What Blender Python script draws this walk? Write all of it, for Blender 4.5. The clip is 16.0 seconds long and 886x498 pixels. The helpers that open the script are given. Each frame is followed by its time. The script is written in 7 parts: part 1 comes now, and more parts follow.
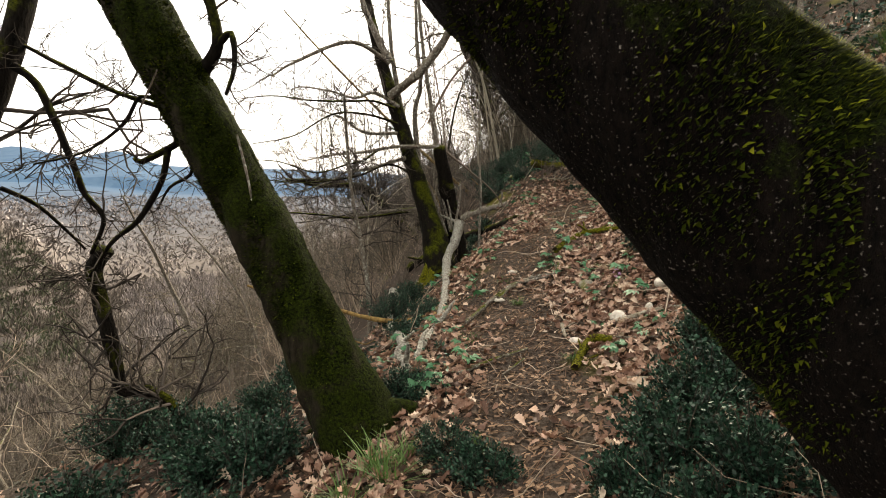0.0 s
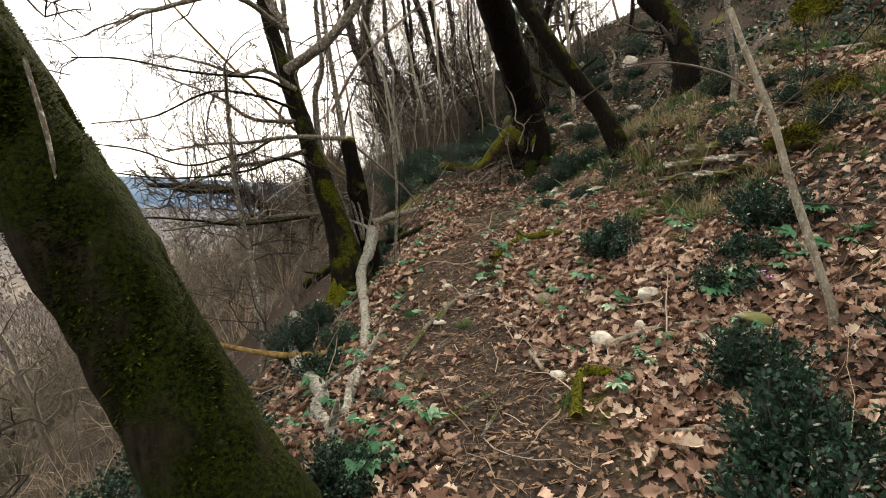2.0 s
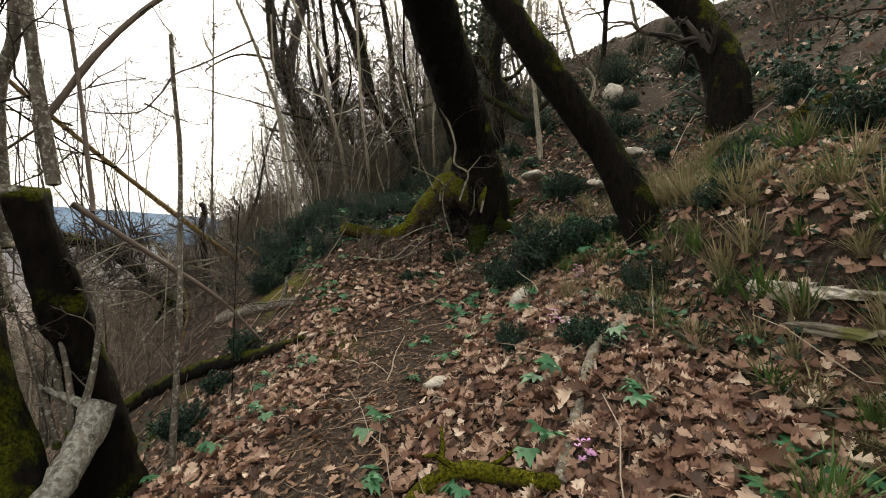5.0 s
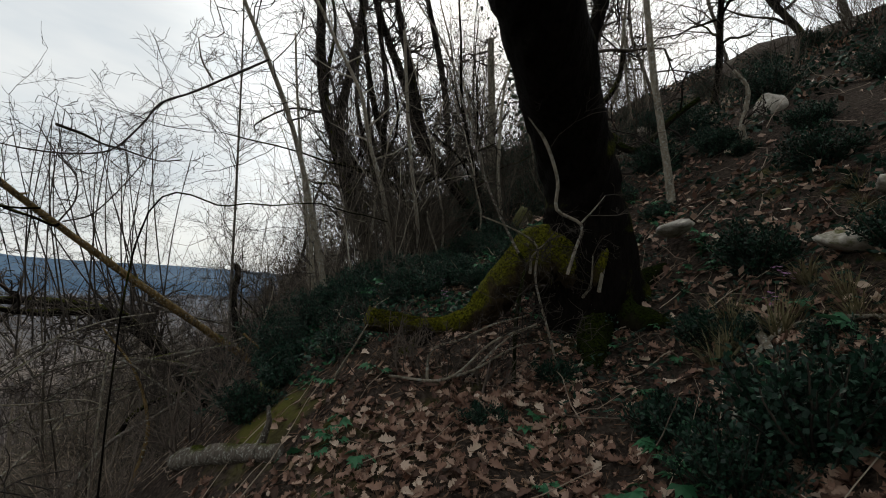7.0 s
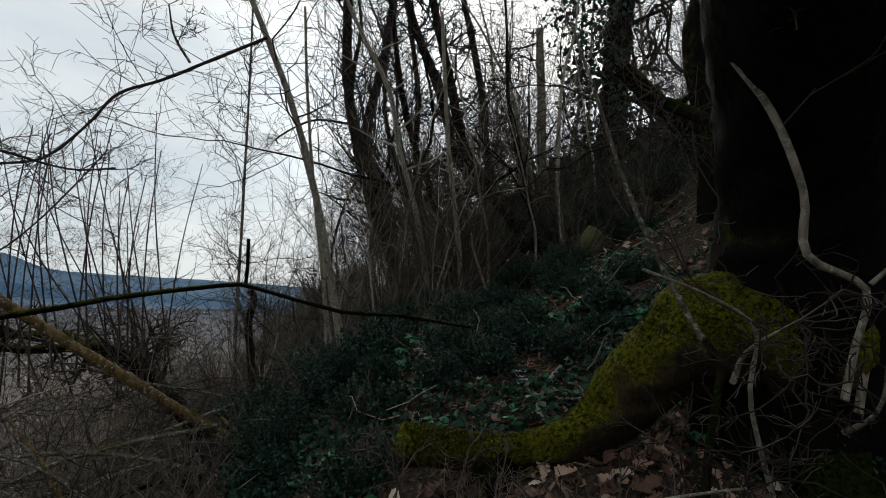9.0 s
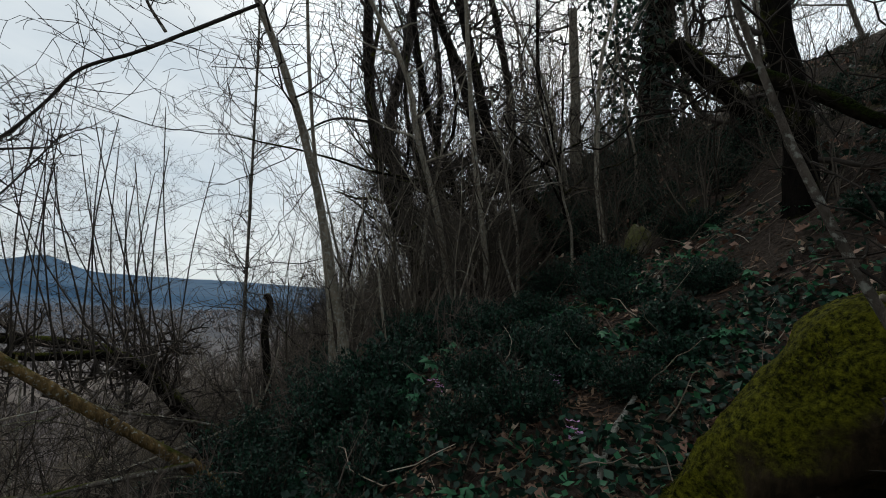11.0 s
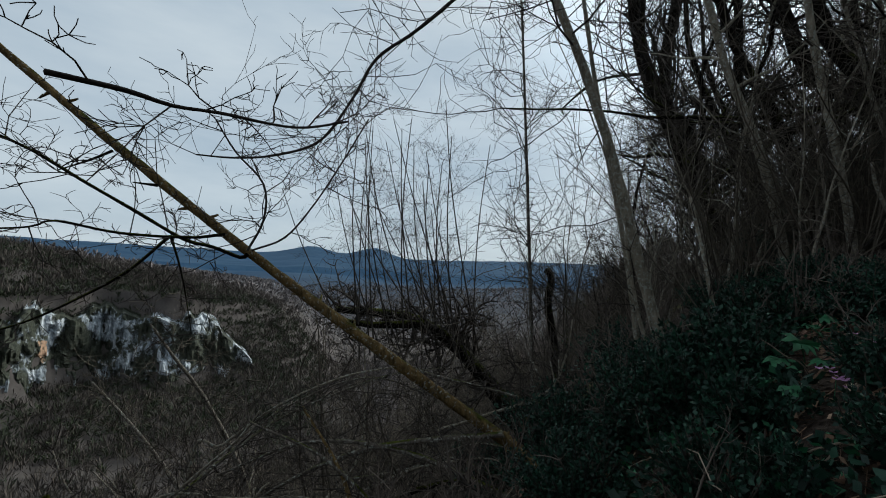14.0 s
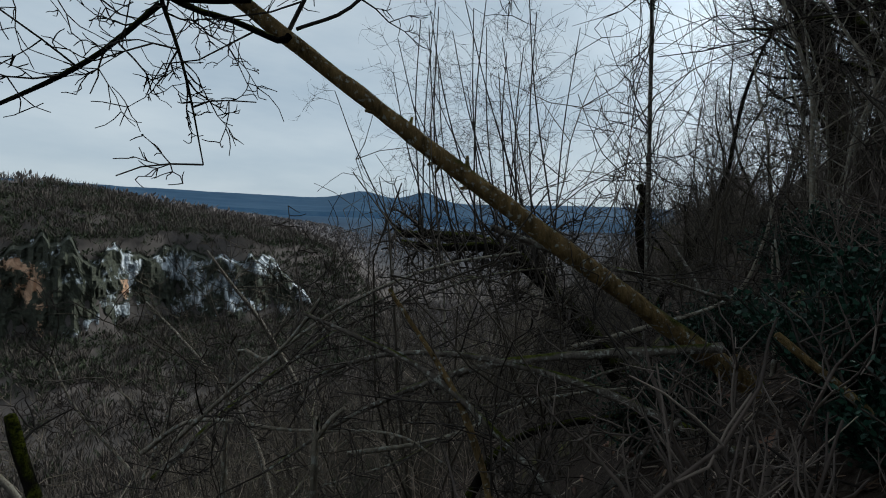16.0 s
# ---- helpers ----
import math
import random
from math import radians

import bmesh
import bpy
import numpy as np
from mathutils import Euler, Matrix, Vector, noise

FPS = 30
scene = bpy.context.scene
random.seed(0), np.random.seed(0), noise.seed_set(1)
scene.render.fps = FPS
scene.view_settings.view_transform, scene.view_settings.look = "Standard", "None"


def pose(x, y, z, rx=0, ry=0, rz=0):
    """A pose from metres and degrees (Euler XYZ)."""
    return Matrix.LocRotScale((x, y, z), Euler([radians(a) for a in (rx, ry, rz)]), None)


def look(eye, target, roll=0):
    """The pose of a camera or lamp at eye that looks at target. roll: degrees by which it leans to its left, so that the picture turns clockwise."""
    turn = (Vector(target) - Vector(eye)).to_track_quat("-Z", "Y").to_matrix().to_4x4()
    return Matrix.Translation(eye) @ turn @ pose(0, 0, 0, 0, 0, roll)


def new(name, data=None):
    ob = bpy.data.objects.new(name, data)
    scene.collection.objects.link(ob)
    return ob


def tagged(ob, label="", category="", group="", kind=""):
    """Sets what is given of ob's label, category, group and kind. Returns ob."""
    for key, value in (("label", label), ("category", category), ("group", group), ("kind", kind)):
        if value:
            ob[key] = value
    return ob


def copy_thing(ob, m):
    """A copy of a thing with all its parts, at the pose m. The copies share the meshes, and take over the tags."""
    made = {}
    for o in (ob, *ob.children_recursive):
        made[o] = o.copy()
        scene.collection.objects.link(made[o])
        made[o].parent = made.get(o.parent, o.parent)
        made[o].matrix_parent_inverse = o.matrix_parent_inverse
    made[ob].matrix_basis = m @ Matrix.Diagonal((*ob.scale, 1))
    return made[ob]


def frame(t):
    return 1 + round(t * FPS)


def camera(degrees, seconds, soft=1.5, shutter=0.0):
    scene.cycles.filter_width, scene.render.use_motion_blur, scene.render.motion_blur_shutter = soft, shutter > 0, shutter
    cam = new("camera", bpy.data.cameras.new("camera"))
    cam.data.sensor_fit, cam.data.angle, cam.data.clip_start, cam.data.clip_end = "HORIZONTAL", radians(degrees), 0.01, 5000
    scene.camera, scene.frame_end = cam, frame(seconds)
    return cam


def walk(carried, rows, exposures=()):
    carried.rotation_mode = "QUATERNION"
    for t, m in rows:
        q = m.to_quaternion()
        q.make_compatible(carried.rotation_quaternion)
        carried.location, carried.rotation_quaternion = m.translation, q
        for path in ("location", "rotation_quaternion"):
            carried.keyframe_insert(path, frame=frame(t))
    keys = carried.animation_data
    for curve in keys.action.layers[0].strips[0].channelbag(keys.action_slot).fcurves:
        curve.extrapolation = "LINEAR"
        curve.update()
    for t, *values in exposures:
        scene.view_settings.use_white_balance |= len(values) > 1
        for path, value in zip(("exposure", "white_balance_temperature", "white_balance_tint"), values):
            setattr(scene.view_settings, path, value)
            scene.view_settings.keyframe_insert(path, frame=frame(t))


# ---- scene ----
cam = camera(85.9, 16.0, soft=1.0)
PATH = [
    (0, (0.587, 0.97, 1.272), (0.555, 2.958, 1.054), 1.7),
    (0.5, (0.535, 1.308, 1.298), (0.577, 3.299, 1.107), 1.8),
    (1, (0.541, 1.571, 1.238), (0.678, 3.558, 1.062), 1.7),
    (1.5, (0.409, 1.768, 1.185), (0.702, 3.739, 1.023), 1.7),
    (2, (0.336, 1.85, 1.167), (0.763, 3.798, 1.009), 1.7),
    (2.5, (0.503, 2.233, 1.104), (1.016, 4.159, 0.944), 1.7),
    (3, (0.684, 2.676, 1.3), (1.269, 4.582, 1.153), 1.9),
    (3.5, (0.705, 3.076, 1.475), (1.394, 4.953, 1.404), 2.3),
    (3.7, (0.736, 3.229, 1.514), (1.468, 5.09, 1.461), 2.4),
    (5.8, (1.772, 5.29, 1.77), (2.286, 7.221, 1.86), 3.2),
    (6, (1.785, 5.473, 1.785), (2.279, 7.408, 1.902), 3.2),
    (6.5, (1.822, 5.927, 1.927), (2.258, 7.87, 2.116), 3.2),
    (7, (1.816, 6.374, 2.013), (2.201, 8.323, 2.247), 3.1),
    (7.5, (1.806, 6.779, 2.128), (2.154, 8.731, 2.391), 3.1),
    (8, (1.822, 7.137, 2.269), (2.142, 9.092, 2.549), 3.1),
    (8.5, (1.822, 7.45, 2.325), (2.115, 9.408, 2.607), 3.0),
    (9, (1.836, 7.694, 2.35), (2.101, 9.656, 2.636), 3.3),
    (9.2, (1.848, 7.824, 2.345), (2.117, 9.785, 2.632), 2.5),
    (11.3, (1.969, 8.344, 2.462), (2.088, 10.32, 2.747), 3.8),
    (11.5, (2.008, 8.378, 2.47), (2.088, 10.357, 2.747), 3.7),
    (12, (2.046, 8.365, 2.465), (2.006, 10.35, 2.704), 3.5),
    (12.5, (2.033, 8.317, 2.447), (1.808, 10.294, 2.653), 3.3),
    (13, (1.983, 8.34, 2.441), (1.505, 10.274, 2.618), 2.9),
    (13.5, (1.853, 8.49, 2.427), (1.114, 10.342, 2.585), 2.2),
    (14, (1.723, 8.675, 2.376), (0.814, 10.451, 2.507), 2.5),
    (14.5, (1.601, 9.018, 2.262), (0.586, 10.736, 2.393), 1.6),
    (15, (1.326, 9.179, 2.08), (0.253, 10.864, 2.176), 1.8),
    (15.5, (1.084, 9.272, 2.042), (-0.016, 10.942, 2.088), 2.3),
    (16, (0.89, 9.456, 1.908), (-0.19, 11.135, 1.798), 2.5),
]
EXPOSURES = [(0, 2.32, 8100, 10), (3.7, 2.32, 7950, 10), (5.8, 1.6, 7600, 8), (7, 0.65, 6850, 7), (9, 0.58, 6550, 5),
             (11.5, 0.47, 6300, 4), (13, 0.26, 6000, 2), (16, 0.1, 5800, 1)]
walk(cam, [(t, look(eye, aim, roll)) for t, eye, aim, roll in PATH], EXPOSURES)

# ---- world and sun ----
SUN_AZ, SUN_EL = 20.0, 34.0       # degrees right of the y axis, and up
world = bpy.data.worlds.new("sky")
scene.world = world
world.use_nodes = True
wn, wl = world.node_tree.nodes, world.node_tree.links
wn.clear()
sky = wn.new("ShaderNodeTexSky")
sky.sky_type = "NISHITA"
sky.sun_disc = False
sky.sun_elevation = radians(SUN_EL)
sky.sun_rotation = radians(SUN_AZ)
sky.air_density, sky.dust_density, sky.ozone_density = 1.0, 2.0, 1.0
coord = wn.new("ShaderNodeTexCoord")
stretch = wn.new("ShaderNodeMapping")
stretch.inputs["Scale"].default_value = (1.3, 1.3, 5.0)
clouds = wn.new("ShaderNodeTexNoise")
clouds.inputs["Scale"].default_value = 1.6
clouds.inputs["Detail"].default_value = 5
clouds.inputs["Roughness"].default_value = 0.55
cramp = wn.new("ShaderNodeValToRGB")
cramp.color_ramp.elements[0].position, cramp.color_ramp.elements[1].position = 0.3, 0.72
cramp.color_ramp.elements[0].color = (7.6, 8.4, 9.4, 1)
cramp.color_ramp.elements[1].color = (11.5, 11.6, 11.8, 1)
cover = wn.new("ShaderNodeMix")
cover.data_type = "RGBA"
cover.inputs[0].default_value = 0.85
back = wn.new("ShaderNodeBackground")
back.inputs["Strength"].default_value = 0.06
wout = wn.new("ShaderNodeOutputWorld")
wl.new(coord.outputs["Generated"], stretch.inputs["Vector"])
wl.new(stretch.outputs["Vector"], clouds.inputs["Vector"])
wl.new(clouds.outputs["Fac"], cramp.inputs["Fac"])
wl.new(sky.outputs["Color"], cover.inputs[6])
# the cloud is brighter round the hidden sun
az, el = radians(SUN_AZ), radians(SUN_EL)
SUN_WAY = (math.sin(az) * math.cos(el), math.cos(az) * math.cos(el), math.sin(el))
near_sun = wn.new("ShaderNodeVectorMath")
near_sun.operation = "DOT_PRODUCT"
near_sun.inputs[1].default_value = SUN_WAY
glow = wn.new("ShaderNodeMapRange")
glow.interpolation_type = "SMOOTHERSTEP"
glow.inputs["From Min"].default_value, glow.inputs["From Max"].default_value = 0.75, 1.0
glow.inputs["To Min"].default_value, glow.inputs["To Max"].default_value = 0.95, 1.7
lit = wn.new("ShaderNodeVectorMath")
lit.operation = "SCALE"
wl.new(coord.outputs["Generated"], near_sun.inputs[0])
wl.new(near_sun.outputs["Value"], glow.inputs["Value"])
wl.new(cramp.outputs["Color"], lit.inputs[0])
wl.new(glow.outputs["Result"], lit.inputs["Scale"])
wl.new(lit.outputs["Vector"], cover.inputs[7])
wl.new(cover.outputs[2], back.inputs["Color"])
wl.new(back.outputs["Background"], wout.inputs["Surface"])
sun_data = bpy.data.lights.new("sun", "SUN")
sun_data.energy, sun_data.angle, sun_data.color = 3.0, radians(24), (1.0, 0.94, 0.85)
sun = new("sun", sun_data)
sun.matrix_world = look((0, 0, 0), (-math.sin(az) * math.cos(el), -math.cos(az) * math.cos(el), -math.sin(el)))

# ---- materials ----
def mat(name):
    m = bpy.data.materials.new(name)
    m.use_nodes = True
    n, l = m.node_tree.nodes, m.node_tree.links
    b = n["Principled BSDF"]
    return m, n, l, b


def noise_node(n, l, vec, scale, detail=4, rough=0.6):
    t = n.new("ShaderNodeTexNoise")
    t.inputs["Scale"].default_value, t.inputs["Detail"].default_value, t.inputs["Roughness"].default_value = scale, detail, rough
    if vec is not None:
        l.new(vec, t.inputs["Vector"])
    return t.outputs["Fac"]


def ramp(n, l, fac, stops):
    r = n.new("ShaderNodeValToRGB")
    e = r.color_ramp.elements
    while len(e) < len(stops):
        e.new(0.5)
    for k, (p, c) in enumerate(stops):
        e[k].position, e[k].color = p, (*c, 1)
    l.new(fac, r.inputs["Fac"])
    return r.outputs["Color"]


def mixc(n, l, fac, a, b):
    m = n.new("ShaderNodeMix")
    m.data_type = "RGBA"
    for sock, v in ((m.inputs[0], fac), (m.inputs[6], a), (m.inputs[7], b)):
        if isinstance(v, (int, float)):
            sock.default_value = v
        elif isinstance(v, tuple):
            sock.default_value = (*v, 1)
        else:
            l.new(v, sock)
    return m.outputs[2]


def math_node(n, l, op, a, b=0.0, clamp=False):
    m = n.new("ShaderNodeMath")
    m.operation, m.use_clamp = op, clamp
    for sock, v in zip(m.inputs, (a, b)):
        if isinstance(v, (int, float)):
            sock.default_value = v
        else:
            l.new(v, sock)
    return m.outputs[0]


def bump(n, l, b, height, strength, dist):
    k = n.new("ShaderNodeBump")
    k.inputs["Strength"].default_value, k.inputs["Distance"].default_value = strength, dist
    l.new(height, k.inputs["Height"])
    l.new(k.outputs["Normal"], b.inputs["Normal"])


def position(n):
    return n.new("ShaderNodeNewGeometry").outputs["Position"]


def soil_material():
    m, n, l, b = mat("soil")
    p = position(n)
    fine, mid = noise_node(n, l, p, 38, 6), noise_node(n, l, p, 2.2, 5)
    c1 = ramp(n, l, fine, [(0.3, (0.008, 0.006, 0.005)), (0.55, (0.042, 0.031, 0.025)), (0.75, (0.13, 0.1, 0.08))])
    c2 = ramp(n, l, fine, [(0.3, (0.016, 0.012, 0.009)), (0.7, (0.075, 0.058, 0.046))])
    near = mixc(n, l, ramp(n, l, mid, [(0.42, (0, 0, 0)), (0.6, (1, 1, 1))]), c1, c2)
    mossn = noise_node(n, l, p, 0.9, 6)
    near = mixc(n, l, ramp(n, l, mossn, [(0.6, (0, 0, 0)), (0.7, (1, 1, 1))]), near, (0.085, 0.082, 0.02))
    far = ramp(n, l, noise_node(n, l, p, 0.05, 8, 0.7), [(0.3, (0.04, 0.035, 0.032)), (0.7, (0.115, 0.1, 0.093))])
    # far woods take over with the distance from the path, hills turn blue: haze painted in
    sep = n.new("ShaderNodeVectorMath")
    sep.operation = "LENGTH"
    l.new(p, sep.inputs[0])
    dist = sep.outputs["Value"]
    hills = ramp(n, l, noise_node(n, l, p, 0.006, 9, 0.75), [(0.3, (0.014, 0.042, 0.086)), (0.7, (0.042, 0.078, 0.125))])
    far_hazed = mixc(n, l, math_node(n, l, "DIVIDE", math_node(n, l, "SUBTRACT", dist, 450.0), 1000.0, True), far, hills)
    col = mixc(n, l, math_node(n, l, "DIVIDE", math_node(n, l, "SUBTRACT", dist, 38.0), 40.0, True), near, far_hazed)
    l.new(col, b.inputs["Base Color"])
    b.inputs["Roughness"].default_value = 0.95
    b.inputs["Specular IOR Level"].default_value = 0.06
    bump(n, l, b, fine, 0.9, 0.03)
    return m


def bark_material(name, dark, light, moss=0.0, lichen=0.0, moss_dark=(0.022, 0.03, 0.006), moss_light=(0.13, 0.14, 0.018), scale=1.0, spot=(0.3, 0.3, 0.26)):
    m, n, l, b = mat(name)
    p = position(n)
    st = n.new("ShaderNodeMapping")
    st.inputs["Scale"].default_value = (1, 1, 0.35)
    l.new(p, st.inputs["Vector"])
    grain = noise_node(n, l, st.outputs["Vector"], 34 * scale, 7, 0.65)
    patch = noise_node(n, l, p, 5 * scale, 5)
    col = ramp(n, l, grain, [(0.32, dark), (0.68, light)])
    height = grain
    if lichen:
        spots = ramp(n, l, noise_node(n, l, p, 55 * scale, 4), [(0.6 - 0.12 * lichen, (0, 0, 0)), (0.68 - 0.1 * lichen, (1, 1, 1))])
        col = mixc(n, l, spots, col, spot)
    if moss:
        g = n.new("ShaderNodeNewGeometry")
        sx = n.new("ShaderNodeSeparateXYZ")
        l.new(g.outputs["Normal"], sx.inputs[0])
        upn = math_node(n, l, "MULTIPLY", sx.outputs["Z"], 0.3)
        fac = math_node(n, l, "ADD", math_node(n, l, "ADD", patch, upn), moss - 0.5)
        mask = ramp(n, l, fac, [(0.42, (0, 0, 0)), (0.56, (1, 1, 1))])
        tuft = noise_node(n, l, p, 70 * scale, 5, 0.7)
        big = noise_node(n, l, p, 9 * scale, 4)
        mc = mixc(n, l, ramp(n, l, big, [(0.35, (0, 0, 0)), (0.7, (1, 1, 1))]),
                  ramp(n, l, tuft, [(0.4, moss_dark), (0.7, moss_light)]),
                  ramp(n, l, tuft, [(0.3, tuple(0.5 * v for v in moss_dark)), (0.72, tuple(0.75 * v for v in moss_light))]))
        col = mixc(n, l, mask, col, mc)
        height = mixc(n, l, mask, grain, tuft)
    l.new(col, b.inputs["Base Color"])
    b.inputs["Roughness"].default_value = 0.92
    b.inputs["Specular IOR Level"].default_value = 0.06
    bump(n, l, b, height, 1.0, 0.03)
    return m


def varied_material(name, stops, rough=0.7, per="island", spec=0.3, grain=60, through_light=0.0):
    m, n, l, b = mat(name)
    if per == "island":
        rnd = n.new("ShaderNodeNewGeometry").outputs["Random Per Island"]
    else:
        rnd = n.new("ShaderNodeObjectInfo").outputs["Random"]
    col = ramp(n, l, rnd, stops)
    g = noise_node(n, l, position(n), grain, 4)
    col = mixc(n, l, math_node(n, l, "MULTIPLY", g, 0.55), col, tuple(0.35 * v for v in stops[len(stops) // 2][1]))
    l.new(col, b.inputs["Base Color"])
    b.inputs["Roughness"].default_value = rough
    b.inputs["Specular IOR Level"].default_value = spec
    bump(n, l, b, g, 0.5, 0.004)
    if through_light:
        tr = n.new("ShaderNodeBsdfTranslucent")
        l.new(col, tr.inputs["Color"])
        mx = n.new("ShaderNodeMixShader")
        mx.inputs[0].default_value = through_light
        l.new(b.outputs[0], mx.inputs[1])
        l.new(tr.outputs[0], mx.inputs[2])
        l.new(mx.outputs[0], n["Material Output"].inputs["Surface"])
    return m


M_SOIL = soil_material()
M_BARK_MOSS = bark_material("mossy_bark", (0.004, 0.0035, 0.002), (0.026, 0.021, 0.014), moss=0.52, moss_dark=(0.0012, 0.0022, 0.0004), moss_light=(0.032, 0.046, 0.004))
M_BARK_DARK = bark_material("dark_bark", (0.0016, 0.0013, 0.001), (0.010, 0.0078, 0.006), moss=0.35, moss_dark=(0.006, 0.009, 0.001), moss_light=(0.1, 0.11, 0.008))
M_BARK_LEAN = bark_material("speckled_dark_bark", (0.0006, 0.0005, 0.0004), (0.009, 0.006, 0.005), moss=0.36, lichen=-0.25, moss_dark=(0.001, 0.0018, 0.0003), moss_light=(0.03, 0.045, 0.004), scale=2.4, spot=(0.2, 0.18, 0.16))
M_MOSS = bark_material("thick_moss", (0.012, 0.009, 0.005), (0.05, 0.036, 0.02), moss=0.56, moss_dark=(0.008, 0.010, 0.0015), moss_light=(0.2, 0.195, 0.014))
M_BARK_GREY = bark_material("grey_bark", (0.05, 0.042, 0.035), (0.17, 0.145, 0.12), moss=0.2, lichen=0.5)
M_BARK_PALE = bark_material("pale_bark", (0.1, 0.085, 0.065), (0.3, 0.26, 0.2), lichen=0.6)
M_LOG = bark_material("lichen_log", (0.075, 0.068, 0.058), (0.25, 0.23, 0.2), lichen=1.0)
M_ORANGE = bark_material("yellow_bark", (0.07, 0.045, 0.018), (0.3, 0.195, 0.075))
M_POLE = bark_material("ochre_bark", (0.05, 0.035, 0.016), (0.22, 0.145, 0.06), moss=0.22, lichen=0.2)
M_TWIG = varied_material("twig_bark", [(0.0, (0.05, 0.038, 0.032)), (0.5, (0.11, 0.085, 0.07)), (1.0, (0.2, 0.16, 0.13))], 0.85)
M_TWIG_MID = varied_material("brown_twig_bark", [(0.0, (0.03, 0.025, 0.019)), (0.5, (0.075, 0.062, 0.047)), (1.0, (0.17, 0.142, 0.112))], 0.88, spec=0.15)
M_TWIG_DARK = varied_material("dark_twig_bark", [(0.0, (0.016, 0.013, 0.011)), (0.7, (0.05, 0.042, 0.036)), (1.0, (0.11, 0.09, 0.075))], 0.9, spec=0.1)

M_LEAF_DRY = varied_material("dry_oak_leaf", [(0.0, (0.03, 0.015, 0.01)), (0.35, (0.12, 0.055, 0.034)), (0.65, (0.32, 0.188, 0.133)), (0.88, (0.5, 0.35, 0.262)), (1.0, (0.68, 0.55, 0.43))], 0.6, through_light=0.15)
M_LEAF_DRY_ONE = varied_material("dry_oak_leaf_single", [(0.0, (0.03, 0.015, 0.01)), (0.35, (0.12, 0.055, 0.034)), (0.65, (0.32, 0.188, 0.133)), (0.88, (0.5, 0.35, 0.262)), (1.0, (0.68, 0.55, 0.43))], 0.6, per="object", through_light=0.15)
M_SHRUB = varied_material("box_leaf", [(0.0, (0.003, 0.013, 0.007)), (0.6, (0.009, 0.035, 0.021)), (1.0, (0.035, 0.095, 0.056))], 0.5, spec=0.25, through_light=0.1)
M_HERB = varied_material("herb_leaf", [(0.0, (0.012, 0.07, 0.03)), (0.6, (0.03, 0.14, 0.06)), (1.0, (0.06, 0.2, 0.09))], 0.5, through_light=0.2)
M_GRASS = varied_material("grass_blade", [(0.0, (0.03, 0.08, 0.02)), (1.0, (0.09, 0.16, 0.04))], 0.6, through_light=0.2)
M_STRAW = varied_material("dry_grass", [(0.0, (0.09, 0.085, 0.035)), (0.5, (0.2, 0.17, 0.09)), (1.0, (0.36, 0.31, 0.2))], 0.75, through_light=0.2)
M_PINK = varied_material("flower_petal", [(0.0, (0.5, 0.22, 0.5)), (1.0, (0.68, 0.4, 0.66))], 0.6, through_light=0.3)
M_BRUSH = varied_material("brush_twig", [(0.0, (0.05, 0.036, 0.028)), (0.5, (0.24, 0.18, 0.135)), (1.0, (0.52, 0.42, 0.33))], 0.85)
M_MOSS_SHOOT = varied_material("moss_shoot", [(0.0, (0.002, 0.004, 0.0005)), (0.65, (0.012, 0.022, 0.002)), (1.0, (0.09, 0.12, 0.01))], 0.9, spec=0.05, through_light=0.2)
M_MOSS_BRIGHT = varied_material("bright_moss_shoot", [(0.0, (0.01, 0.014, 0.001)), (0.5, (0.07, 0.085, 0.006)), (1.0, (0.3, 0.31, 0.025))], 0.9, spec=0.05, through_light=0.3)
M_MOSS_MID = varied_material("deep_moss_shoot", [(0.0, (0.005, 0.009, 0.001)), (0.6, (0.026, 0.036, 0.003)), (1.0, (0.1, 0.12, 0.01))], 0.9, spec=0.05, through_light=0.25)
M_CRUMB = varied_material("litter_crumb", [(0.0, (0.04, 0.025, 0.015)), (0.6, (0.15, 0.085, 0.05)), (1.0, (0.3, 0.2, 0.13))], 0.85)


def stone_material(name, dark, light, moss):
    m, n, l, b = mat(name)
    p = position(n)
    g = noise_node(n, l, p, 26, 8, 0.7)
    col = ramp(n, l, g, [(0.3, dark), (0.65, light)])
    col = mixc(n, l, ramp(n, l, noise_node(n, l, p, 7, 6), [(0.62 - moss, (0, 0, 0)), (0.72 - moss, (1, 1, 1))]), col, (0.075, 0.075, 0.015))
    l.new(col, b.inputs["Base Color"])
    b.inputs["Roughness"].default_value = 0.9
    bump(n, l, b, g, 0.8, 0.012)
    return m


M_STONE = stone_material("limestone", (0.16, 0.14, 0.11), (0.5, 0.46, 0.4), 0.06)
M_STONE_MOSS = stone_material("mossy_stone", (0.07, 0.06, 0.045), (0.24, 0.21, 0.17), 0.22)


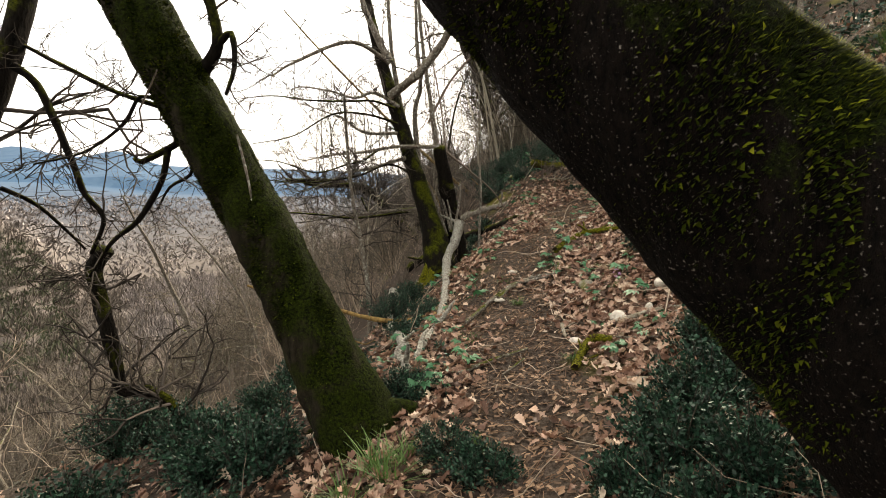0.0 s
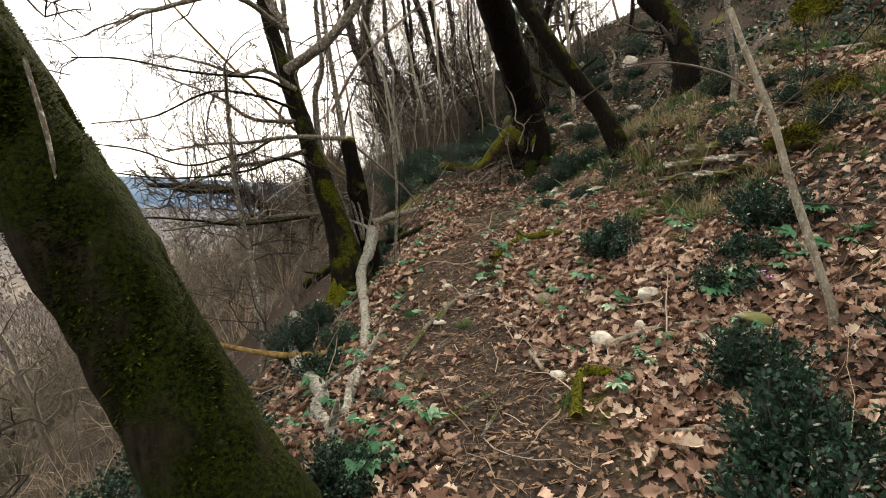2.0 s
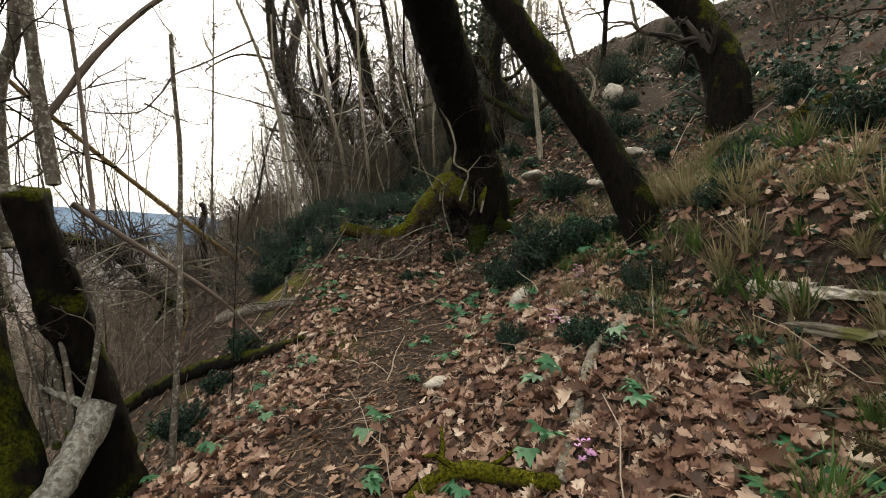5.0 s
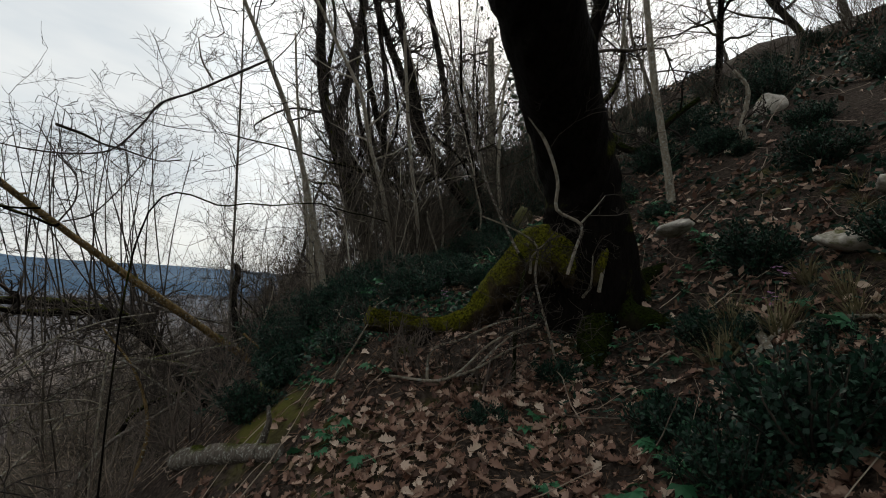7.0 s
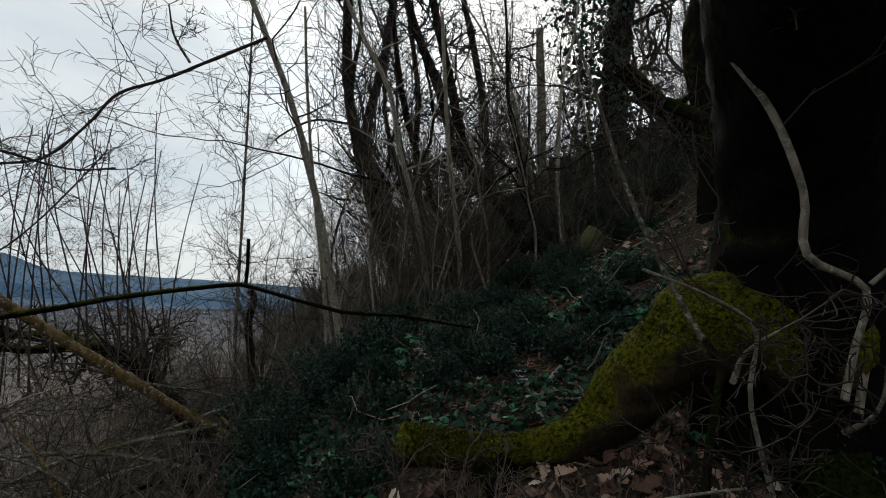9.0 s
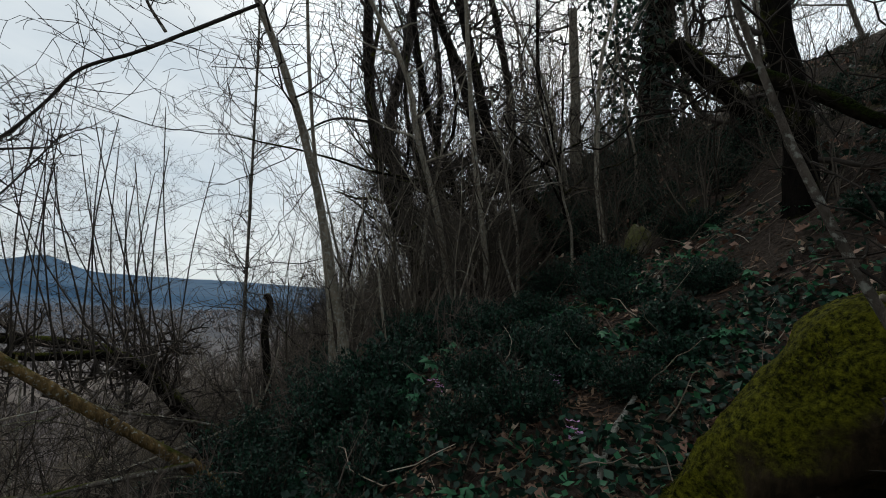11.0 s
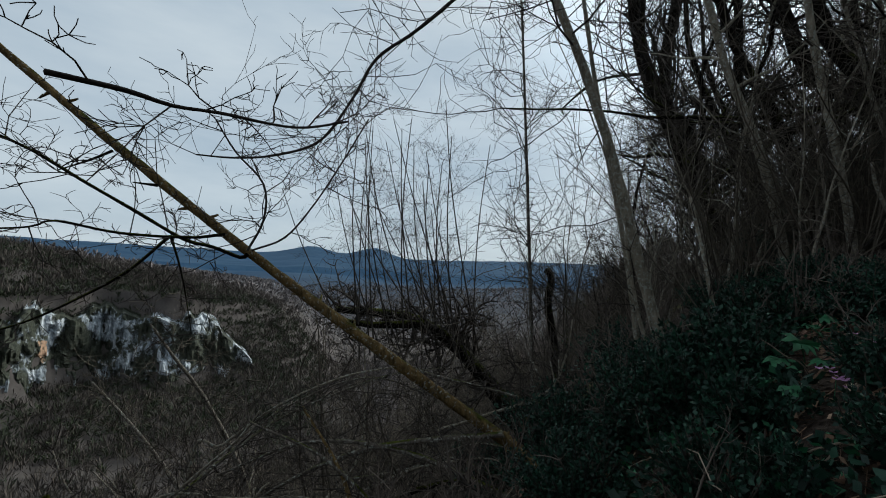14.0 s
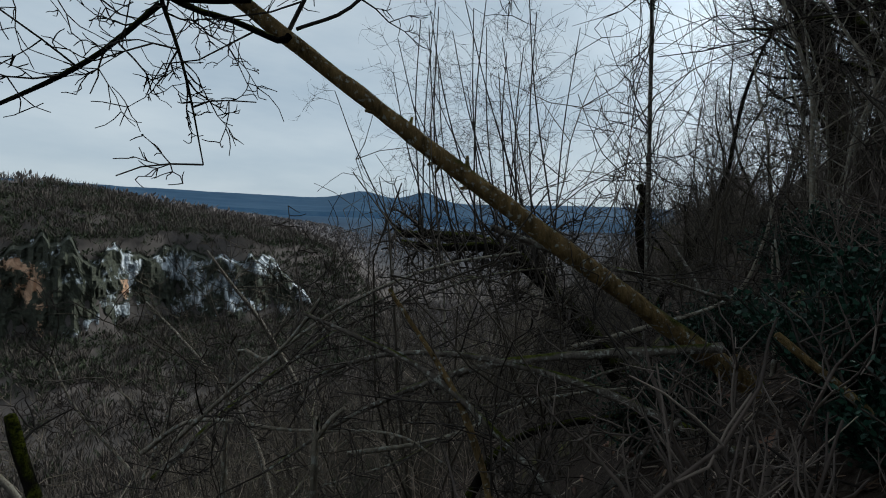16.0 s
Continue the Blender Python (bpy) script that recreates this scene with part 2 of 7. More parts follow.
def cliff_material():
    m, n, l, b = mat("cliff_rock")
    p = position(n)
    st = n.new("ShaderNodeMapping")
    st.inputs["Scale"].default_value = (1, 1, 0.3)
    l.new(p, st.inputs["Vector"])
    streak = noise_node(n, l, st.outputs["Vector"], 0.3, 9, 0.7)
    col = ramp(n, l, streak, [(0.38, (0.06, 0.07, 0.075)), (0.5, (0.3, 0.33, 0.36)), (0.62, (0.72, 0.74, 0.77))])
    # one broad rust-coloured face and a small one
    rust = None
    for deg, z, size in ((75.0, -38, 19.0), (66.8, -33, 4.5)):
        gap = n.new("ShaderNodeVectorMath")
        gap.operation = "DISTANCE"
        gap.inputs[1].default_value = (-math.sin(radians(deg)) * 247, 9 + math.cos(radians(deg)) * 247, z)
        l.new(p, gap.inputs[0])
        edge = math_node(n, l, "ADD", gap.outputs["Value"], math_node(n, l, "MULTIPLY", noise_node(n, l, p, 0.16, 5), 12.0))
        spot = math_node(n, l, "LESS_THAN", edge, size + 6.0)
        rust = spot if rust is None else math_node(n, l, "MAXIMUM", rust, spot)
    col = mixc(n, l, rust, col, mixc(n, l, streak, (0.3, 0.17, 0.1), (0.72, 0.46, 0.3)))
    # scrub and soil hang over much of the face
    green = ramp(n, l, noise_node(n, l, p, 0.07, 9, 0.7), [(0.44, (0, 0, 0)), (0.48, (1, 1, 1))])
    col = mixc(n, l, green, col, ramp(n, l, noise_node(n, l, p, 0.7, 6, 0.7), [(0.3, (0.012, 0.016, 0.01)), (0.7, (0.06, 0.062, 0.04))]))
    l.new(col, b.inputs["Base Color"])
    b.inputs["Roughness"].default_value = 0.95
    bump(n, l, b, streak, 1.0, 1.5)
    return m


M_CLIFF = cliff_material()
# tan wood made paler than its own colour, in place of hazy air
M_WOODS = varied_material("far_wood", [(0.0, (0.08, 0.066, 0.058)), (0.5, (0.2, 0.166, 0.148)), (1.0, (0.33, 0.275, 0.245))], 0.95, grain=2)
# far wood greyed in its colour to stand in for distance haze
M_WOODS_HAZED = varied_material("haze_greyed_wood", [(0.0, (0.05, 0.043, 0.042)), (0.5, (0.14, 0.122, 0.118)), (1.0, (0.31, 0.27, 0.258))], 0.95, grain=2)
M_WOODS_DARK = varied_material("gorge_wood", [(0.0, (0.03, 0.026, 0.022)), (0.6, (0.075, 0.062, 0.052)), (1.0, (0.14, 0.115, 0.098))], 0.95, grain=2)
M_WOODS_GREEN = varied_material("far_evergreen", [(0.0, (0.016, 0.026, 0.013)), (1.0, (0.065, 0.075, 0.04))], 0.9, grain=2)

# ---- ground: one sheet from the path to the horizon ----
Y_KEYS = [-400, -60, -6, 1, 3.8, 4.9, 6.5, 7.4, 8.4, 9.2, 9.95, 11, 12.4, 14, 20, 40, 120, 400]
X_KEYS = [0.6, 0.6, 0.6, 0.6, 1.0, 0.95, 1.45, 1.9, 2.1, 2.4, 2.55, 2.4, 2.6, 2.8, 2.6, 2, 2, 2]
Z_KEYS = [-8, -5, -0.9, -0.1, 0.25, 0.28, 0.88, 0.94, 1.14, 1.6, 2.08, 2.2, 2.4, 2.45, 3.0, 4.0, 7, 12]
U_KEYS = [-5000, -230, -120, -60, -25, -10, -6, -3, -1.5, -0.8, -0.4, 0, 0.5, 1.0, 1.5, 2.0, 2.7, 4, 8, 30, 100, 5000]
H_KEYS = [-72, -72, -66, -45, -22, -10, -6, -2.6, -0.95, -0.38, -0.08, 0, 0.12, 0.33, 0.72, 1.1, 1.75, 2.6, 5, 15, 36, 60]


def smooth_noise(x, y, cell, seed):
    """Value noise in -1..1 on a lattice of that many metres."""
    xs, ys = np.asarray(x) / cell, np.asarray(y) / cell
    xi, yi = np.floor(xs), np.floor(ys)
    fx, fy = xs - xi, ys - yi
    fx, fy = fx * fx * (3 - 2 * fx), fy * fy * (3 - 2 * fy)

    def lattice(a, b):
        v = np.sin(a * 127.1 + b * 311.7 + seed * 74.7) * 43758.5453
        return 2 * (v - np.floor(v)) - 1
    top = lattice(xi, yi) * (1 - fx) + lattice(xi + 1, yi) * fx
    low = lattice(xi, yi + 1) * (1 - fx) + lattice(xi + 1, yi + 1) * fx
    return top * (1 - fy) + low * fy


def spine(y):
    """The path's middle and height at y."""
    ys = [np.asarray(y) + d for d in (-0.5, -0.25, 0, 0.25, 0.5)]
    return (sum(np.interp(v, Y_KEYS, X_KEYS) for v in ys) / 5, sum(np.interp(v, Y_KEYS, Z_KEYS) for v in ys) / 5)


def ground_z(x, y):
    x, y = np.asarray(x, float), np.asarray(y, float)
    xc, zc = spine(y)
    u = x - xc
    h = sum(np.interp(u + d, U_KEYS, H_KEYS) for d in (-0.2, 0, 0.2)) / 3
    # the slope below the path is gentler at its start
    soft = 1 - 0.64 * np.clip((5.4 - y) / 1.3, 0, 1) * np.clip((u + 9) / 5, 0, 1) * (u < 0)
    z = zc + h * soft
    away = np.clip(np.abs(u) / 1.5, 0.25, 3)
    z = z + 0.03 * smooth_noise(x, y, 0.35, 1) + 0.05 * away * smooth_noise(x, y, 1.1, 2) + 0.012 * smooth_noise(x, y, 0.13, 3)
    # the stony bank beside the path
    bank = np.exp(-((y - 5.3) / 1.2) ** 2) * np.clip((u - 1.5) / 0.5, 0, 1) * np.clip((3.4 - u) / 0.6, 0, 1)
    z = z + bank * (-0.05 + 0.12 * smooth_noise(x, y, 0.5, 5))
    # a cut step in the bank
    u0 = np.interp(y, [4.6, 5.3, 6.9], [2.2, 2.15, 1.8])
    z = z + 0.2 * np.tanh((u - u0) / 0.1) * np.exp(-((u - u0) / 0.5) ** 2) * np.exp(-((y - 5.7) / 1.15) ** 4)
    # the hillside stands higher beyond the great tree
    rise, side = np.clip((y - 12.8) / 2.2, 0, 1), np.clip((u + 0.2) / 1.2, 0, 1)
    z = z + 0.75 * rise * rise * (3 - 2 * rise) * side * side * (3 - 2 * side)
    # across the gorge: the far slope with its cliff, then ridges and haze-blue hills
    r = np.hypot(x, y - 9)
    phi = np.degrees(np.arctan2(-x, y - 9))
    spur = np.clip((phi - 34) / 12, 0, 1) * np.clip((150 - phi) / 40, 0, 1)
    spur = spur * spur * (3 - 2 * spur)
    rock = r + 14 * smooth_noise(phi, phi * 0, 7, 7) + 5 * smooth_noise(phi, phi * 0, 2, 8)
    ridge = 2 + 330 * np.tan(np.radians(np.interp(phi, [36, 45, 50, 55.5, 65, 76, 100], [-8, -4.2, -2.2, -0.9, 0.9, 2.2, 2.9])))
    brow = np.minimum(-12, ridge - 8)
    steep = 10 + 60 * np.clip((53 - phi) / 6, 0, 1)
    lift = np.interp(rock, [150, 215, 246], [-70, -56, -50]) + np.clip((rock - 246) / steep, 0, 1) * (brow + 50) + np.clip((rock - 256) / 80, 0, 1) * (ridge - brow)
    z = np.where((r > 120) & (x < 0), np.maximum(z, -75 + spur * (75 + lift) + 2.5 * smooth_noise(x, y, 22, 9)), z)
    left = np.clip((phi + 12) / 10, 0, 1)
    mid = np.interp(r, [350, 800, 1500], [-75, -32, 0]) + 14 * smooth_noise(x, y, 240, 11)
    elev = 2.2 + 1.25 * np.exp(-((phi - 35.3) / 2.3) ** 2) + 1.05 * np.exp(-((phi - 42.5) / 3) ** 2) + 0.35 * np.exp(-((phi - 15) / 12) ** 2)
    hill = r * np.tan(np.radians(elev + 0.12 * smooth_noise(x, y, 160, 12))) * np.clip((r - 1100) / 1700, 0, 1) ** 0.8
    z = np.where((r > 340) & (phi > -20), np.maximum(z, np.where(r < 1500, mid, np.maximum(mid, hill)) * left + z * (1 - left)), z)
    return z


def ground_at(x, y):
    return float(ground_z(x, y))


def build_ground():
    n = 470
    k = math.asinh(4600 / 2.2)
    a = 2.2 * np.sinh(k * np.linspace(-1, 1, n))
    gx, gy = np.meshgrid(1.2 + a, 6.0 + a)
    verts = np.stack([gx, gy, ground_z(gx, gy)], -1).reshape(-1, 3)
    i = np.arange(n * n).reshape(n, n)
    faces = np.stack([i[:-1, :-1], i[:-1, 1:], i[1:, 1:], i[1:, :-1]], -1).reshape(-1, 4)
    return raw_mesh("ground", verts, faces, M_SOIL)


def raw_mesh(name, verts, faces, material, smooth=True):
    """A mesh object out of arrays of places and of faces with one number of corners each."""
    verts, faces = np.asarray(verts, np.float32), np.asarray(faces, np.int32)
    me = bpy.data.meshes.new(name)
    me.vertices.add(len(verts))
    me.vertices.foreach_set("co", verts.ravel())
    k = faces.shape[1]
    me.loops.add(faces.size)
    me.loops.foreach_set("vertex_index", faces.ravel())
    me.polygons.add(len(faces))
    me.polygons.foreach_set("loop_start", np.arange(0, faces.size, k, dtype=np.int32))
    me.polygons.foreach_set("use_smooth", np.full(len(faces), smooth))
    me.update(calc_edges=True)
    me.validate()
    me.materials.append(material)
    return new(name, me)


ground_sheet = tagged(build_ground(), "brown forest soil on a steep slope above a gorge, haze painted on the far hills", "ground", kind="structure")

# ---- tubes and branches ----
def curve_points(points, step):
    """A smooth line through the given places, about step apart."""
    p = [Vector(v) for v in points]
    if len(p) == 2:
        n = max(2, int((p[1] - p[0]).length / step) + 1)
        return [p[0].lerp(p[1], i / (n - 1)) for i in range(n)], [i / (n - 1) for i in range(n)]
    p = [p[0] * 2 - p[1]] + p + [p[-1] * 2 - p[-2]]
    out, where = [], []
    for i in range(1, len(p) - 2):
        n = max(2, int((p[i + 1] - p[i]).length / step) + 1)
        for j in range(n):
            t = j / n
            a, b, c, d = p[i - 1], p[i], p[i + 1], p[i + 2]
            out.append(0.5 * (2 * b + (c - a) * t + (2 * a - 5 * b + 4 * c - d) * t * t + (3 * b - a - 3 * c + d) * t ** 3))
            where.append((i - 1 + t) / (len(p) - 3))
    out.append(p[-2])
    where.append(1.0)
    return out, where


class Soup:
    """Quads gathered for one mesh."""

    def __init__(self):
        self.v, self.f, self.count = [], [], 0

    def tube(self, pts, radii, sides=6, rough=0.0, seed=0.0):
        n = len(pts)
        pts = np.array([tuple(q) for q in pts])
        tan = np.gradient(pts, axis=0)
        tan /= np.linalg.norm(tan, axis=1)[:, None] + 1e-9
        ref = np.array((0.3, 0.9, 0.2)) if abs(tan[0][1]) < 0.8 else np.array((0.9, 0.1, 0.3))
        side = np.cross(tan, ref)
        side /= np.linalg.norm(side, axis=1)[:, None] + 1e-9
        oth = np.cross(tan, side)
        ang = np.linspace(0, 2 * math.pi, sides, endpoint=False)
        r = np.asarray(radii, float)[:, None] * np.ones(sides)[None, :]
        if rough:
            along = np.arange(n)[:, None] * 0.37 + seed * 3.1
            r = r * (1 + rough * (smooth_noise(np.cos(ang)[None, :] * 1.7 + along, np.sin(ang)[None, :] * 1.7 + seed, 0.8, 21)
                                  + 0.6 * smooth_noise(np.cos(ang)[None, :] * 4 + along * 1.5, np.sin(ang)[None, :] * 4, 0.8, 22)))
        ring = pts[:, None, :] + r[..., None] * (np.cos(ang)[None, :, None] * side[:, None, :] + np.sin(ang)[None, :, None] * oth[:, None, :])
        self.v.append(ring.reshape(-1, 3))
        i = self.count + np.arange(n * sides).reshape(n, sides)
        j = np.roll(i, -1, axis=1)
        self.f.append(np.stack([i[:-1], j[:-1], j[1:], i[1:]], -1).reshape(-1, 4))
        self.count += n * sides
        if sides > 4:      # round caps
            for end, s in ((0, -1), (n - 1, 1)):
                tip = pts[end] + tan[end] * s * float(np.mean(r[end])) * 0.35
                self.v.append(tip[None, :])
                c = self.count
                self.count += 1
                q = i[end]
                m = np.roll(q, -1)
                self.f.append(np.stack([q, m, np.full(sides, c), np.full(sides, c)], -1)[:, :4])

    def link(self, name, material):
        faces = np.concatenate(self.f)
        verts = np.concatenate(self.v)
        tri = faces[:, 2] == faces[:, 3]
        if tri.any():
            me = bpy.data.meshes.new(name)
            me.from_pydata(verts.tolist(), [], [tuple(f[:3]) if t else tuple(f) for f, t in zip(faces.tolist(), tri)])
            me.polygons.foreach_set("use_smooth", np.full(len(me.polygons), True))
            me.materials.append(material)
            return new(name, me)
        return raw_mesh(name, verts, faces, material)


def thing(name, place, label, category, group=""):
    ob = new(name)
    ob.location = place
    ob.empty_display_size = 0.1
    tagged(ob, label, category, group)
    return ob


def under(child, parent, label=""):
    """Hangs a mesh, built in world places, under its thing."""
    off = Vector(parent.location)
    up = parent.parent
    while up:
        off += Vector(up.location)
        up = up.parent
    if child.type == "MESH" and child.data.users == 1:
        child.data.transform(Matrix.Translation(-off))
    child.parent = parent
    if label:
        child["label"] = label
    return child


def limb(name, points, radii, material, parent, sides=8, step=0.08, rough=0.1, label="", seed=0.0):
    pts, where = curve_points(points, step)
    rr = np.interp(where, np.linspace(0, 1, len(radii)), radii)
    s = Soup()
    s.tube(pts, rr, sides, rough, seed)
    ob = s.link(name, material)
    return under(ob, parent, label)


def wander(rng, start, way, length, bend, lift, n):
    """A crooked line from start; bend: how far it strays, lift: how it turns upward."""
    pts, d, p = [Vector(start)], Vector(way).normalized(), Vector(start)
    for _ in range(n):
        d = (d + Vector((rng.gauss(0, bend), rng.gauss(0, bend), rng.gauss(0, bend) + lift))).normalized()
        p = p + d * (length / n)
        pts.append(p)
    return pts


def spray(soup, rng, start, way, length, radius, depth, bend=0.22, lift=0.05, kids=4, spread=0.8, sides=3, thin=0.0017):
    """A branch with side branches, down to fine twigs."""
    n = max(3, int(length / 0.16)) if depth else 3
    n = min(n, 9)
    pts = wander(rng, start, way, length, bend, lift, n)
    soup.tube(pts, np.linspace(radius, radius * 0.4 + 0.0006, len(pts)), sides if radius < 0.02 else 5)
    if depth <= 0:
        return
    for k in range(kids):
        i = rng.randrange(1, len(pts))
        base = pts[i]
        d = (pts[i] - pts[i - 1]).normalized()
        s = Vector((rng.gauss(0, 1), rng.gauss(0, 1), rng.gauss(0, 0.7))).normalized()
        w = (d * (1 - 0.5 * spread) + s * spread).normalized()
        spray(soup, rng, base, w, length * rng.uniform(0.35, 0.65), max(radius * 0.58, thin), depth - 1, bend, lift, kids, spread, sides, thin)

# ---- trees, branches, sticks ----
TWIGS = {}
RNG = random.Random(7)


def root_place(p):
    return (p[0], p[1], ground_at(p[0], p[1]) - 0.02)


def tree(place, label, category="tree", name="tree", group=""):
    return thing(name, root_place(place), label, category, group)


def twigs_along(parent, pts, r, count, material, reach):
    if count <= 0:
        return
    soup = TWIGS.setdefault(parent.name, (parent, Soup(), material))[1]
    for k in range(count):
        i = RNG.randrange(max(1, len(pts) // 8), len(pts))
        d = (pts[i] - pts[i - 1]).normalized()
        s = Vector((RNG.gauss(0, 1), RNG.gauss(0, 1), RNG.gauss(0.1, 0.8))).normalized()
        spray(soup, RNG, pts[i], d * 0.55 + s * 0.8, reach * RNG.uniform(0.5, 1.1), max(0.0036, r * 0.24), 2, 0.28, 0.03, 4, thin=0.0019)


def branch(points, radii, material, parent, twigs=6):
    pts = [Vector(p) for p in points]
    first = not parent.children
    if first:
        parent.location = root_place(pts[0])
        g = ground_at(parent.location.x, parent.location.y)
        if pts[0].z - g > 0.03 and material is not None:
            pts.insert(0, Vector((pts[0].x, pts[0].y, g - 0.08 - 2.5 * radii[0])))
    line, where = curve_points(pts, 0.05 if radii[0] < 0.05 else 0.08)
    rr = np.interp(where, [0, 1], radii)
    if first:
        rr = rr * (1 + 0.22 * np.exp(-np.asarray(where) * 14))
    s = Soup()
    s.tube(line, rr, 7 if radii[0] < 0.03 else 12, 0.14, pts[0].x + pts[0].y)
    under(s.link("trunk" if first else "branch", material), parent)
    length = sum((a - b).length for a, b in zip(line, line[1:]))
    twigs_along(parent, line, max(radii), twigs, M_TWIG_DARK, min(0.9, 0.22 * length + 0.12))


def stick(points, radii, material, name, label):
    pts = [Vector(p) for p in points]
    line, where = curve_points(pts, 0.03)
    s = Soup()
    s.tube(line, np.interp(where, [0, 1], radii), 8, 0.2, pts[0].x * 3)
    rng = random.Random(int(pts[0].x * 1000))
    for k in range(2 if radii[0] < 0.03 else 3):     # stubs of broken side twigs
        i = rng.randrange(1, len(line))
        w = Vector((rng.gauss(0, 1), rng.gauss(0, 1), rng.uniform(0, 1))).normalized()
        s.tube(wander(rng, line[i], w, 0.06 + 3 * radii[0], 0.2, 0, 3), np.linspace(radii[0] * 0.4, radii[0] * 0.15, 4), 5)
    ob = s.link(name, material)
    off = Vector(line[0])
    ob.data.transform(Matrix.Translation(-off))
    ob.location = off
    return tagged(ob, label, "log" if name == "log" else "branch")


def roots(parent, base, r, ways, material, length=0.7):
    """Root flares that run down into the ground."""
    for k, (dx, dy, far) in enumerate(ways):
        a = Vector(base) + Vector((0, 0, 0.16))
        pts = [a]
        for q in (0.35, 0.7, 1.0):
            x, y = base[0] + dx * q * far, base[1] + dy * q * far
            pts.append(Vector((x, y, ground_at(x, y) + 0.06 * (1 - q) + 0.03 - 0.05 * q)))
        limb("root", pts, [r * 0.5, r * 0.42, r * 0.28, r * 0.1], material, parent, sides=10, rough=0.12, seed=k)


def big_trunk(parent, pts, radii, material, sides=28, rough=0.07):
    limb("trunk", pts, radii, material, parent, sides=sides, step=0.045, rough=rough, seed=pts[0][0])


def moss_tufts(parent, axis, r, count, material, seed, up=0.0, size=0.02):
    """Short moss shoots that stand off the bark along an axis."""
    rng = random.Random(seed)
    line, _ = curve_points(axis, 0.05)
    v, f = [], []
    for k in range(count):
        i = rng.randrange(1, len(line))
        d = (line[i] - line[i - 1]).normalized()
        s = Vector((rng.gauss(0, 1), rng.gauss(0, 1), rng.gauss(up, 1)))
        s = (s - d * s.dot(d)).normalized()
        rad = r(i / len(line)) if callable(r) else r
        p = line[i].lerp(line[i - 1], rng.random()) + s * rad * 0.97
        t = d.cross(s).normalized()
        w, h = rng.uniform(0.3, 0.7) * size, rng.uniform(0.5, 1.5) * size
        lean = d * rng.gauss(0, 0.6) + t * rng.gauss(0, 0.6)
        n = len(v)
        v += [p - t * w, p + t * w, p + (s + lean * 0.6) * h]
        f.append((n, n + 1, n + 2))
    return under(raw_mesh("moss", v, f, material, smooth=False), parent, "short green moss shoots")


leaning_tree = tree((2.25, 1.9), "thick dark tree leaning over the path with moss on top")
LEAN_AXIS = [(2.31, 1.69, 0.25), (1.64, 1.85, 0.9), (1.22, 1.95, 1.3), (0.7, 2.08, 1.8), (0.29, 2.18, 2.2), (-0.39, 2.34, 2.85), (-1.1, 2.5, 3.5)]
LEAN_RADII = [0.407, 0.316, 0.26, 0.2, 0.16, 0.13, 0.1]


def lean_radius(q):
    return float(np.interp(q, [0, 0.2, 0.33, 0.49, 0.62, 0.83, 1], LEAN_RADII))


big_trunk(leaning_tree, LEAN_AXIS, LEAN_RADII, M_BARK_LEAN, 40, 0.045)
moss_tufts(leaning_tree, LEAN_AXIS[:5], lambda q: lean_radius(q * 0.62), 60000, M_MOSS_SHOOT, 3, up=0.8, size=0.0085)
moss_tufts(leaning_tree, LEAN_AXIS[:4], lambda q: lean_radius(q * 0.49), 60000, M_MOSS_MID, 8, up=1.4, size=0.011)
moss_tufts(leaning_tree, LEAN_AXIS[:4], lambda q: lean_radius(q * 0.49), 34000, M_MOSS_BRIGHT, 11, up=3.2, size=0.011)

mossy_tree = tree((0.14, 3.36), "slender leaning tree wrapped in green moss")
MOSSY_AXIS = [(0.17, 3.34, -0.02), (-0.07, 3.4, 0.43), (-0.36, 3.45, 0.98), (-0.69, 3.5, 1.53), (-1.32, 3.5, 2.7), (-1.9, 3.45, 4.0)]
big_trunk(mossy_tree, MOSSY_AXIS, [0.23, 0.18, 0.162, 0.155, 0.15, 0.13], M_BARK_MOSS)
roots(mossy_tree, (0.14, 3.36, 0.05), 0.2, [(0.8, 0.1, 0.45), (0.2, -0.8, 0.4), (-0.8, 0.3, 0.4)], M_BARK_MOSS)
MOSSY_RADIUS = lambda q: float(np.interp(q, [0, 0.11, 0.25, 0.39, 0.68, 1], [0.22, 0.178, 0.16, 0.153, 0.148, 0.128]))
moss_tufts(mossy_tree, MOSSY_AXIS, MOSSY_RADIUS, 24000, M_MOSS_SHOOT, 4, size=0.013)
moss_tufts(mossy_tree, MOSSY_AXIS, MOSSY_RADIUS, 30000, M_MOSS_MID, 9, up=0.6, size=0.012)

clump_tree = tree((0.42, 6.8), "dark mossy stem of a many-stemmed tree on the bank")
CLUMP_AXIS = [(0.5, 6.75, 0.35), (0.31, 6.87, 1.0), (0.1, 7.03, 1.6), (-0.11, 7.2, 2.2), (-0.3, 7.25, 2.75), (-0.52, 7.3, 3.5), (-0.7, 7.3, 4.4)]
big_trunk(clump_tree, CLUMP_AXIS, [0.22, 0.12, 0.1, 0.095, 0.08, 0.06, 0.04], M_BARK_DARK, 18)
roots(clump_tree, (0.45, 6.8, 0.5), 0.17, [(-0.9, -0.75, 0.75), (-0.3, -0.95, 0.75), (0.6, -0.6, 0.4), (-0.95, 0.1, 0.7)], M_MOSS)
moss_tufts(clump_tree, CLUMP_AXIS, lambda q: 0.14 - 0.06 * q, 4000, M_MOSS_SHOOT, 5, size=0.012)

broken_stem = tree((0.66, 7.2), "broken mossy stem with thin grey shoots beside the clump")
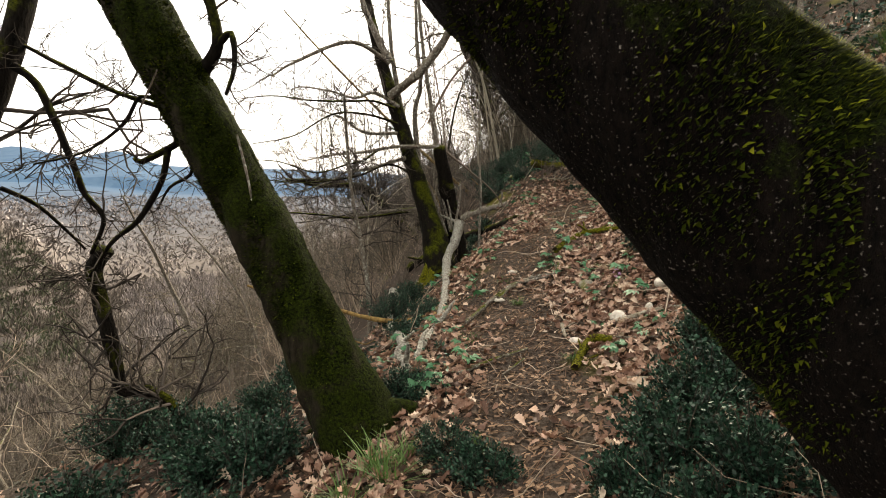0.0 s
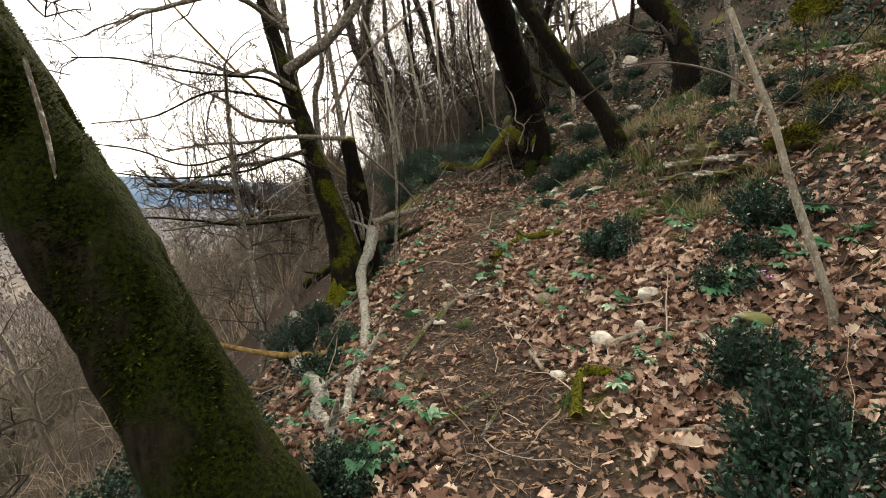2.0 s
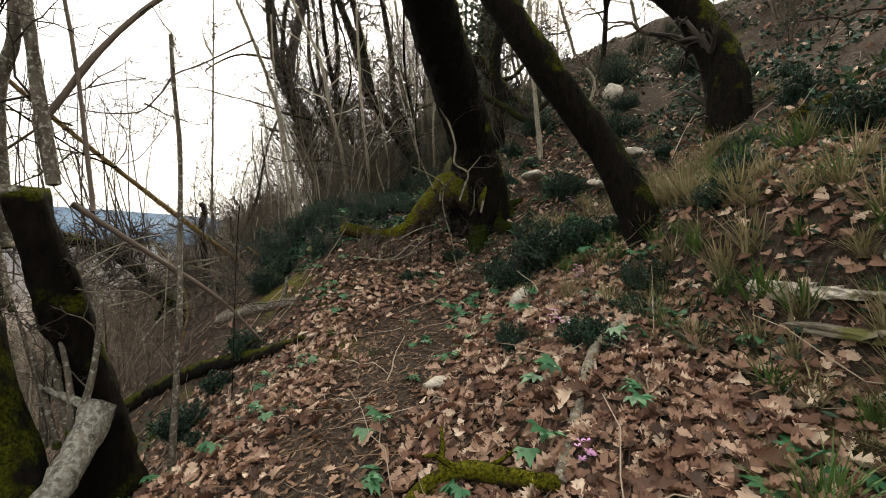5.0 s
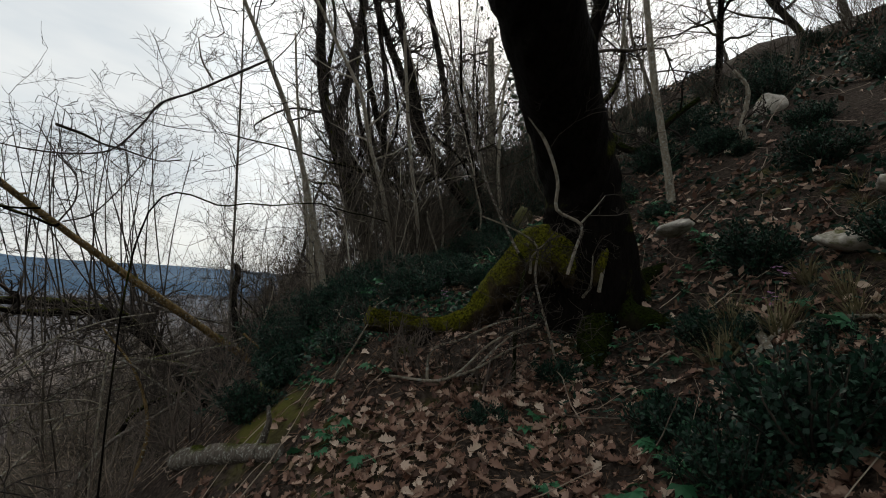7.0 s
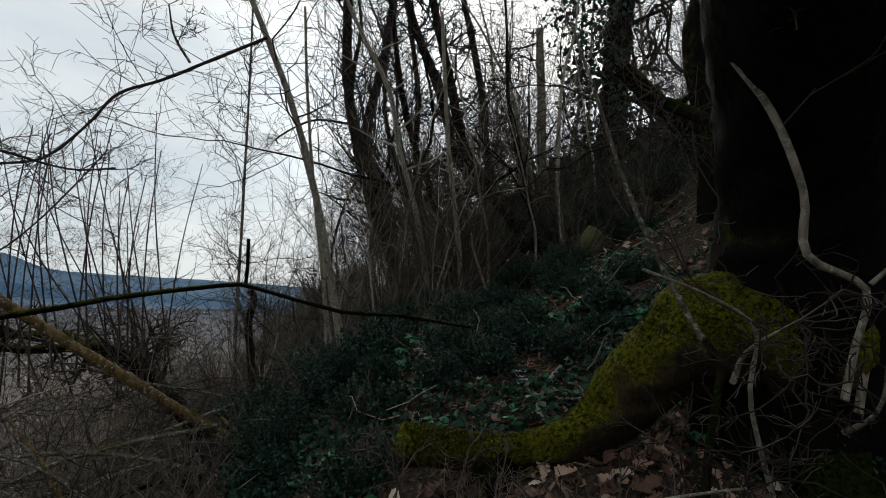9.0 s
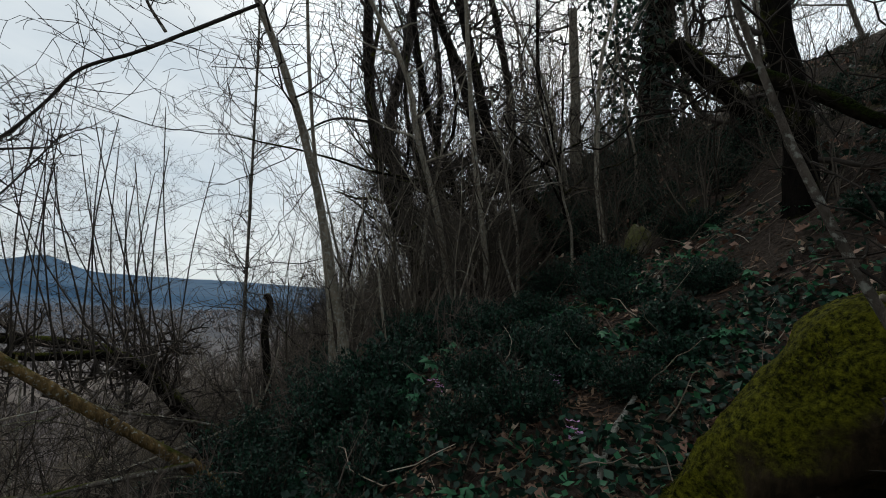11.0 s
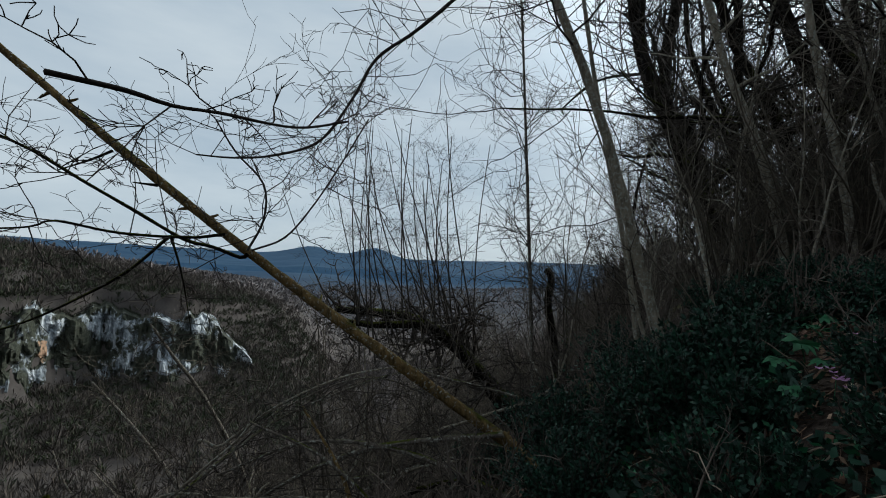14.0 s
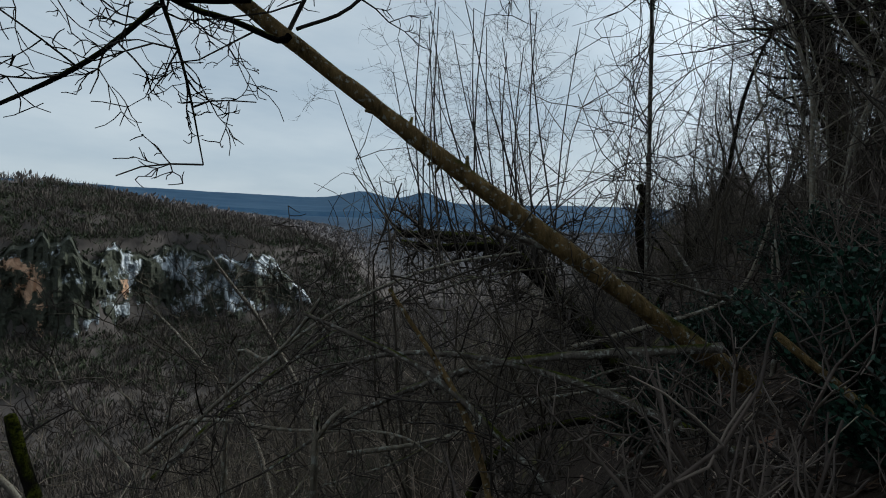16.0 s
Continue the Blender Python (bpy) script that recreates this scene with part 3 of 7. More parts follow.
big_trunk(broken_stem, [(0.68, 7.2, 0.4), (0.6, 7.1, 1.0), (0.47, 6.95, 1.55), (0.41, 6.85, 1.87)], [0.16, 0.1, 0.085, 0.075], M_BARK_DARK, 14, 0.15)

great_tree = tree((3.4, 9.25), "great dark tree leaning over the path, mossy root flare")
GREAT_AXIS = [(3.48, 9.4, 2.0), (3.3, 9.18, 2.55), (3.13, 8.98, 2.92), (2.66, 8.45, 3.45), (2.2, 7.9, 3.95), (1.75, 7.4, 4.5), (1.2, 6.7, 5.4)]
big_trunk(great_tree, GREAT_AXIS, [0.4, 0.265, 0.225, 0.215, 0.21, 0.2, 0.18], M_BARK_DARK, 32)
HUMP_AXIS = [(3.36, 9.2, 2.32), (3.06, 9.26, 2.38), (2.87, 9.38, 2.2), (2.66, 9.52, 1.94), (2.4, 9.53, 1.86), (2.15, 9.48, 1.88), (1.96, 9.45, 1.9)]


def hump_radius(q):
    return float(np.interp(q, [0, 0.17, 0.33, 0.5, 0.67, 0.83, 1], [0.26, 0.2, 0.135, 0.09, 0.062, 0.06, 0.072]))


limb("root", HUMP_AXIS, [0.26, 0.2, 0.135, 0.09, 0.062, 0.06, 0.072], M_MOSS, great_tree, sides=22, step=0.04, rough=0.16, label="thick root and broken stub under bright moss", seed=2)
moss_tufts(great_tree, HUMP_AXIS, hump_radius, 9000, M_MOSS, 6, up=1.2, size=0.011)
moss_tufts(great_tree, HUMP_AXIS, hump_radius, 4500, M_MOSS_BRIGHT, 16, up=2.4, size=0.011)
roots(great_tree, (3.42, 9.25, 2.25), 0.27, [(0.55, 0.0, 0.95), (0.3, -0.6, 0.8), (-0.35, -0.6, 0.75), (-0.6, 0.3, 0.6)], M_BARK_MOSS)
limb("root", [(2.35, 9.52, 1.84), (2.2, 9.44, 1.6), (2.12, 9.4, 1.25)], [0.08, 0.07, 0.09], M_BARK_DARK, great_tree, sides=10, seed=5)

bent_tree = tree((3.3, 6.92), "mossy young tree leaning from the bank")
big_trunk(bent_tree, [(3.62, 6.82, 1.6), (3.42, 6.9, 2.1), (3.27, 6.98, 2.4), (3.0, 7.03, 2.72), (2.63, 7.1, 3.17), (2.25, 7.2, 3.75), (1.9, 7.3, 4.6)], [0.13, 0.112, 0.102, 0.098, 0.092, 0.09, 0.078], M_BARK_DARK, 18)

fallen_pole = tree((0.98, 11.42), "bare ochre sapling leaning far out over the gorge")
big_trunk(fallen_pole, [(0.94, 11.44, 1.37), (0.45, 11.11, 1.76), (-0.03, 10.79, 2.15), (-0.49, 10.48, 2.54), (-0.95, 10.18, 2.95), (-1.39, 9.89, 3.36), (-1.86, 9.58, 3.81), (-2.33, 9.28, 4.30)],
          [0.038, 0.033, 0.029, 0.026, 0.024, 0.021, 0.016, 0.01], M_POLE, 10, 0.12)
POLE_LINE, _ = curve_points([(0.94, 11.44, 1.37), (0.45, 11.11, 1.76), (-0.03, 10.79, 2.15), (-0.49, 10.48, 2.54), (-0.95, 10.18, 2.95), (-1.39, 9.89, 3.36)], 0.05)
rng_knot = random.Random(12)
for k in range(16):     # short pegs of broken twigs along the pole
    q = rng_knot.random()
    p = POLE_LINE[int(q * (len(POLE_LINE) - 1))]
    limb("peg", [p, p + Vector((rng_knot.gauss(0, 1), rng_knot.gauss(0, 1), rng_knot.gauss(0, 1))).normalized() * 0.07], [0.012, 0.005], M_POLE, fallen_pole, sides=5)

edge_tree = tree((-1.9, 3.6), "dark crooked tree on the slope edge")
snag = tree((-1.0, 3.85), "black broken snag with a bent foot")
pale_tree = tree((1.68, 11.6), "pale slender tree leaning toward the gorge")
pale_tree_second = tree((1.5, 11.75), "thin pale sapling beside the leaning tree")
pale_sapling = tree((2.05, 11.2), "thin pale sapling in the undergrowth")
pale_sapling_tall = tree((2.9, 12.85), "tall pale sapling with a broken foot")
dead_sapling = tree((3.15, 12.6), "thin dead sapling leaning on the slope")
brown_tree = tree((4.75, 14.3), "straight brown tree on the slope")
slender_tree = tree((-0.02, 14.3), "slender upright tree with fine level twigs")
far_bole = tree((-0.9, 18.6), "short dark bole among twigs")
arched_tree = tree((-0.55, 15.6), "dark tree arched over the gorge with upright shoots")
fork_tree = tree((1.6, 22.6), "dark forked tree on the slope")
slope_tree_a = tree((4.2, 17.1), "dark tree bowed downhill on the slope")
slope_tree_b = tree((2.3, 16.8), "dark thin tree on the slope")
slope_tree_c = tree((4.9, 18.0), "dark bowed tree on the upper slope")
slope_tree_d = tree((3.9, 14.0), "dark thin tree leaning downhill")
slope_tree_e = tree((4.5, 11.1), "dark upright tree behind the great tree")
ivy_tree = tree((5.6, 15.0), "dark tree hung with ivy leaves")
sweeping_tree = tree((6.6, 11.9), "dark tree sweeping low over the slope")
slope_sapling = tree((4.44, 9.97), "pale sapling on the upper slope", "sapling")
twisted_sapling = tree((5.2, 9.84), "twisted pale sapling on the upper slope", "sapling")
upper_tree = tree((5.0, 7.6), "dark mossy tree trunk at the top of the bank")
upper_sapling = tree((3.82, 5.68), "grey sapling on the bank", "sapling")
leaning_sapling = tree((2.32, 3.38), "pale leaning sapling by the shrubs", "sapling")
dead_stem = tree((2.72, 8.8), "bleached dead stem with mossy foot", "branch", "bleached_branch")
dead_shoot = tree((2.65, 8.55), "bare pale dead shoot at the great tree's foot", "branch", "dead_shoot")
brush = tree((2.35, 8.75), "pale broken twigs below the mossy stub", "branch", "fallen_twigs")
hanging_branch = tree((1.0, 7.95), "dark bare branch reaching across the slope edge", "branch", "bare_branch")
pale_stick = tree((0.35, 10.0), "pale broken stick standing in brush", "stick", "broken_stick")
gorge_branch = tree((0.0, 11.0), "bare grey branches spreading over the gorge edge", "bush", "bare_bush")

# ---- limbs and sticks, each along a few places ----
branch([(0.18, 7.26, 1.36), (-0.04, 7.33, 2.10), (-0.17, 7.36, 2.65), (-0.26, 7.37, 3.15), (-0.32, 7.38, 3.78)], (0.045, 0.021), M_BARK_GREY, clump_tree, 4)
branch([(-0.12, 7.14, 2.39), (-0.43, 7.10, 2.54), (-0.66, 7.03, 2.46), (-0.94, 6.97, 2.52), (-1.25, 6.93, 2.56)], (0.025, 0.007), M_BARK_GREY, clump_tree, 14)
branch([(-0.07, 7.11, 2.06), (-0.53, 7.12, 2.05), (-0.80, 7.07, 2.20), (-0.94, 6.96, 2.25), (-1.28, 6.93, 2.35)], (0.023, 0.007), M_BARK_GREY, clump_tree, 14)
branch([(0.41, 6.83, 1.87), (-0.12, 6.86, 1.86), (-0.53, 6.85, 1.78), (-0.87, 6.81, 1.74), (-1.25, 6.79, 1.65)], (0.026, 0.008), M_BARK_GREY, clump_tree, 14)
branch([(-0.01, 6.97, 1.74), (-0.48, 6.98, 1.59), (-0.74, 6.91, 1.54), (-0.86, 6.79, 1.44), (-1.22, 6.76, 1.29)], (0.026, 0.008), M_BARK_GREY, clump_tree, 12)
branch([(0.14, 7.00, 1.11), (-0.24, 6.98, 1.07), (-0.63, 6.96, 1.01), (-0.90, 6.90, 0.97), (-1.31, 6.88, 0.90)], (0.025, 0.009), M_BARK_GREY, clump_tree, 12)
branch([(-0.27, 7.18, 1.99), (-0.29, 7.20, 2.13), (-0.26, 7.19, 2.22), (-0.20, 7.17, 2.23)], (0.019, 0.010), M_BARK_GREY, clump_tree, 2)
branch([(0.24, 7.33, 2.22), (0.55, 7.45, 2.84), (1.05, 7.50, 3.38), (1.31, 7.63, 3.63), (1.79, 7.68, 4.13)], (0.018, 0.008), M_TWIG, clump_tree, 10)
branch([(0.48, 7.12, 1.85), (0.81, 7.24, 1.61), (1.10, 7.37, 1.39), (1.32, 7.53, 1.13)], (0.015, 0.008), M_TWIG, clump_tree, 8)
branch([(-0.13, 6.31, 2.35), (0.19, 6.13, 2.55), (0.42, 6.07, 2.82), (0.53, 5.99, 3.02), (0.68, 5.94, 3.43)], (0.046, 0.031), M_BARK_GREY, clump_tree, 3)
branch([(-0.17, 6.56, 2.77), (-0.53, 6.16, 2.86), (-0.98, 5.71, 2.52), (-1.12, 5.49, 2.33)], (0.026, 0.008), M_BARK_GREY, clump_tree, 10)
branch([(-0.17, 6.56, 2.77), (-0.34, 6.59, 3.09), (-0.51, 6.63, 3.47), (-0.62, 6.68, 3.97)], (0.045, 0.022), M_BARK_GREY, clump_tree, 6)
branch([(0.37, 7.21, 1.94), (0.28, 7.21, 2.42), (0.15, 7.24, 3.18), (0.08, 7.23, 3.79)], (0.033, 0.019), M_BARK_GREY, broken_stem, 6)
branch([(0.14, 7.34, 1.63), (0.06, 7.37, 2.34), (0.13, 7.33, 2.69), (0.07, 7.34, 3.21), (0.04, 7.35, 3.77)], (0.036, 0.020), M_BARK_GREY, broken_stem, 4)
branch([(0.50, 7.32, 1.83), (0.37, 7.36, 2.60), (0.21, 7.41, 3.27), (0.12, 7.42, 3.61)], (0.012, 0.007), M_TWIG, broken_stem, 4)
branch([(0.54, 6.95, 0.78), (0.43, 7.00, 1.09), (0.30, 7.06, 1.41)], (0.019, 0.006), M_BARK_GREY, broken_stem, 2)
branch([(0.58, 6.94, 0.84), (0.49, 6.98, 1.17), (0.38, 7.03, 1.50)], (0.019, 0.006), M_BARK_GREY, broken_stem, 2)
branch([(0.62, 6.92, 0.87), (0.67, 6.92, 1.17), (0.68, 6.92, 1.47)], (0.019, 0.006), M_BARK_GREY, broken_stem, 2)
branch([(0.60, 6.93, 0.84), (0.56, 6.95, 1.11), (0.48, 6.99, 1.37)], (0.019, 0.006), M_BARK_GREY, broken_stem, 2)
branch([(0.48, 6.97, 0.78), (0.46, 6.99, 0.99), (0.41, 7.01, 1.20)], (0.019, 0.006), M_BARK_GREY, broken_stem, 2)
branch([(-0.82, 3.55, 1.57), (-0.94, 3.52, 1.48), (-1.06, 3.49, 1.41), (-1.09, 3.48, 1.43)], (0.021, 0.012), M_BARK_DARK, mossy_tree, 3)
branch([(-0.91, 3.48, 1.49), (-0.94, 3.46, 1.31), (-1.06, 3.44, 1.10), (-1.19, 3.42, 0.98), (-1.30, 3.40, 0.80)], (0.018, 0.009), M_BARK_DARK, mossy_tree, 8)
branch([(-0.88, 3.56, 1.68), (-1.17, 3.50, 1.76), (-1.42, 3.44, 1.88), (-1.68, 3.39, 2.01), (-1.95, 3.33, 2.09)], (0.015, 0.007), M_BARK_DARK, mossy_tree, 12)
branch([(-0.91, 3.51, 1.70), (-1.03, 3.46, 1.74), (-1.08, 3.39, 1.59), (-1.23, 3.32, 1.44), (-1.44, 3.26, 1.37)], (0.013, 0.004), M_BARK_DARK, mossy_tree, 10)
branch([(-0.74, 3.53, 1.88), (-0.65, 3.51, 2.02), (-0.67, 3.50, 2.18), (-0.70, 3.48, 2.34)], (0.033, 0.023), M_BARK_DARK, mossy_tree, 6)
branch([(-0.65, 3.50, 2.01), (-0.57, 3.49, 2.07), (-0.54, 3.45, 1.89), (-0.57, 3.42, 1.75)], (0.019, 0.009), M_BARK_DARK, mossy_tree, 6)
branch([(-0.80, 3.54, 1.47), (-0.83, 3.54, 1.35), (-0.95, 3.55, 1.28), (-1.02, 3.55, 1.16)], (0.012, 0.005), M_BARK_DARK, mossy_tree, 6)
branch([(-0.50, 3.38, 1.55), (-0.43, 3.35, 1.30), (-0.38, 3.32, 0.99), (-0.36, 3.31, 0.90)], (0.007, 0.004), M_BARK_GREY, mossy_tree, 0)
branch([(-1.97, 3.21, 1.00), (-1.79, 3.27, 1.34), (-1.68, 3.33, 1.70), (-1.63, 3.38, 1.92), (-1.59, 3.43, 2.19), (-1.56, 3.49, 2.54)], (0.060, 0.054), M_BARK_DARK, edge_tree, 2)
branch([(-1.51, 3.26, 1.83), (-1.44, 3.30, 1.76), (-1.38, 3.32, 1.60), (-1.31, 3.34, 1.38), (-1.28, 3.37, 1.23), (-1.21, 3.40, 1.11), (-1.30, 3.42, 0.92)], (0.021, 0.010), M_BARK_DARK, edge_tree, 8)
branch([(-1.60, 3.25, 1.25), (-1.52, 3.34, 1.18), (-1.46, 3.43, 1.06), (-1.41, 3.52, 0.93)], (0.012, 0.006), M_BARK_DARK, edge_tree, 8)
branch([(-1.04, 3.78, -0.37), (-1.07, 3.79, -0.23), (-1.13, 3.80, -0.07), (-1.28, 3.80, 0.01), (-1.43, 3.79, 0.02), (-1.48, 3.81, 0.19), (-1.55, 3.83, 0.47), (-1.62, 3.85, 0.75), (-1.55, 3.86, 0.89)], (0.023, 0.053), M_BARK_DARK, snag, 16)
branch([(-0.36, 10.46, 2.47), (-0.38, 10.43, 2.45), (-0.49, 10.34, 2.50), (-0.59, 10.25, 2.53), (-0.80, 10.10, 2.67), (-0.97, 9.96, 2.79), (-1.21, 9.79, 2.95), (-1.49, 9.58, 3.08)], (0.011, 0.007), M_BARK_DARK, fallen_pole, 13)
branch([(-0.46, 10.39, 2.57), (-0.56, 10.26, 2.54), (-0.78, 10.04, 2.54), (-0.97, 9.85, 2.58), (-1.00, 9.76, 2.54), (-1.16, 9.59, 2.51)], (0.009, 0.004), M_BARK_DARK, fallen_pole, 10)
branch([(-0.68, 10.23, 2.54), (-0.78, 10.09, 2.35), (-0.90, 9.94, 2.21), (-1.01, 9.79, 2.10), (-1.13, 9.64, 2.03)], (0.009, 0.004), M_BARK_DARK, fallen_pole, 9)
branch([(-0.67, 10.23, 2.55), (-0.61, 10.25, 2.40), (-0.56, 10.26, 2.26), (-0.50, 10.27, 2.05)], (0.007, 0.002), M_BARK_DARK, fallen_pole, 8)
branch([(-0.36, 10.46, 2.49), (-0.29, 10.49, 2.66), (-0.30, 10.48, 2.85), (-0.42, 10.39, 3.01), (-0.52, 10.32, 3.19)], (0.007, 0.004), M_TWIG_DARK, fallen_pole, 10)
branch([(-0.34, 10.47, 2.49), (-0.21, 10.57, 2.57), (-0.11, 10.66, 2.75), (-0.00, 10.74, 2.99), (0.11, 10.83, 3.27)], (0.006, 0.004), M_TWIG_DARK, fallen_pole, 10)
branch([(-0.65, 10.13, 2.79), (-0.76, 10.07, 2.80)], (0.008, 0.003), M_BARK_DARK, fallen_pole, 0)
branch([(-0.79, 9.98, 2.94), (-0.85, 9.91, 2.88), (-0.95, 9.83, 2.82)], (0.008, 0.003), M_BARK_DARK, fallen_pole, 4)
branch([(0.03, 11.14, 1.90), (0.32, 11.32, 1.79), (0.64, 11.52, 1.71), (1.01, 11.74, 1.60)], (0.015, 0.006), M_BARK_GREY, fallen_pole, 6)
branch([(1.07, 11.43, 1.35), (1.17, 11.49, 1.41), (1.27, 11.55, 1.47), (1.31, 11.57, 1.49)], (0.012, 0.004), M_BARK_PALE, fallen_pole, 4)
branch([(1.67, 11.73, 1.81), (1.50, 11.61, 2.47), (1.32, 11.49, 3.20), (1.10, 11.36, 3.87), (0.85, 11.25, 4.42), (0.57, 11.12, 4.99)], (0.034, 0.019), M_BARK_PALE, pale_tree, 6)
branch([(0.87, 11.22, 4.38), (0.57, 11.14, 4.13), (0.26, 11.05, 3.87), (0.04, 10.97, 3.70), (-0.09, 10.91, 3.43), (-0.26, 10.84, 3.18), (-0.52, 10.74, 3.09), (-0.76, 10.64, 3.07), (-0.96, 10.54, 3.08)], (0.013, 0.005), M_TWIG_DARK, pale_tree, 22)
branch([(0.44, 11.01, 4.00), (0.35, 10.93, 4.14), (0.32, 10.86, 4.32)], (0.011, 0.005), M_BARK_GREY, pale_tree, 6)
branch([(1.49, 11.97, 1.75), (1.39, 11.88, 2.55), (1.24, 11.77, 3.40), (1.12, 11.67, 4.24), (1.05, 11.59, 4.92)], (0.019, 0.011), M_BARK_PALE, pale_tree_second, 8)
branch([(1.62, 11.78, 1.79), (1.47, 11.77, 2.23), (1.39, 11.76, 2.71)], (0.016, 0.010), M_BARK_PALE, pale_tree_second, 3)
branch([(1.91, 11.32, 1.66), (1.88, 11.34, 2.06), (1.80, 11.35, 2.55), (1.74, 11.38, 2.85)], (0.012, 0.007), M_BARK_PALE, pale_sapling, 3)
branch([(2.82, 13.09, 2.13), (2.79, 13.03, 2.67), (2.72, 12.97, 3.21), (2.55, 12.86, 4.13), (2.43, 12.75, 5.04), (2.34, 12.66, 5.80)], (0.035, 0.019), M_BARK_PALE, pale_sapling_tall, 8)
branch([(3.18, 12.92, 2.27), (3.04, 12.86, 2.68), (2.87, 12.80, 3.09), (2.83, 12.77, 3.29)], (0.018, 0.010), M_BARK_PALE, dead_sapling, 2)
branch([(4.78, 14.98, 3.62), (4.35, 14.82, 4.73), (4.24, 14.68, 5.93), (4.13, 14.55, 7.06)], (0.091, 0.061), M_BARK_PALE, brown_tree, 6)
branch([(0.07, 14.57, 0.46), (0.06, 14.42, 1.56), (0.04, 14.26, 2.72), (0.01, 14.06, 4.15), (-0.02, 13.88, 5.42), (-0.06, 13.72, 6.54)], (0.029, 0.011), M_BARK_GREY, slender_tree, 60)
branch([(-0.58, 18.30, 0.92), (-0.72, 18.17, 1.98), (-0.66, 18.12, 2.51), (-0.76, 18.09, 2.68)], (0.077, 0.071), M_BARK_DARK, far_bole, 4)
branch([(-0.49, 16.73, -0.31), (-0.84, 16.63, 0.12), (-1.34, 16.58, 0.64), (-1.95, 16.54, 1.18), (-2.81, 16.58, 1.61), (-3.83, 16.68, 1.67), (-4.92, 16.81, 1.66)], (0.157, 0.066), M_BARK_DARK, arched_tree, 26)
branch([(-0.98, 16.73, 0.03), (-1.38, 16.53, 0.71), (-1.85, 16.34, 1.19), (-2.31, 16.17, 1.56), (-3.42, 15.97, 1.50), (-4.03, 15.81, 1.56)], (0.130, 0.038), M_BARK_DARK, arched_tree, 20)
branch([(-3.10, 15.85, 1.06), (-3.44, 15.68, 2.01), (-3.76, 15.50, 3.11), (-3.96, 15.34, 4.22)], (0.015, 0.006), M_TWIG_DARK, arched_tree, 6)
branch([(-3.21, 15.29, 1.57), (-3.28, 15.18, 2.52), (-3.30, 15.07, 3.63), (-3.21, 14.99, 4.75)], (0.015, 0.006), M_TWIG_DARK, arched_tree, 6)
branch([(-3.39, 15.93, 0.95), (-3.46, 15.82, 1.99), (-3.46, 15.70, 3.21), (-3.34, 15.62, 4.44)], (0.015, 0.006), M_TWIG_DARK, arched_tree, 6)
branch([(-1.92, 15.69, 1.58), (-2.04, 15.59, 2.38), (-2.10, 15.48, 3.31), (-2.05, 15.41, 4.25)], (0.015, 0.006), M_TWIG_DARK, arched_tree, 6)
branch([(-1.89, 15.94, 0.83), (-2.20, 15.78, 1.74), (-2.50, 15.61, 2.80), (-2.68, 15.47, 3.87)], (0.015, 0.006), M_TWIG_DARK, arched_tree, 6)
branch([(-1.28, 15.80, 0.94), (-1.75, 15.57, 2.16), (-2.22, 15.33, 3.57), (-2.59, 15.11, 5.00)], (0.015, 0.006), M_TWIG_DARK, arched_tree, 6)
branch([(-2.96, 16.21, 1.21), (-3.18, 16.07, 2.15), (-3.37, 15.92, 3.26), (-3.44, 15.81, 4.37)], (0.015, 0.006), M_TWIG_DARK, arched_tree, 6)
branch([(-2.10, 16.18, 0.77), (-2.16, 16.08, 1.61), (-2.16, 15.99, 2.60), (-2.05, 15.93, 3.60)], (0.015, 0.006), M_TWIG_DARK, arched_tree, 6)
branch([(-1.82, 15.70, 1.47), (-1.89, 15.61, 2.31), (-1.91, 15.51, 3.29), (-1.82, 15.44, 4.29)], (0.015, 0.006), M_TWIG_DARK, arched_tree, 6)
branch([(-3.64, 15.96, 0.73), (-3.64, 15.84, 2.09), (-3.58, 15.71, 3.69), (-3.39, 15.60, 5.30)], (0.015, 0.006), M_TWIG_DARK, arched_tree, 6)
branch([(-3.32, 15.43, 1.04), (-3.81, 15.23, 1.89), (-4.31, 15.01, 2.89), (-4.70, 14.83, 3.89)], (0.015, 0.006), M_TWIG_DARK, arched_tree, 6)
branch([(-1.45, 15.88, 0.83), (-1.69, 15.75, 1.63), (-1.91, 15.61, 2.58), (-2.02, 15.50, 3.52)], (0.015, 0.006), M_TWIG_DARK, arched_tree, 6)
branch([(-2.06, 15.68, 1.50), (-2.55, 15.50, 2.15), (-3.04, 15.30, 2.91), (-3.43, 15.14, 3.68)], (0.015, 0.006), M_TWIG_DARK, arched_tree, 6)
branch([(-1.38, 16.16, 0.86), (-1.71, 15.98, 1.96), (-2.02, 15.78, 3.25), (-2.23, 15.61, 4.55)], (0.015, 0.006), M_TWIG_DARK, arched_tree, 6)
branch([(-2.28, 15.63, 1.25), (-2.42, 15.50, 2.33), (-2.51, 15.36, 3.59), (-2.50, 15.24, 4.86)], (0.015, 0.006), M_TWIG_DARK, arched_tree, 6)
branch([(-1.29, 16.02, 1.21), (-1.53, 15.85, 2.45), (-1.74, 15.66, 3.90), (-1.84, 15.50, 5.35)], (0.015, 0.006), M_TWIG_DARK, arched_tree, 6)
branch([(-2.26, 16.15, 1.17), (-2.42, 16.00, 2.25), (-2.55, 15.86, 3.52), (-2.56, 15.74, 4.80)], (0.015, 0.006), M_TWIG_DARK, arched_tree, 6)
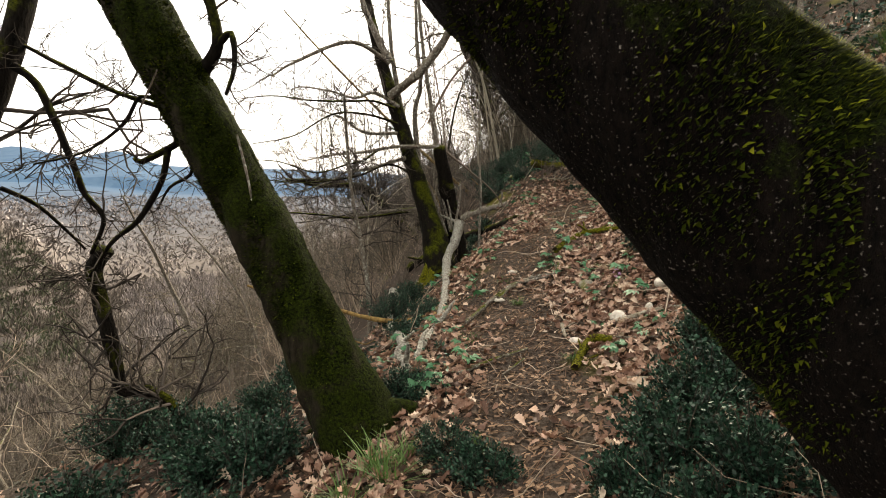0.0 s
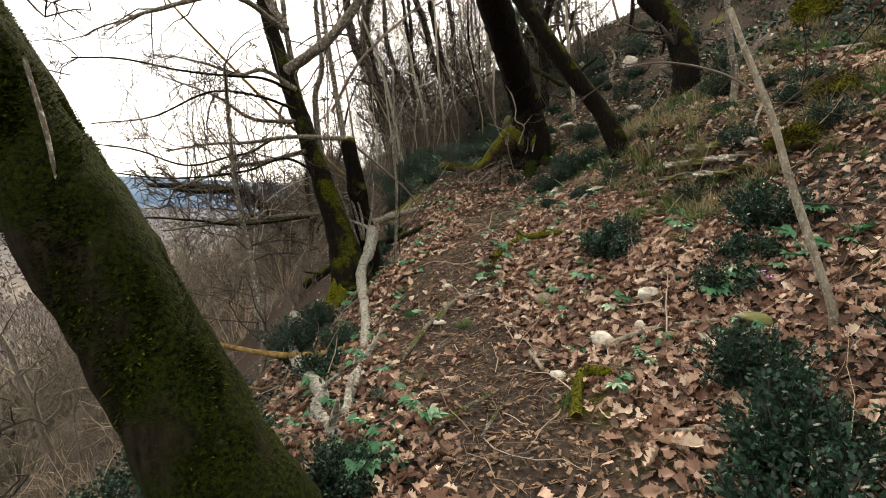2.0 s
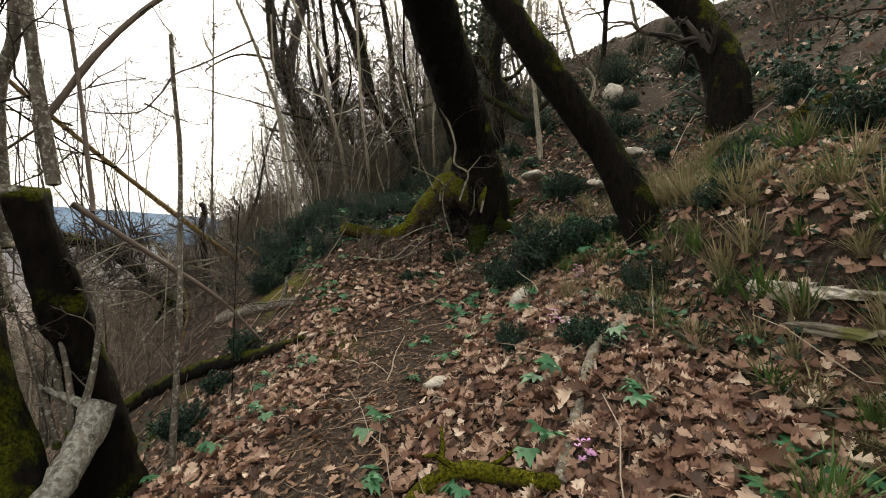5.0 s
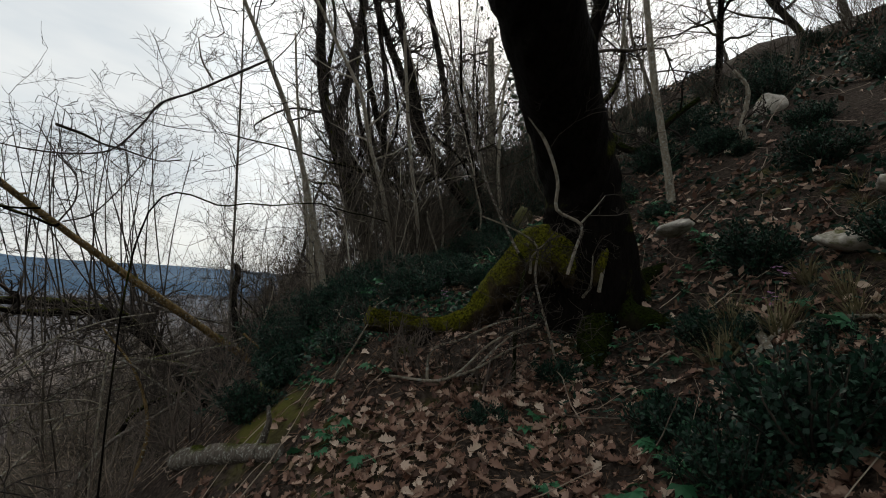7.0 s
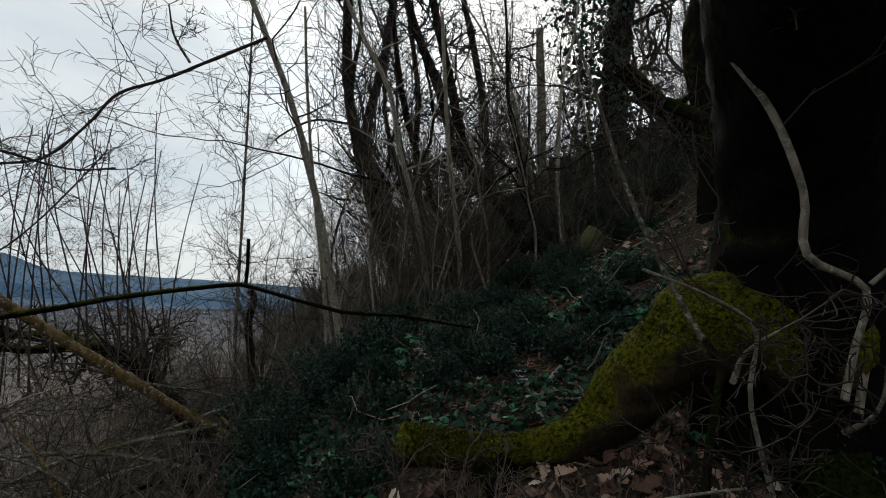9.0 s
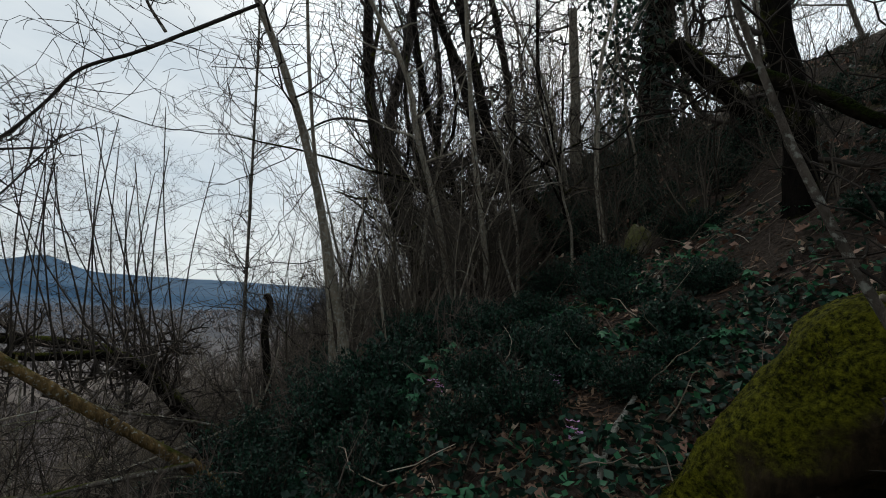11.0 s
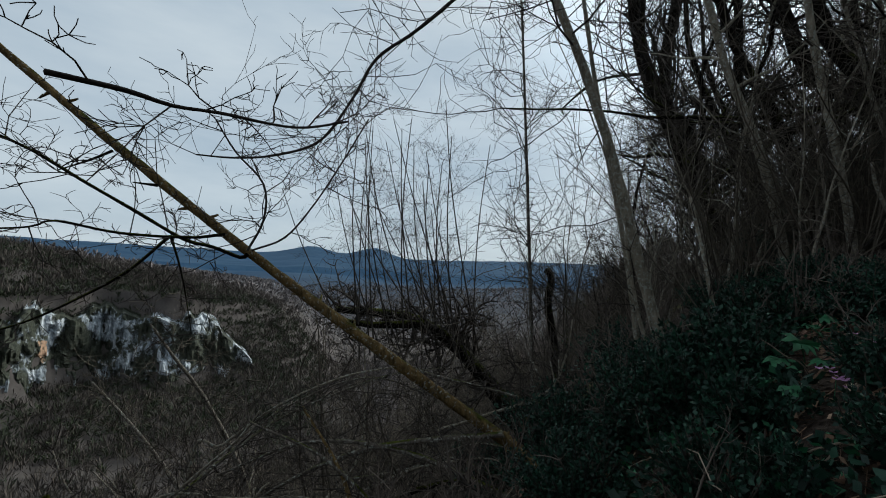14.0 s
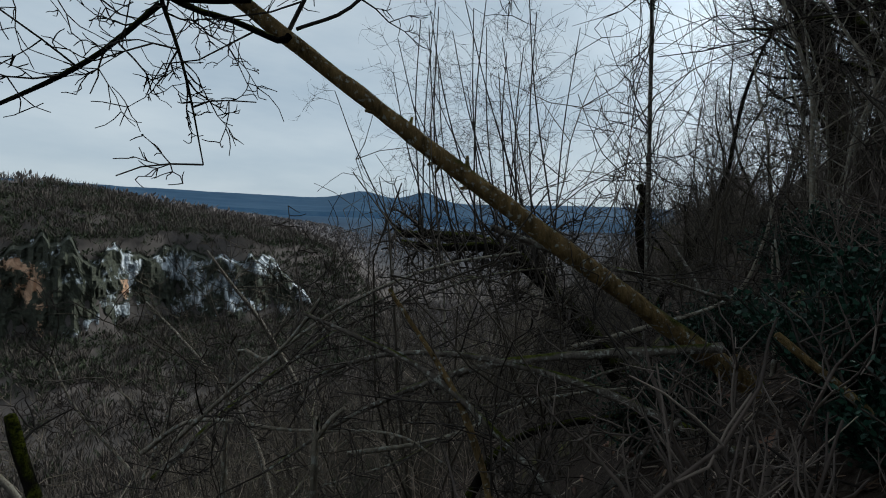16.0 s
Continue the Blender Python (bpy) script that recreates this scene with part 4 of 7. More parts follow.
branch([(-2.15, 16.45, 1.55), (-2.68, 16.25, 2.34), (-3.21, 16.04, 3.27), (-3.63, 15.85, 4.20)], (0.015, 0.006), M_TWIG_DARK, arched_tree, 6)
branch([(-2.76, 15.60, 1.27), (-2.97, 15.46, 2.31), (-3.14, 15.30, 3.52), (-3.20, 15.18, 4.74)], (0.015, 0.006), M_TWIG_DARK, arched_tree, 6)
branch([(-1.71, 15.75, 1.63), (-1.92, 15.63, 2.33), (-2.09, 15.51, 3.15), (-2.16, 15.42, 3.99)], (0.015, 0.006), M_TWIG_DARK, arched_tree, 6)
branch([(-2.17, 16.29, 1.48), (-2.54, 16.11, 2.49), (-2.91, 15.91, 3.67), (-3.15, 15.74, 4.85)], (0.015, 0.006), M_TWIG_DARK, arched_tree, 6)
branch([(-2.65, 16.01, 0.81), (-3.10, 15.79, 1.98), (-3.56, 15.55, 3.35), (-3.90, 15.34, 4.74)], (0.015, 0.006), M_TWIG_DARK, arched_tree, 6)
branch([(-2.95, 15.47, 0.91), (-3.03, 15.34, 2.11), (-3.06, 15.20, 3.51), (-2.98, 15.09, 4.92)], (0.015, 0.006), M_TWIG_DARK, arched_tree, 6)
branch([(-1.52, 15.61, 1.15), (-1.61, 15.49, 2.19), (-1.65, 15.37, 3.42), (-1.59, 15.28, 4.65)], (0.015, 0.006), M_TWIG_DARK, arched_tree, 6)
branch([(-2.27, 15.26, 1.32), (-2.31, 15.15, 2.39), (-2.28, 15.04, 3.64), (-2.15, 14.96, 4.89)], (0.015, 0.006), M_TWIG_DARK, arched_tree, 6)
branch([(-1.63, 16.64, 0.78), (-1.63, 16.53, 1.98), (-1.55, 16.42, 3.38), (-1.36, 16.34, 4.79)], (0.015, 0.006), M_TWIG_DARK, arched_tree, 6)
branch([(-2.10, 15.37, 1.41), (-2.43, 15.20, 2.41), (-2.75, 15.01, 3.58), (-2.95, 14.85, 4.76)], (0.015, 0.006), M_TWIG_DARK, arched_tree, 6)
branch([(2.39, 22.53, 3.77), (1.79, 22.21, 6.24), (1.13, 22.10, 7.21), (0.72, 21.98, 8.19), (0.42, 21.74, 10.01), (0.27, 21.37, 12.68)], (0.219, 0.135), M_BARK_DARK, fork_tree, 20)
branch([(1.17, 22.11, 7.12), (1.24, 21.91, 8.55), (1.52, 21.68, 10.08), (1.71, 21.39, 12.10)], (0.169, 0.118), M_BARK_DARK, fork_tree, 16)
branch([(0.73, 21.99, 8.10), (-0.42, 21.85, 8.03), (-1.33, 21.77, 7.40), (-1.34, 21.61, 7.09)], (0.042, 0.016), M_BARK_DARK, fork_tree, 10)
branch([(4.47, 17.11, 4.34), (3.83, 17.03, 5.09), (3.25, 16.97, 5.69), (2.85, 16.83, 6.83), (2.22, 16.67, 8.17), (1.83, 16.54, 9.21)], (0.128, 0.075), M_BARK_DARK, slope_tree_a, 24)
branch([(5.80, 15.41, 5.25), (5.78, 15.27, 6.30), (5.79, 15.13, 7.28), (5.80, 14.96, 8.52)], (0.258, 0.214), M_BARK_DARK, ivy_tree, 8)
branch([(6.79, 12.24, 3.82), (6.09, 12.31, 4.10), (5.59, 12.37, 4.38), (5.22, 12.44, 4.59), (4.89, 12.49, 4.93), (4.47, 12.53, 5.32)], (0.120, 0.098), M_BARK_DARK, sweeping_tree, 4)
branch([(4.87, 12.47, 4.92), (5.21, 12.47, 5.01), (5.48, 12.45, 5.37), (5.58, 12.40, 5.88)], (0.048, 0.033), M_BARK_DARK, sweeping_tree, 6)
branch([(2.84, 16.82, 3.29), (2.59, 16.69, 4.27), (2.39, 16.55, 5.36), (2.35, 16.38, 6.56), (2.11, 16.21, 7.85), (1.95, 16.11, 8.64)], (0.071, 0.045), M_BARK_DARK, slope_tree_b, 20)
branch([(5.05, 18.07, 4.51), (4.40, 17.99, 5.29), (4.11, 17.91, 5.98), (3.89, 17.72, 7.38), (3.41, 17.50, 9.12), (3.11, 17.38, 10.04)], (0.107, 0.059), M_BARK_DARK, slope_tree_c, 20)
branch([(3.88, 14.14, 3.49), (3.43, 14.22, 4.11), (2.96, 14.29, 4.83), (2.68, 14.30, 5.88), (2.40, 14.31, 6.93), (2.24, 14.30, 7.78)], (0.096, 0.053), M_BARK_DARK, slope_tree_d, 18)
branch([(4.30, 10.91, 3.84), (4.17, 10.89, 4.62), (4.30, 10.82, 5.34), (4.39, 10.76, 5.99)], (0.090, 0.070), M_BARK_DARK, slope_tree_e, 8)
branch([(3.86, 10.80, 4.03), (4.24, 10.64, 3.82), (4.55, 10.50, 3.64), (4.81, 10.34, 3.94), (5.01, 10.20, 4.12)], (0.048, 0.023), M_BARK_MOSS, slope_tree_e, 6)
branch([(4.39, 9.80, 3.03), (4.32, 9.79, 3.44), (4.22, 9.78, 4.01), (4.13, 9.76, 4.71), (4.07, 9.75, 5.22)], (0.035, 0.023), M_BARK_PALE, slope_sapling, 5)
branch([(5.09, 9.72, 3.09), (5.09, 9.70, 3.45), (5.01, 9.71, 3.62), (5.05, 9.68, 3.98), (4.93, 9.70, 4.15)], (0.039, 0.012), M_BARK_PALE, twisted_sapling, 8)
branch([(4.72, 7.42, 3.18), (4.62, 7.62, 3.74), (4.32, 7.89, 4.31), (4.20, 8.10, 4.78)], (0.167, 0.138), M_BARK_DARK, upper_tree, 6)
branch([(3.95, 5.76, 2.53), (3.91, 5.79, 2.80), (3.85, 5.83, 3.31), (3.80, 5.86, 3.70)], (0.032, 0.021), M_BARK_GREY, upper_sapling, 5)
branch([(2.27, 3.35, 0.80), (2.22, 3.42, 1.06), (2.16, 3.51, 1.38), (2.13, 3.58, 1.62), (2.06, 3.66, 1.89), (2.02, 3.73, 2.10)], (0.020, 0.012), M_BARK_PALE, leaning_sapling, 3)
branch([(2.13, 3.61, 1.67), (2.06, 3.72, 1.80), (1.94, 3.84, 1.88), (1.80, 3.95, 1.91), (1.62, 4.08, 1.88)], (0.006, 0.004), M_TWIG, leaning_sapling, 4)
branch([(2.96, 8.72, 2.21), (3.00, 8.72, 2.34), (3.03, 8.71, 2.48), (2.90, 8.74, 2.56), (2.90, 8.74, 2.72), (2.83, 8.75, 2.93), (2.71, 8.77, 3.11)], (0.009, 0.010), M_BARK_PALE, great_tree, 5)
branch([(3.02, 8.69, 2.49), (3.07, 8.65, 2.56), (3.11, 8.61, 2.63)], (0.006, 0.002), M_BARK_PALE, great_tree, 2)
branch([(2.77, 8.96, 1.91), (2.79, 8.94, 2.15), (2.81, 8.94, 2.26), (2.77, 8.95, 2.33)], (0.012, 0.010), M_BARK_MOSS, dead_stem, 2)
branch([(2.77, 8.95, 2.33), (2.76, 8.97, 2.36), (2.65, 8.99, 2.57), (2.56, 9.00, 2.77), (2.47, 9.01, 3.04), (2.38, 9.01, 3.29)], (0.010, 0.005), M_BARK_GREY, dead_stem, 4)
branch([(3.01, 8.95, 1.74), (2.85, 8.88, 2.16), (2.83, 8.83, 2.36), (2.69, 8.81, 2.44), (2.50, 8.81, 2.50)], (0.008, 0.004), M_BARK_PALE, dead_shoot, 5)
branch([(3.29, 8.98, 2.14), (3.31, 8.96, 2.33), (3.29, 8.94, 2.53), (3.11, 8.96, 2.59), (3.13, 8.95, 2.73), (3.09, 8.94, 2.94), (2.96, 8.94, 3.12), (2.83, 8.94, 3.30), (2.74, 8.94, 3.46)], (0.013, 0.007), M_BARK_PALE, great_tree, 4)
branch([(2.31, 9.08, 1.74), (2.47, 8.99, 1.83), (2.61, 8.90, 1.92), (2.77, 8.81, 1.98)], (0.009, 0.003), M_BARK_PALE, brush, 7)
branch([(2.51, 9.07, 1.57), (2.62, 8.97, 1.75), (2.74, 8.88, 1.88), (2.86, 8.81, 1.93)], (0.009, 0.003), M_BARK_PALE, brush, 7)
branch([(2.83, 8.92, 2.22), (2.81, 8.84, 2.31), (2.86, 8.74, 2.39)], (0.009, 0.003), M_BARK_PALE, brush, 7)
branch([(3.14, 8.89, 2.10), (3.14, 8.80, 2.17), (3.10, 8.71, 2.32)], (0.009, 0.003), M_BARK_PALE, brush, 7)
branch([(1.79, 9.19, 1.58), (1.87, 9.07, 1.74), (1.94, 8.96, 1.89)], (0.009, 0.003), M_BARK_PALE, brush, 7)
branch([(2.37, 9.09, 1.59), (2.54, 9.00, 1.66), (2.75, 8.89, 1.81), (2.88, 8.82, 1.84)], (0.009, 0.003), M_BARK_PALE, brush, 7)
branch([(1.12, 8.12, 2.17), (1.40, 8.09, 2.31), (1.54, 8.12, 2.33), (1.60, 8.16, 2.35), (1.68, 8.21, 2.37), (1.71, 8.22, 2.37), (1.80, 8.23, 2.35), (1.86, 8.26, 2.35), (1.96, 8.31, 2.34)], (0.003, 0.002), M_BARK_DARK, hanging_branch, 0)
branch([(1.70, 8.22, 2.37), (1.70, 8.22, 2.39), (1.70, 8.21, 2.42)], (0.002, 0.002), M_BARK_DARK, hanging_branch, 0)
branch([(-1.12, 10.77, 1.06), (-0.94, 10.87, 1.25), (-0.65, 11.04, 1.51), (-0.29, 11.26, 1.71), (0.03, 11.45, 1.79)], (0.012, 0.005), M_BARK_PALE, gorge_branch, 8)
branch([(-0.50, 10.93, 0.90), (-0.16, 11.14, 0.99), (0.20, 11.36, 1.18), (0.56, 11.59, 1.25), (0.70, 11.68, 1.22)], (0.011, 0.004), M_BARK_PALE, gorge_branch, 8)
branch([(-0.72, 10.31, 1.12), (-0.52, 10.42, 1.34), (-0.38, 10.50, 1.49), (-0.28, 10.56, 1.66)], (0.009, 0.004), M_BARK_PALE, gorge_branch, 8)
branch([(-1.74, 12.70, -0.12), (-1.38, 12.90, 0.37), (-1.29, 12.92, 0.91), (-1.31, 12.87, 1.65)], (0.021, 0.008), M_BARK_PALE, gorge_branch, 8)
branch([(-1.03, 10.35, 0.97), (-0.85, 10.46, 1.11), (-0.55, 10.65, 1.09), (-0.21, 10.87, 1.09), (-0.04, 10.98, 0.98)], (0.010, 0.004), M_BARK_PALE, gorge_branch, 8)
branch([(0.15, 11.80, 1.30), (0.43, 11.97, 1.41), (0.82, 12.21, 1.59), (0.94, 12.27, 1.86), (0.98, 12.28, 2.13)], (0.013, 0.005), M_BARK_PALE, gorge_branch, 8)
branch([(1.00, 11.75, 1.27), (1.00, 11.73, 1.68), (0.97, 11.69, 1.90)], (0.011, 0.004), M_BARK_PALE, gorge_branch, 8)
branch([(0.27, 10.03, 1.45), (0.28, 10.03, 1.52), (0.30, 10.04, 1.56), (0.32, 10.05, 1.58)], (0.007, 0.004), M_BARK_PALE, pale_stick, 0)
branch([(0.56, 10.10, 2.97), (0.47, 9.92, 2.90), (0.33, 9.71, 2.90), (0.27, 9.59, 2.89), (0.23, 9.47, 2.90), (0.18, 9.29, 2.89)], (0.004, 0.009), M_TWIG_DARK, fallen_pole, 8)
branch([(0.65, 11.80, 1.06), (0.33, 11.67, 1.18), (0.06, 11.51, 1.12), (-0.14, 11.30, 0.99), (-0.35, 11.08, 0.85), (-0.54, 10.79, 0.80)], (0.010, 0.004), M_BARK_GREY, gorge_branch, 8)
branch([(-0.80, 10.28, 0.97), (-0.83, 10.58, 1.12), (-0.80, 10.88, 1.26), (-0.69, 11.20, 1.42), (-0.33, 11.74, 1.62), (0.05, 12.01, 1.70)], (0.013, 0.005), M_BARK_GREY, gorge_branch, 10)
branch([(-0.09, 11.28, 0.69), (-0.02, 11.41, 0.86), (0.13, 11.58, 0.96), (0.44, 11.76, 1.04), (0.77, 11.92, 1.09)], (0.024, 0.012), M_BARK_DARK, gorge_branch, 4)
branch([(1.08, 11.84, 1.19), (1.03, 11.90, 1.39), (1.00, 11.99, 1.61)], (0.008, 0.004), M_BARK_PALE, gorge_branch, 4)
branch([(0.94, 11.87, 1.25), (1.15, 11.87, 1.30), (1.24, 11.84, 1.44)], (0.012, 0.005), M_BARK_PALE, gorge_branch, 5)
branch([(0.84, 12.56, 1.14), (0.67, 12.63, 1.56), (0.48, 12.73, 1.85)], (0.014, 0.007), M_BARK_GREY, gorge_branch, 4)
branch([(-1.33, 10.62, 0.67), (-1.49, 10.56, 0.94), (-1.60, 10.46, 1.11)], (0.008, 0.003), M_BARK_PALE, gorge_branch, 7)
branch([(-1.38, 10.52, 0.67), (-1.42, 10.63, 0.86), (-1.46, 10.71, 1.05)], (0.008, 0.003), M_BARK_PALE, gorge_branch, 7)
branch([(-1.51, 10.52, 0.68), (-1.70, 10.37, 0.98), (-1.79, 10.31, 1.21)], (0.008, 0.003), M_BARK_PALE, gorge_branch, 7)
branch([(-1.01, 10.02, 0.95), (-1.09, 10.00, 1.11), (-1.13, 9.99, 1.21)], (0.022, 0.018), M_BARK_DARK, gorge_branch, 1)
branch([(1.14, 11.84, 1.35), (1.00, 11.87, 1.57), (0.97, 11.92, 1.88)], (0.008, 0.004), M_BARK_PALE, gorge_branch, 4)
branch([(-0.97, 10.97, 1.18), (-0.81, 11.26, 1.42), (-0.41, 11.68, 1.62), (0.10, 11.97, 1.48)], (0.008, 0.004), M_BARK_GREY, gorge_branch, 8)
branch([(-0.15, 11.16, 1.11), (0.15, 11.40, 1.16), (0.52, 11.65, 1.32), (0.97, 11.77, 1.25)], (0.009, 0.004), M_BARK_GREY, gorge_branch, 8)
edge_sapling = tree((0.0, 6.0), "thin blue-grey sapling at the slope edge", "sapling")
branch([(0.95, 7.12, 1.35), (0.93, 7.16, 1.60), (0.92, 7.16, 1.87), (0.91, 7.11, 2.19), (0.88, 7.05, 2.49), (0.87, 7.01, 2.67)], (0.016, 0.009), M_BARK_GREY, edge_sapling, 0)
valley_sapling = tree((-0.8, 8.0), "thin ochre sapling with fine twigs below the clump", "sapling")
branch([(-0.35, 6.50, -0.02), (-0.48, 6.60, 0.68), (-0.59, 6.60, 1.24), (-0.64, 6.53, 1.82), (-0.65, 6.39, 2.38)], (0.034, 0.014), M_BARK_GREY, valley_sapling, 22)
branch([(-0.15, 6.93, 2.33), (-0.39, 6.77, 2.38), (-0.65, 6.62, 2.34), (-1.01, 6.41, 2.30), (-1.35, 6.16, 2.29), (-1.60, 5.94, 2.21)], (0.016, 0.005), M_BARK_DARK, clump_tree, 10)
branch([(-0.11, 6.98, 2.15), (-0.47, 6.90, 2.24), (-0.87, 6.80, 2.22), (-1.29, 6.61, 1.93), (-1.66, 6.35, 1.80)], (0.016, 0.005), M_BARK_DARK, clump_tree, 10)
branch([(0.03, 7.05, 1.89), (-0.29, 6.91, 1.84), (-0.49, 6.79, 1.69), (-0.70, 6.75, 1.62), (-1.01, 6.56, 1.51), (-1.32, 6.32, 1.60), (-1.54, 6.10, 1.61)], (0.017, 0.005), M_BARK_DARK, clump_tree, 12)
branch([(0.13, 7.10, 1.51), (-0.20, 6.95, 1.65), (-0.58, 6.79, 1.49), (-1.12, 6.53, 1.39), (-1.60, 6.20, 1.41)], (0.016, 0.005), M_BARK_DARK, clump_tree, 12)
branch([(0.03, 7.01, 1.07), (-0.59, 6.80, 0.98), (-0.99, 6.58, 1.02), (-1.34, 6.34, 1.03), (-1.57, 6.11, 0.89)], (0.017, 0.006), M_BARK_DARK, clump_tree, 12)
slope_bush = tree((0.2, 10.4), "bare grey tangled bush at the slope edge", "bush", "tangled_bush")
branch([(1.41, 10.77, 0.70), (1.40, 10.85, 1.06), (1.21, 10.90, 1.44), (0.96, 10.88, 1.67)], (0.020, 0.009), M_POLE, slope_bush, 5)
branch([(1.41, 10.83, 0.97), (1.61, 10.92, 1.34), (1.79, 10.95, 1.55)], (0.012, 0.006), M_BARK_PALE, slope_bush, 4)
branch([(0.84, 11.26, 1.54), (0.12, 11.04, 1.39), (-0.31, 10.82, 1.18), (-0.62, 10.60, 0.92)], (0.018, 0.006), M_BARK_GREY, slope_bush, 7)
branch([(1.03, 11.24, 1.18), (0.32, 11.10, 1.38), (-0.25, 10.89, 1.39), (-0.67, 10.63, 1.20)], (0.018, 0.006), M_BARK_GREY, slope_bush, 7)
branch([(-0.00, 10.36, 0.60), (0.18, 10.52, 0.87), (0.49, 10.68, 1.08), (0.77, 10.81, 1.43)], (0.018, 0.006), M_BARK_GREY, slope_bush, 7)
branch([(0.35, 10.48, 0.55), (0.38, 10.61, 0.93), (0.23, 10.64, 1.35), (-0.02, 10.58, 1.70)], (0.018, 0.006), M_POLE, slope_bush, 7)
branch([(1.08, 10.73, 0.72), (0.61, 10.71, 1.08), (0.15, 10.62, 1.44), (-0.26, 10.46, 1.61)], (0.016, 0.006), M_BARK_GREY, slope_bush, 7)
branch([(2.07, 8.93, 1.63), (2.37, 8.88, 1.63), (2.60, 8.85, 1.83), (2.82, 8.77, 1.94)], (0.008, 0.005), M_BARK_PALE, brush, 4)
stick([(0.69, 6.95, 0.96), (0.63, 6.74, 0.73), (0.55, 6.53, 0.54), (0.55, 5.69, 0.33), (0.51, 5.01, 0.22), (0.43, 4.49, 0.20), (0.37, 4.13, 0.17)], (0.066, 0.020), M_LOG, "log", "grey lichened log propped on the bank edge")
stick([(-0.05, 6.35, 0.17), (-0.03, 5.91, -0.04), (0.24, 4.54, 0.14), (0.23, 4.35, 0.12), (0.34, 3.90, 0.17)], (0.060, 0.025), M_LOG, "log", "crooked grey branch with lichen in the hollow")
stick([(-1.42, 5.59, 0.34), (-1.05, 5.64, 0.23), (-0.65, 5.63, 0.14), (-0.14, 5.59, 0.04), (0.18, 5.53, 0.05), (0.47, 5.15, 0.21)], (0.012, 0.029), M_ORANGE, "broken_branch", "yellow broken branch across the hollow")
stick([(-0.79, 5.50, -0.01), (-0.51, 5.46, -0.09), (-0.21, 5.43, -0.17)], (0.015, 0.007), M_ORANGE, "broken_branch", "thin yellow twig below the broken branch")
stick([(1.66, 5.84, 0.76), (2.00, 6.07, 0.92), (2.28, 5.77, 1.01)], (0.041, 0.030), M_MOSS, "root", "mossy root lying across the path edge")
stick([(2.28, 5.77, 1.01), (2.70, 6.20, 1.34), (2.95, 6.31, 1.45)], (0.023, 0.022), M_BARK_PALE, "stick", "bare pale stick among green leaves")
stick([(0.65, 3.67, 0.24), (0.87, 3.87, 0.26), (1.11, 4.01, 0.30)], (0.013, 0.009), M_BARK_GREY, "root", "grey root crossing the trodden path")
stick([(0.73, 4.63, 0.30), (0.97, 5.05, 0.40), (1.16, 5.30, 0.48), (1.40, 5.39, 0.55), (1.58, 5.33, 0.60)], (0.016, 0.020), M_BARK_GREY, "root", "grey root along the path edge")
stick([(1.32, 3.62, 0.32), (1.42, 3.80, 0.39), (1.50, 3.88, 0.42), (1.57, 3.79, 0.44)], (0.023, 0.033), M_MOSS, "root", "thick mossy root beside the path")
stick([(1.69, 4.05, 0.49), (1.91, 3.97, 0.60), (2.02, 3.86, 0.65), (2.11, 3.75, 0.69)], (0.015, 0.010), M_BARK_PALE, "stick", "pale stick lying on dead leaves")
stick([(1.56, 3.87, 0.44), (1.69, 3.74, 0.48), (1.82, 3.61, 0.53)], (0.007, 0.005), M_BARK_GREY, "stick", "thin grey stick on dead leaves")
stick([(1.40, 4.32, 0.39), (1.37, 4.08, 0.37)], (0.014, 0.010), M_BARK_PALE, "stick", "short pale stick on the path")
stick([(0.91, 3.63, 0.26), (1.07, 3.87, 0.28)], (0.007, 0.006), M_BARK_GREY, "root", "thin root across the path")
stick([(1.51, 3.34, 0.38), (1.67, 3.24, 0.42), (1.75, 3.15, 0.44), (1.75, 3.07, 0.44)], (0.008, 0.006), M_BARK_PALE, "stick", "pale bowed stick before the shrub")
stick([(2.39, 4.06, 0.94), (2.31, 3.90, 0.83), (2.26, 3.77, 0.79)], (0.011, 0.007), M_BARK_PALE, "stick", "pale stick below the shrub")
stick([(0.80, 9.97, 0.89), (1.16, 9.53, 1.06), (1.53, 9.15, 1.18)], (0.072, 0.049), M_BARK_GREY, "log", "grey log end on the bank above the clump")
stick([(4.46, 5.83, 2.64), (4.68, 6.15, 2.84), (4.69, 5.82, 2.81), (4.64, 5.14, 2.67)], (0.021, 0.019), M_BARK_PALE, "stick", "long pale stick on the upper slope")
stick([(3.99, 5.45, 2.23), (3.62, 5.15, 1.98), (3.37, 4.90, 1.77)], (0.016, 0.008), M_BARK_PALE, "root", "bare pale root hanging over the ledge")
stick([(1.01, 5.04, 0.41), (1.20, 5.30, 0.49), (1.50, 5.33, 0.57)], (0.019, 0.013), M_BARK_GREY, "root", "bark covered root on the path")
stick([(1.65, 5.62, 0.68), (1.58, 5.37, 0.61)], (0.015, 0.012), M_BARK_GREY, "stick", "short stick standing in leaves")
stick([(-0.19, 10.06, -0.13), (0.65, 9.31, 0.49), (1.32, 8.55, 0.83), (1.59, 8.23, 1.00)], (0.091, 0.040), M_BARK_DARK, "log", "bark covered log on the slope edge")
stick([(3.29, 7.98, 1.63), (3.63, 8.17, 1.92), (3.79, 8.05, 2.04), (3.79, 7.60, 2.06), (3.74, 7.30, 2.03)], (0.012, 0.007), M_BARK_PALE, "stick", "bowed pale twig above the shrub")
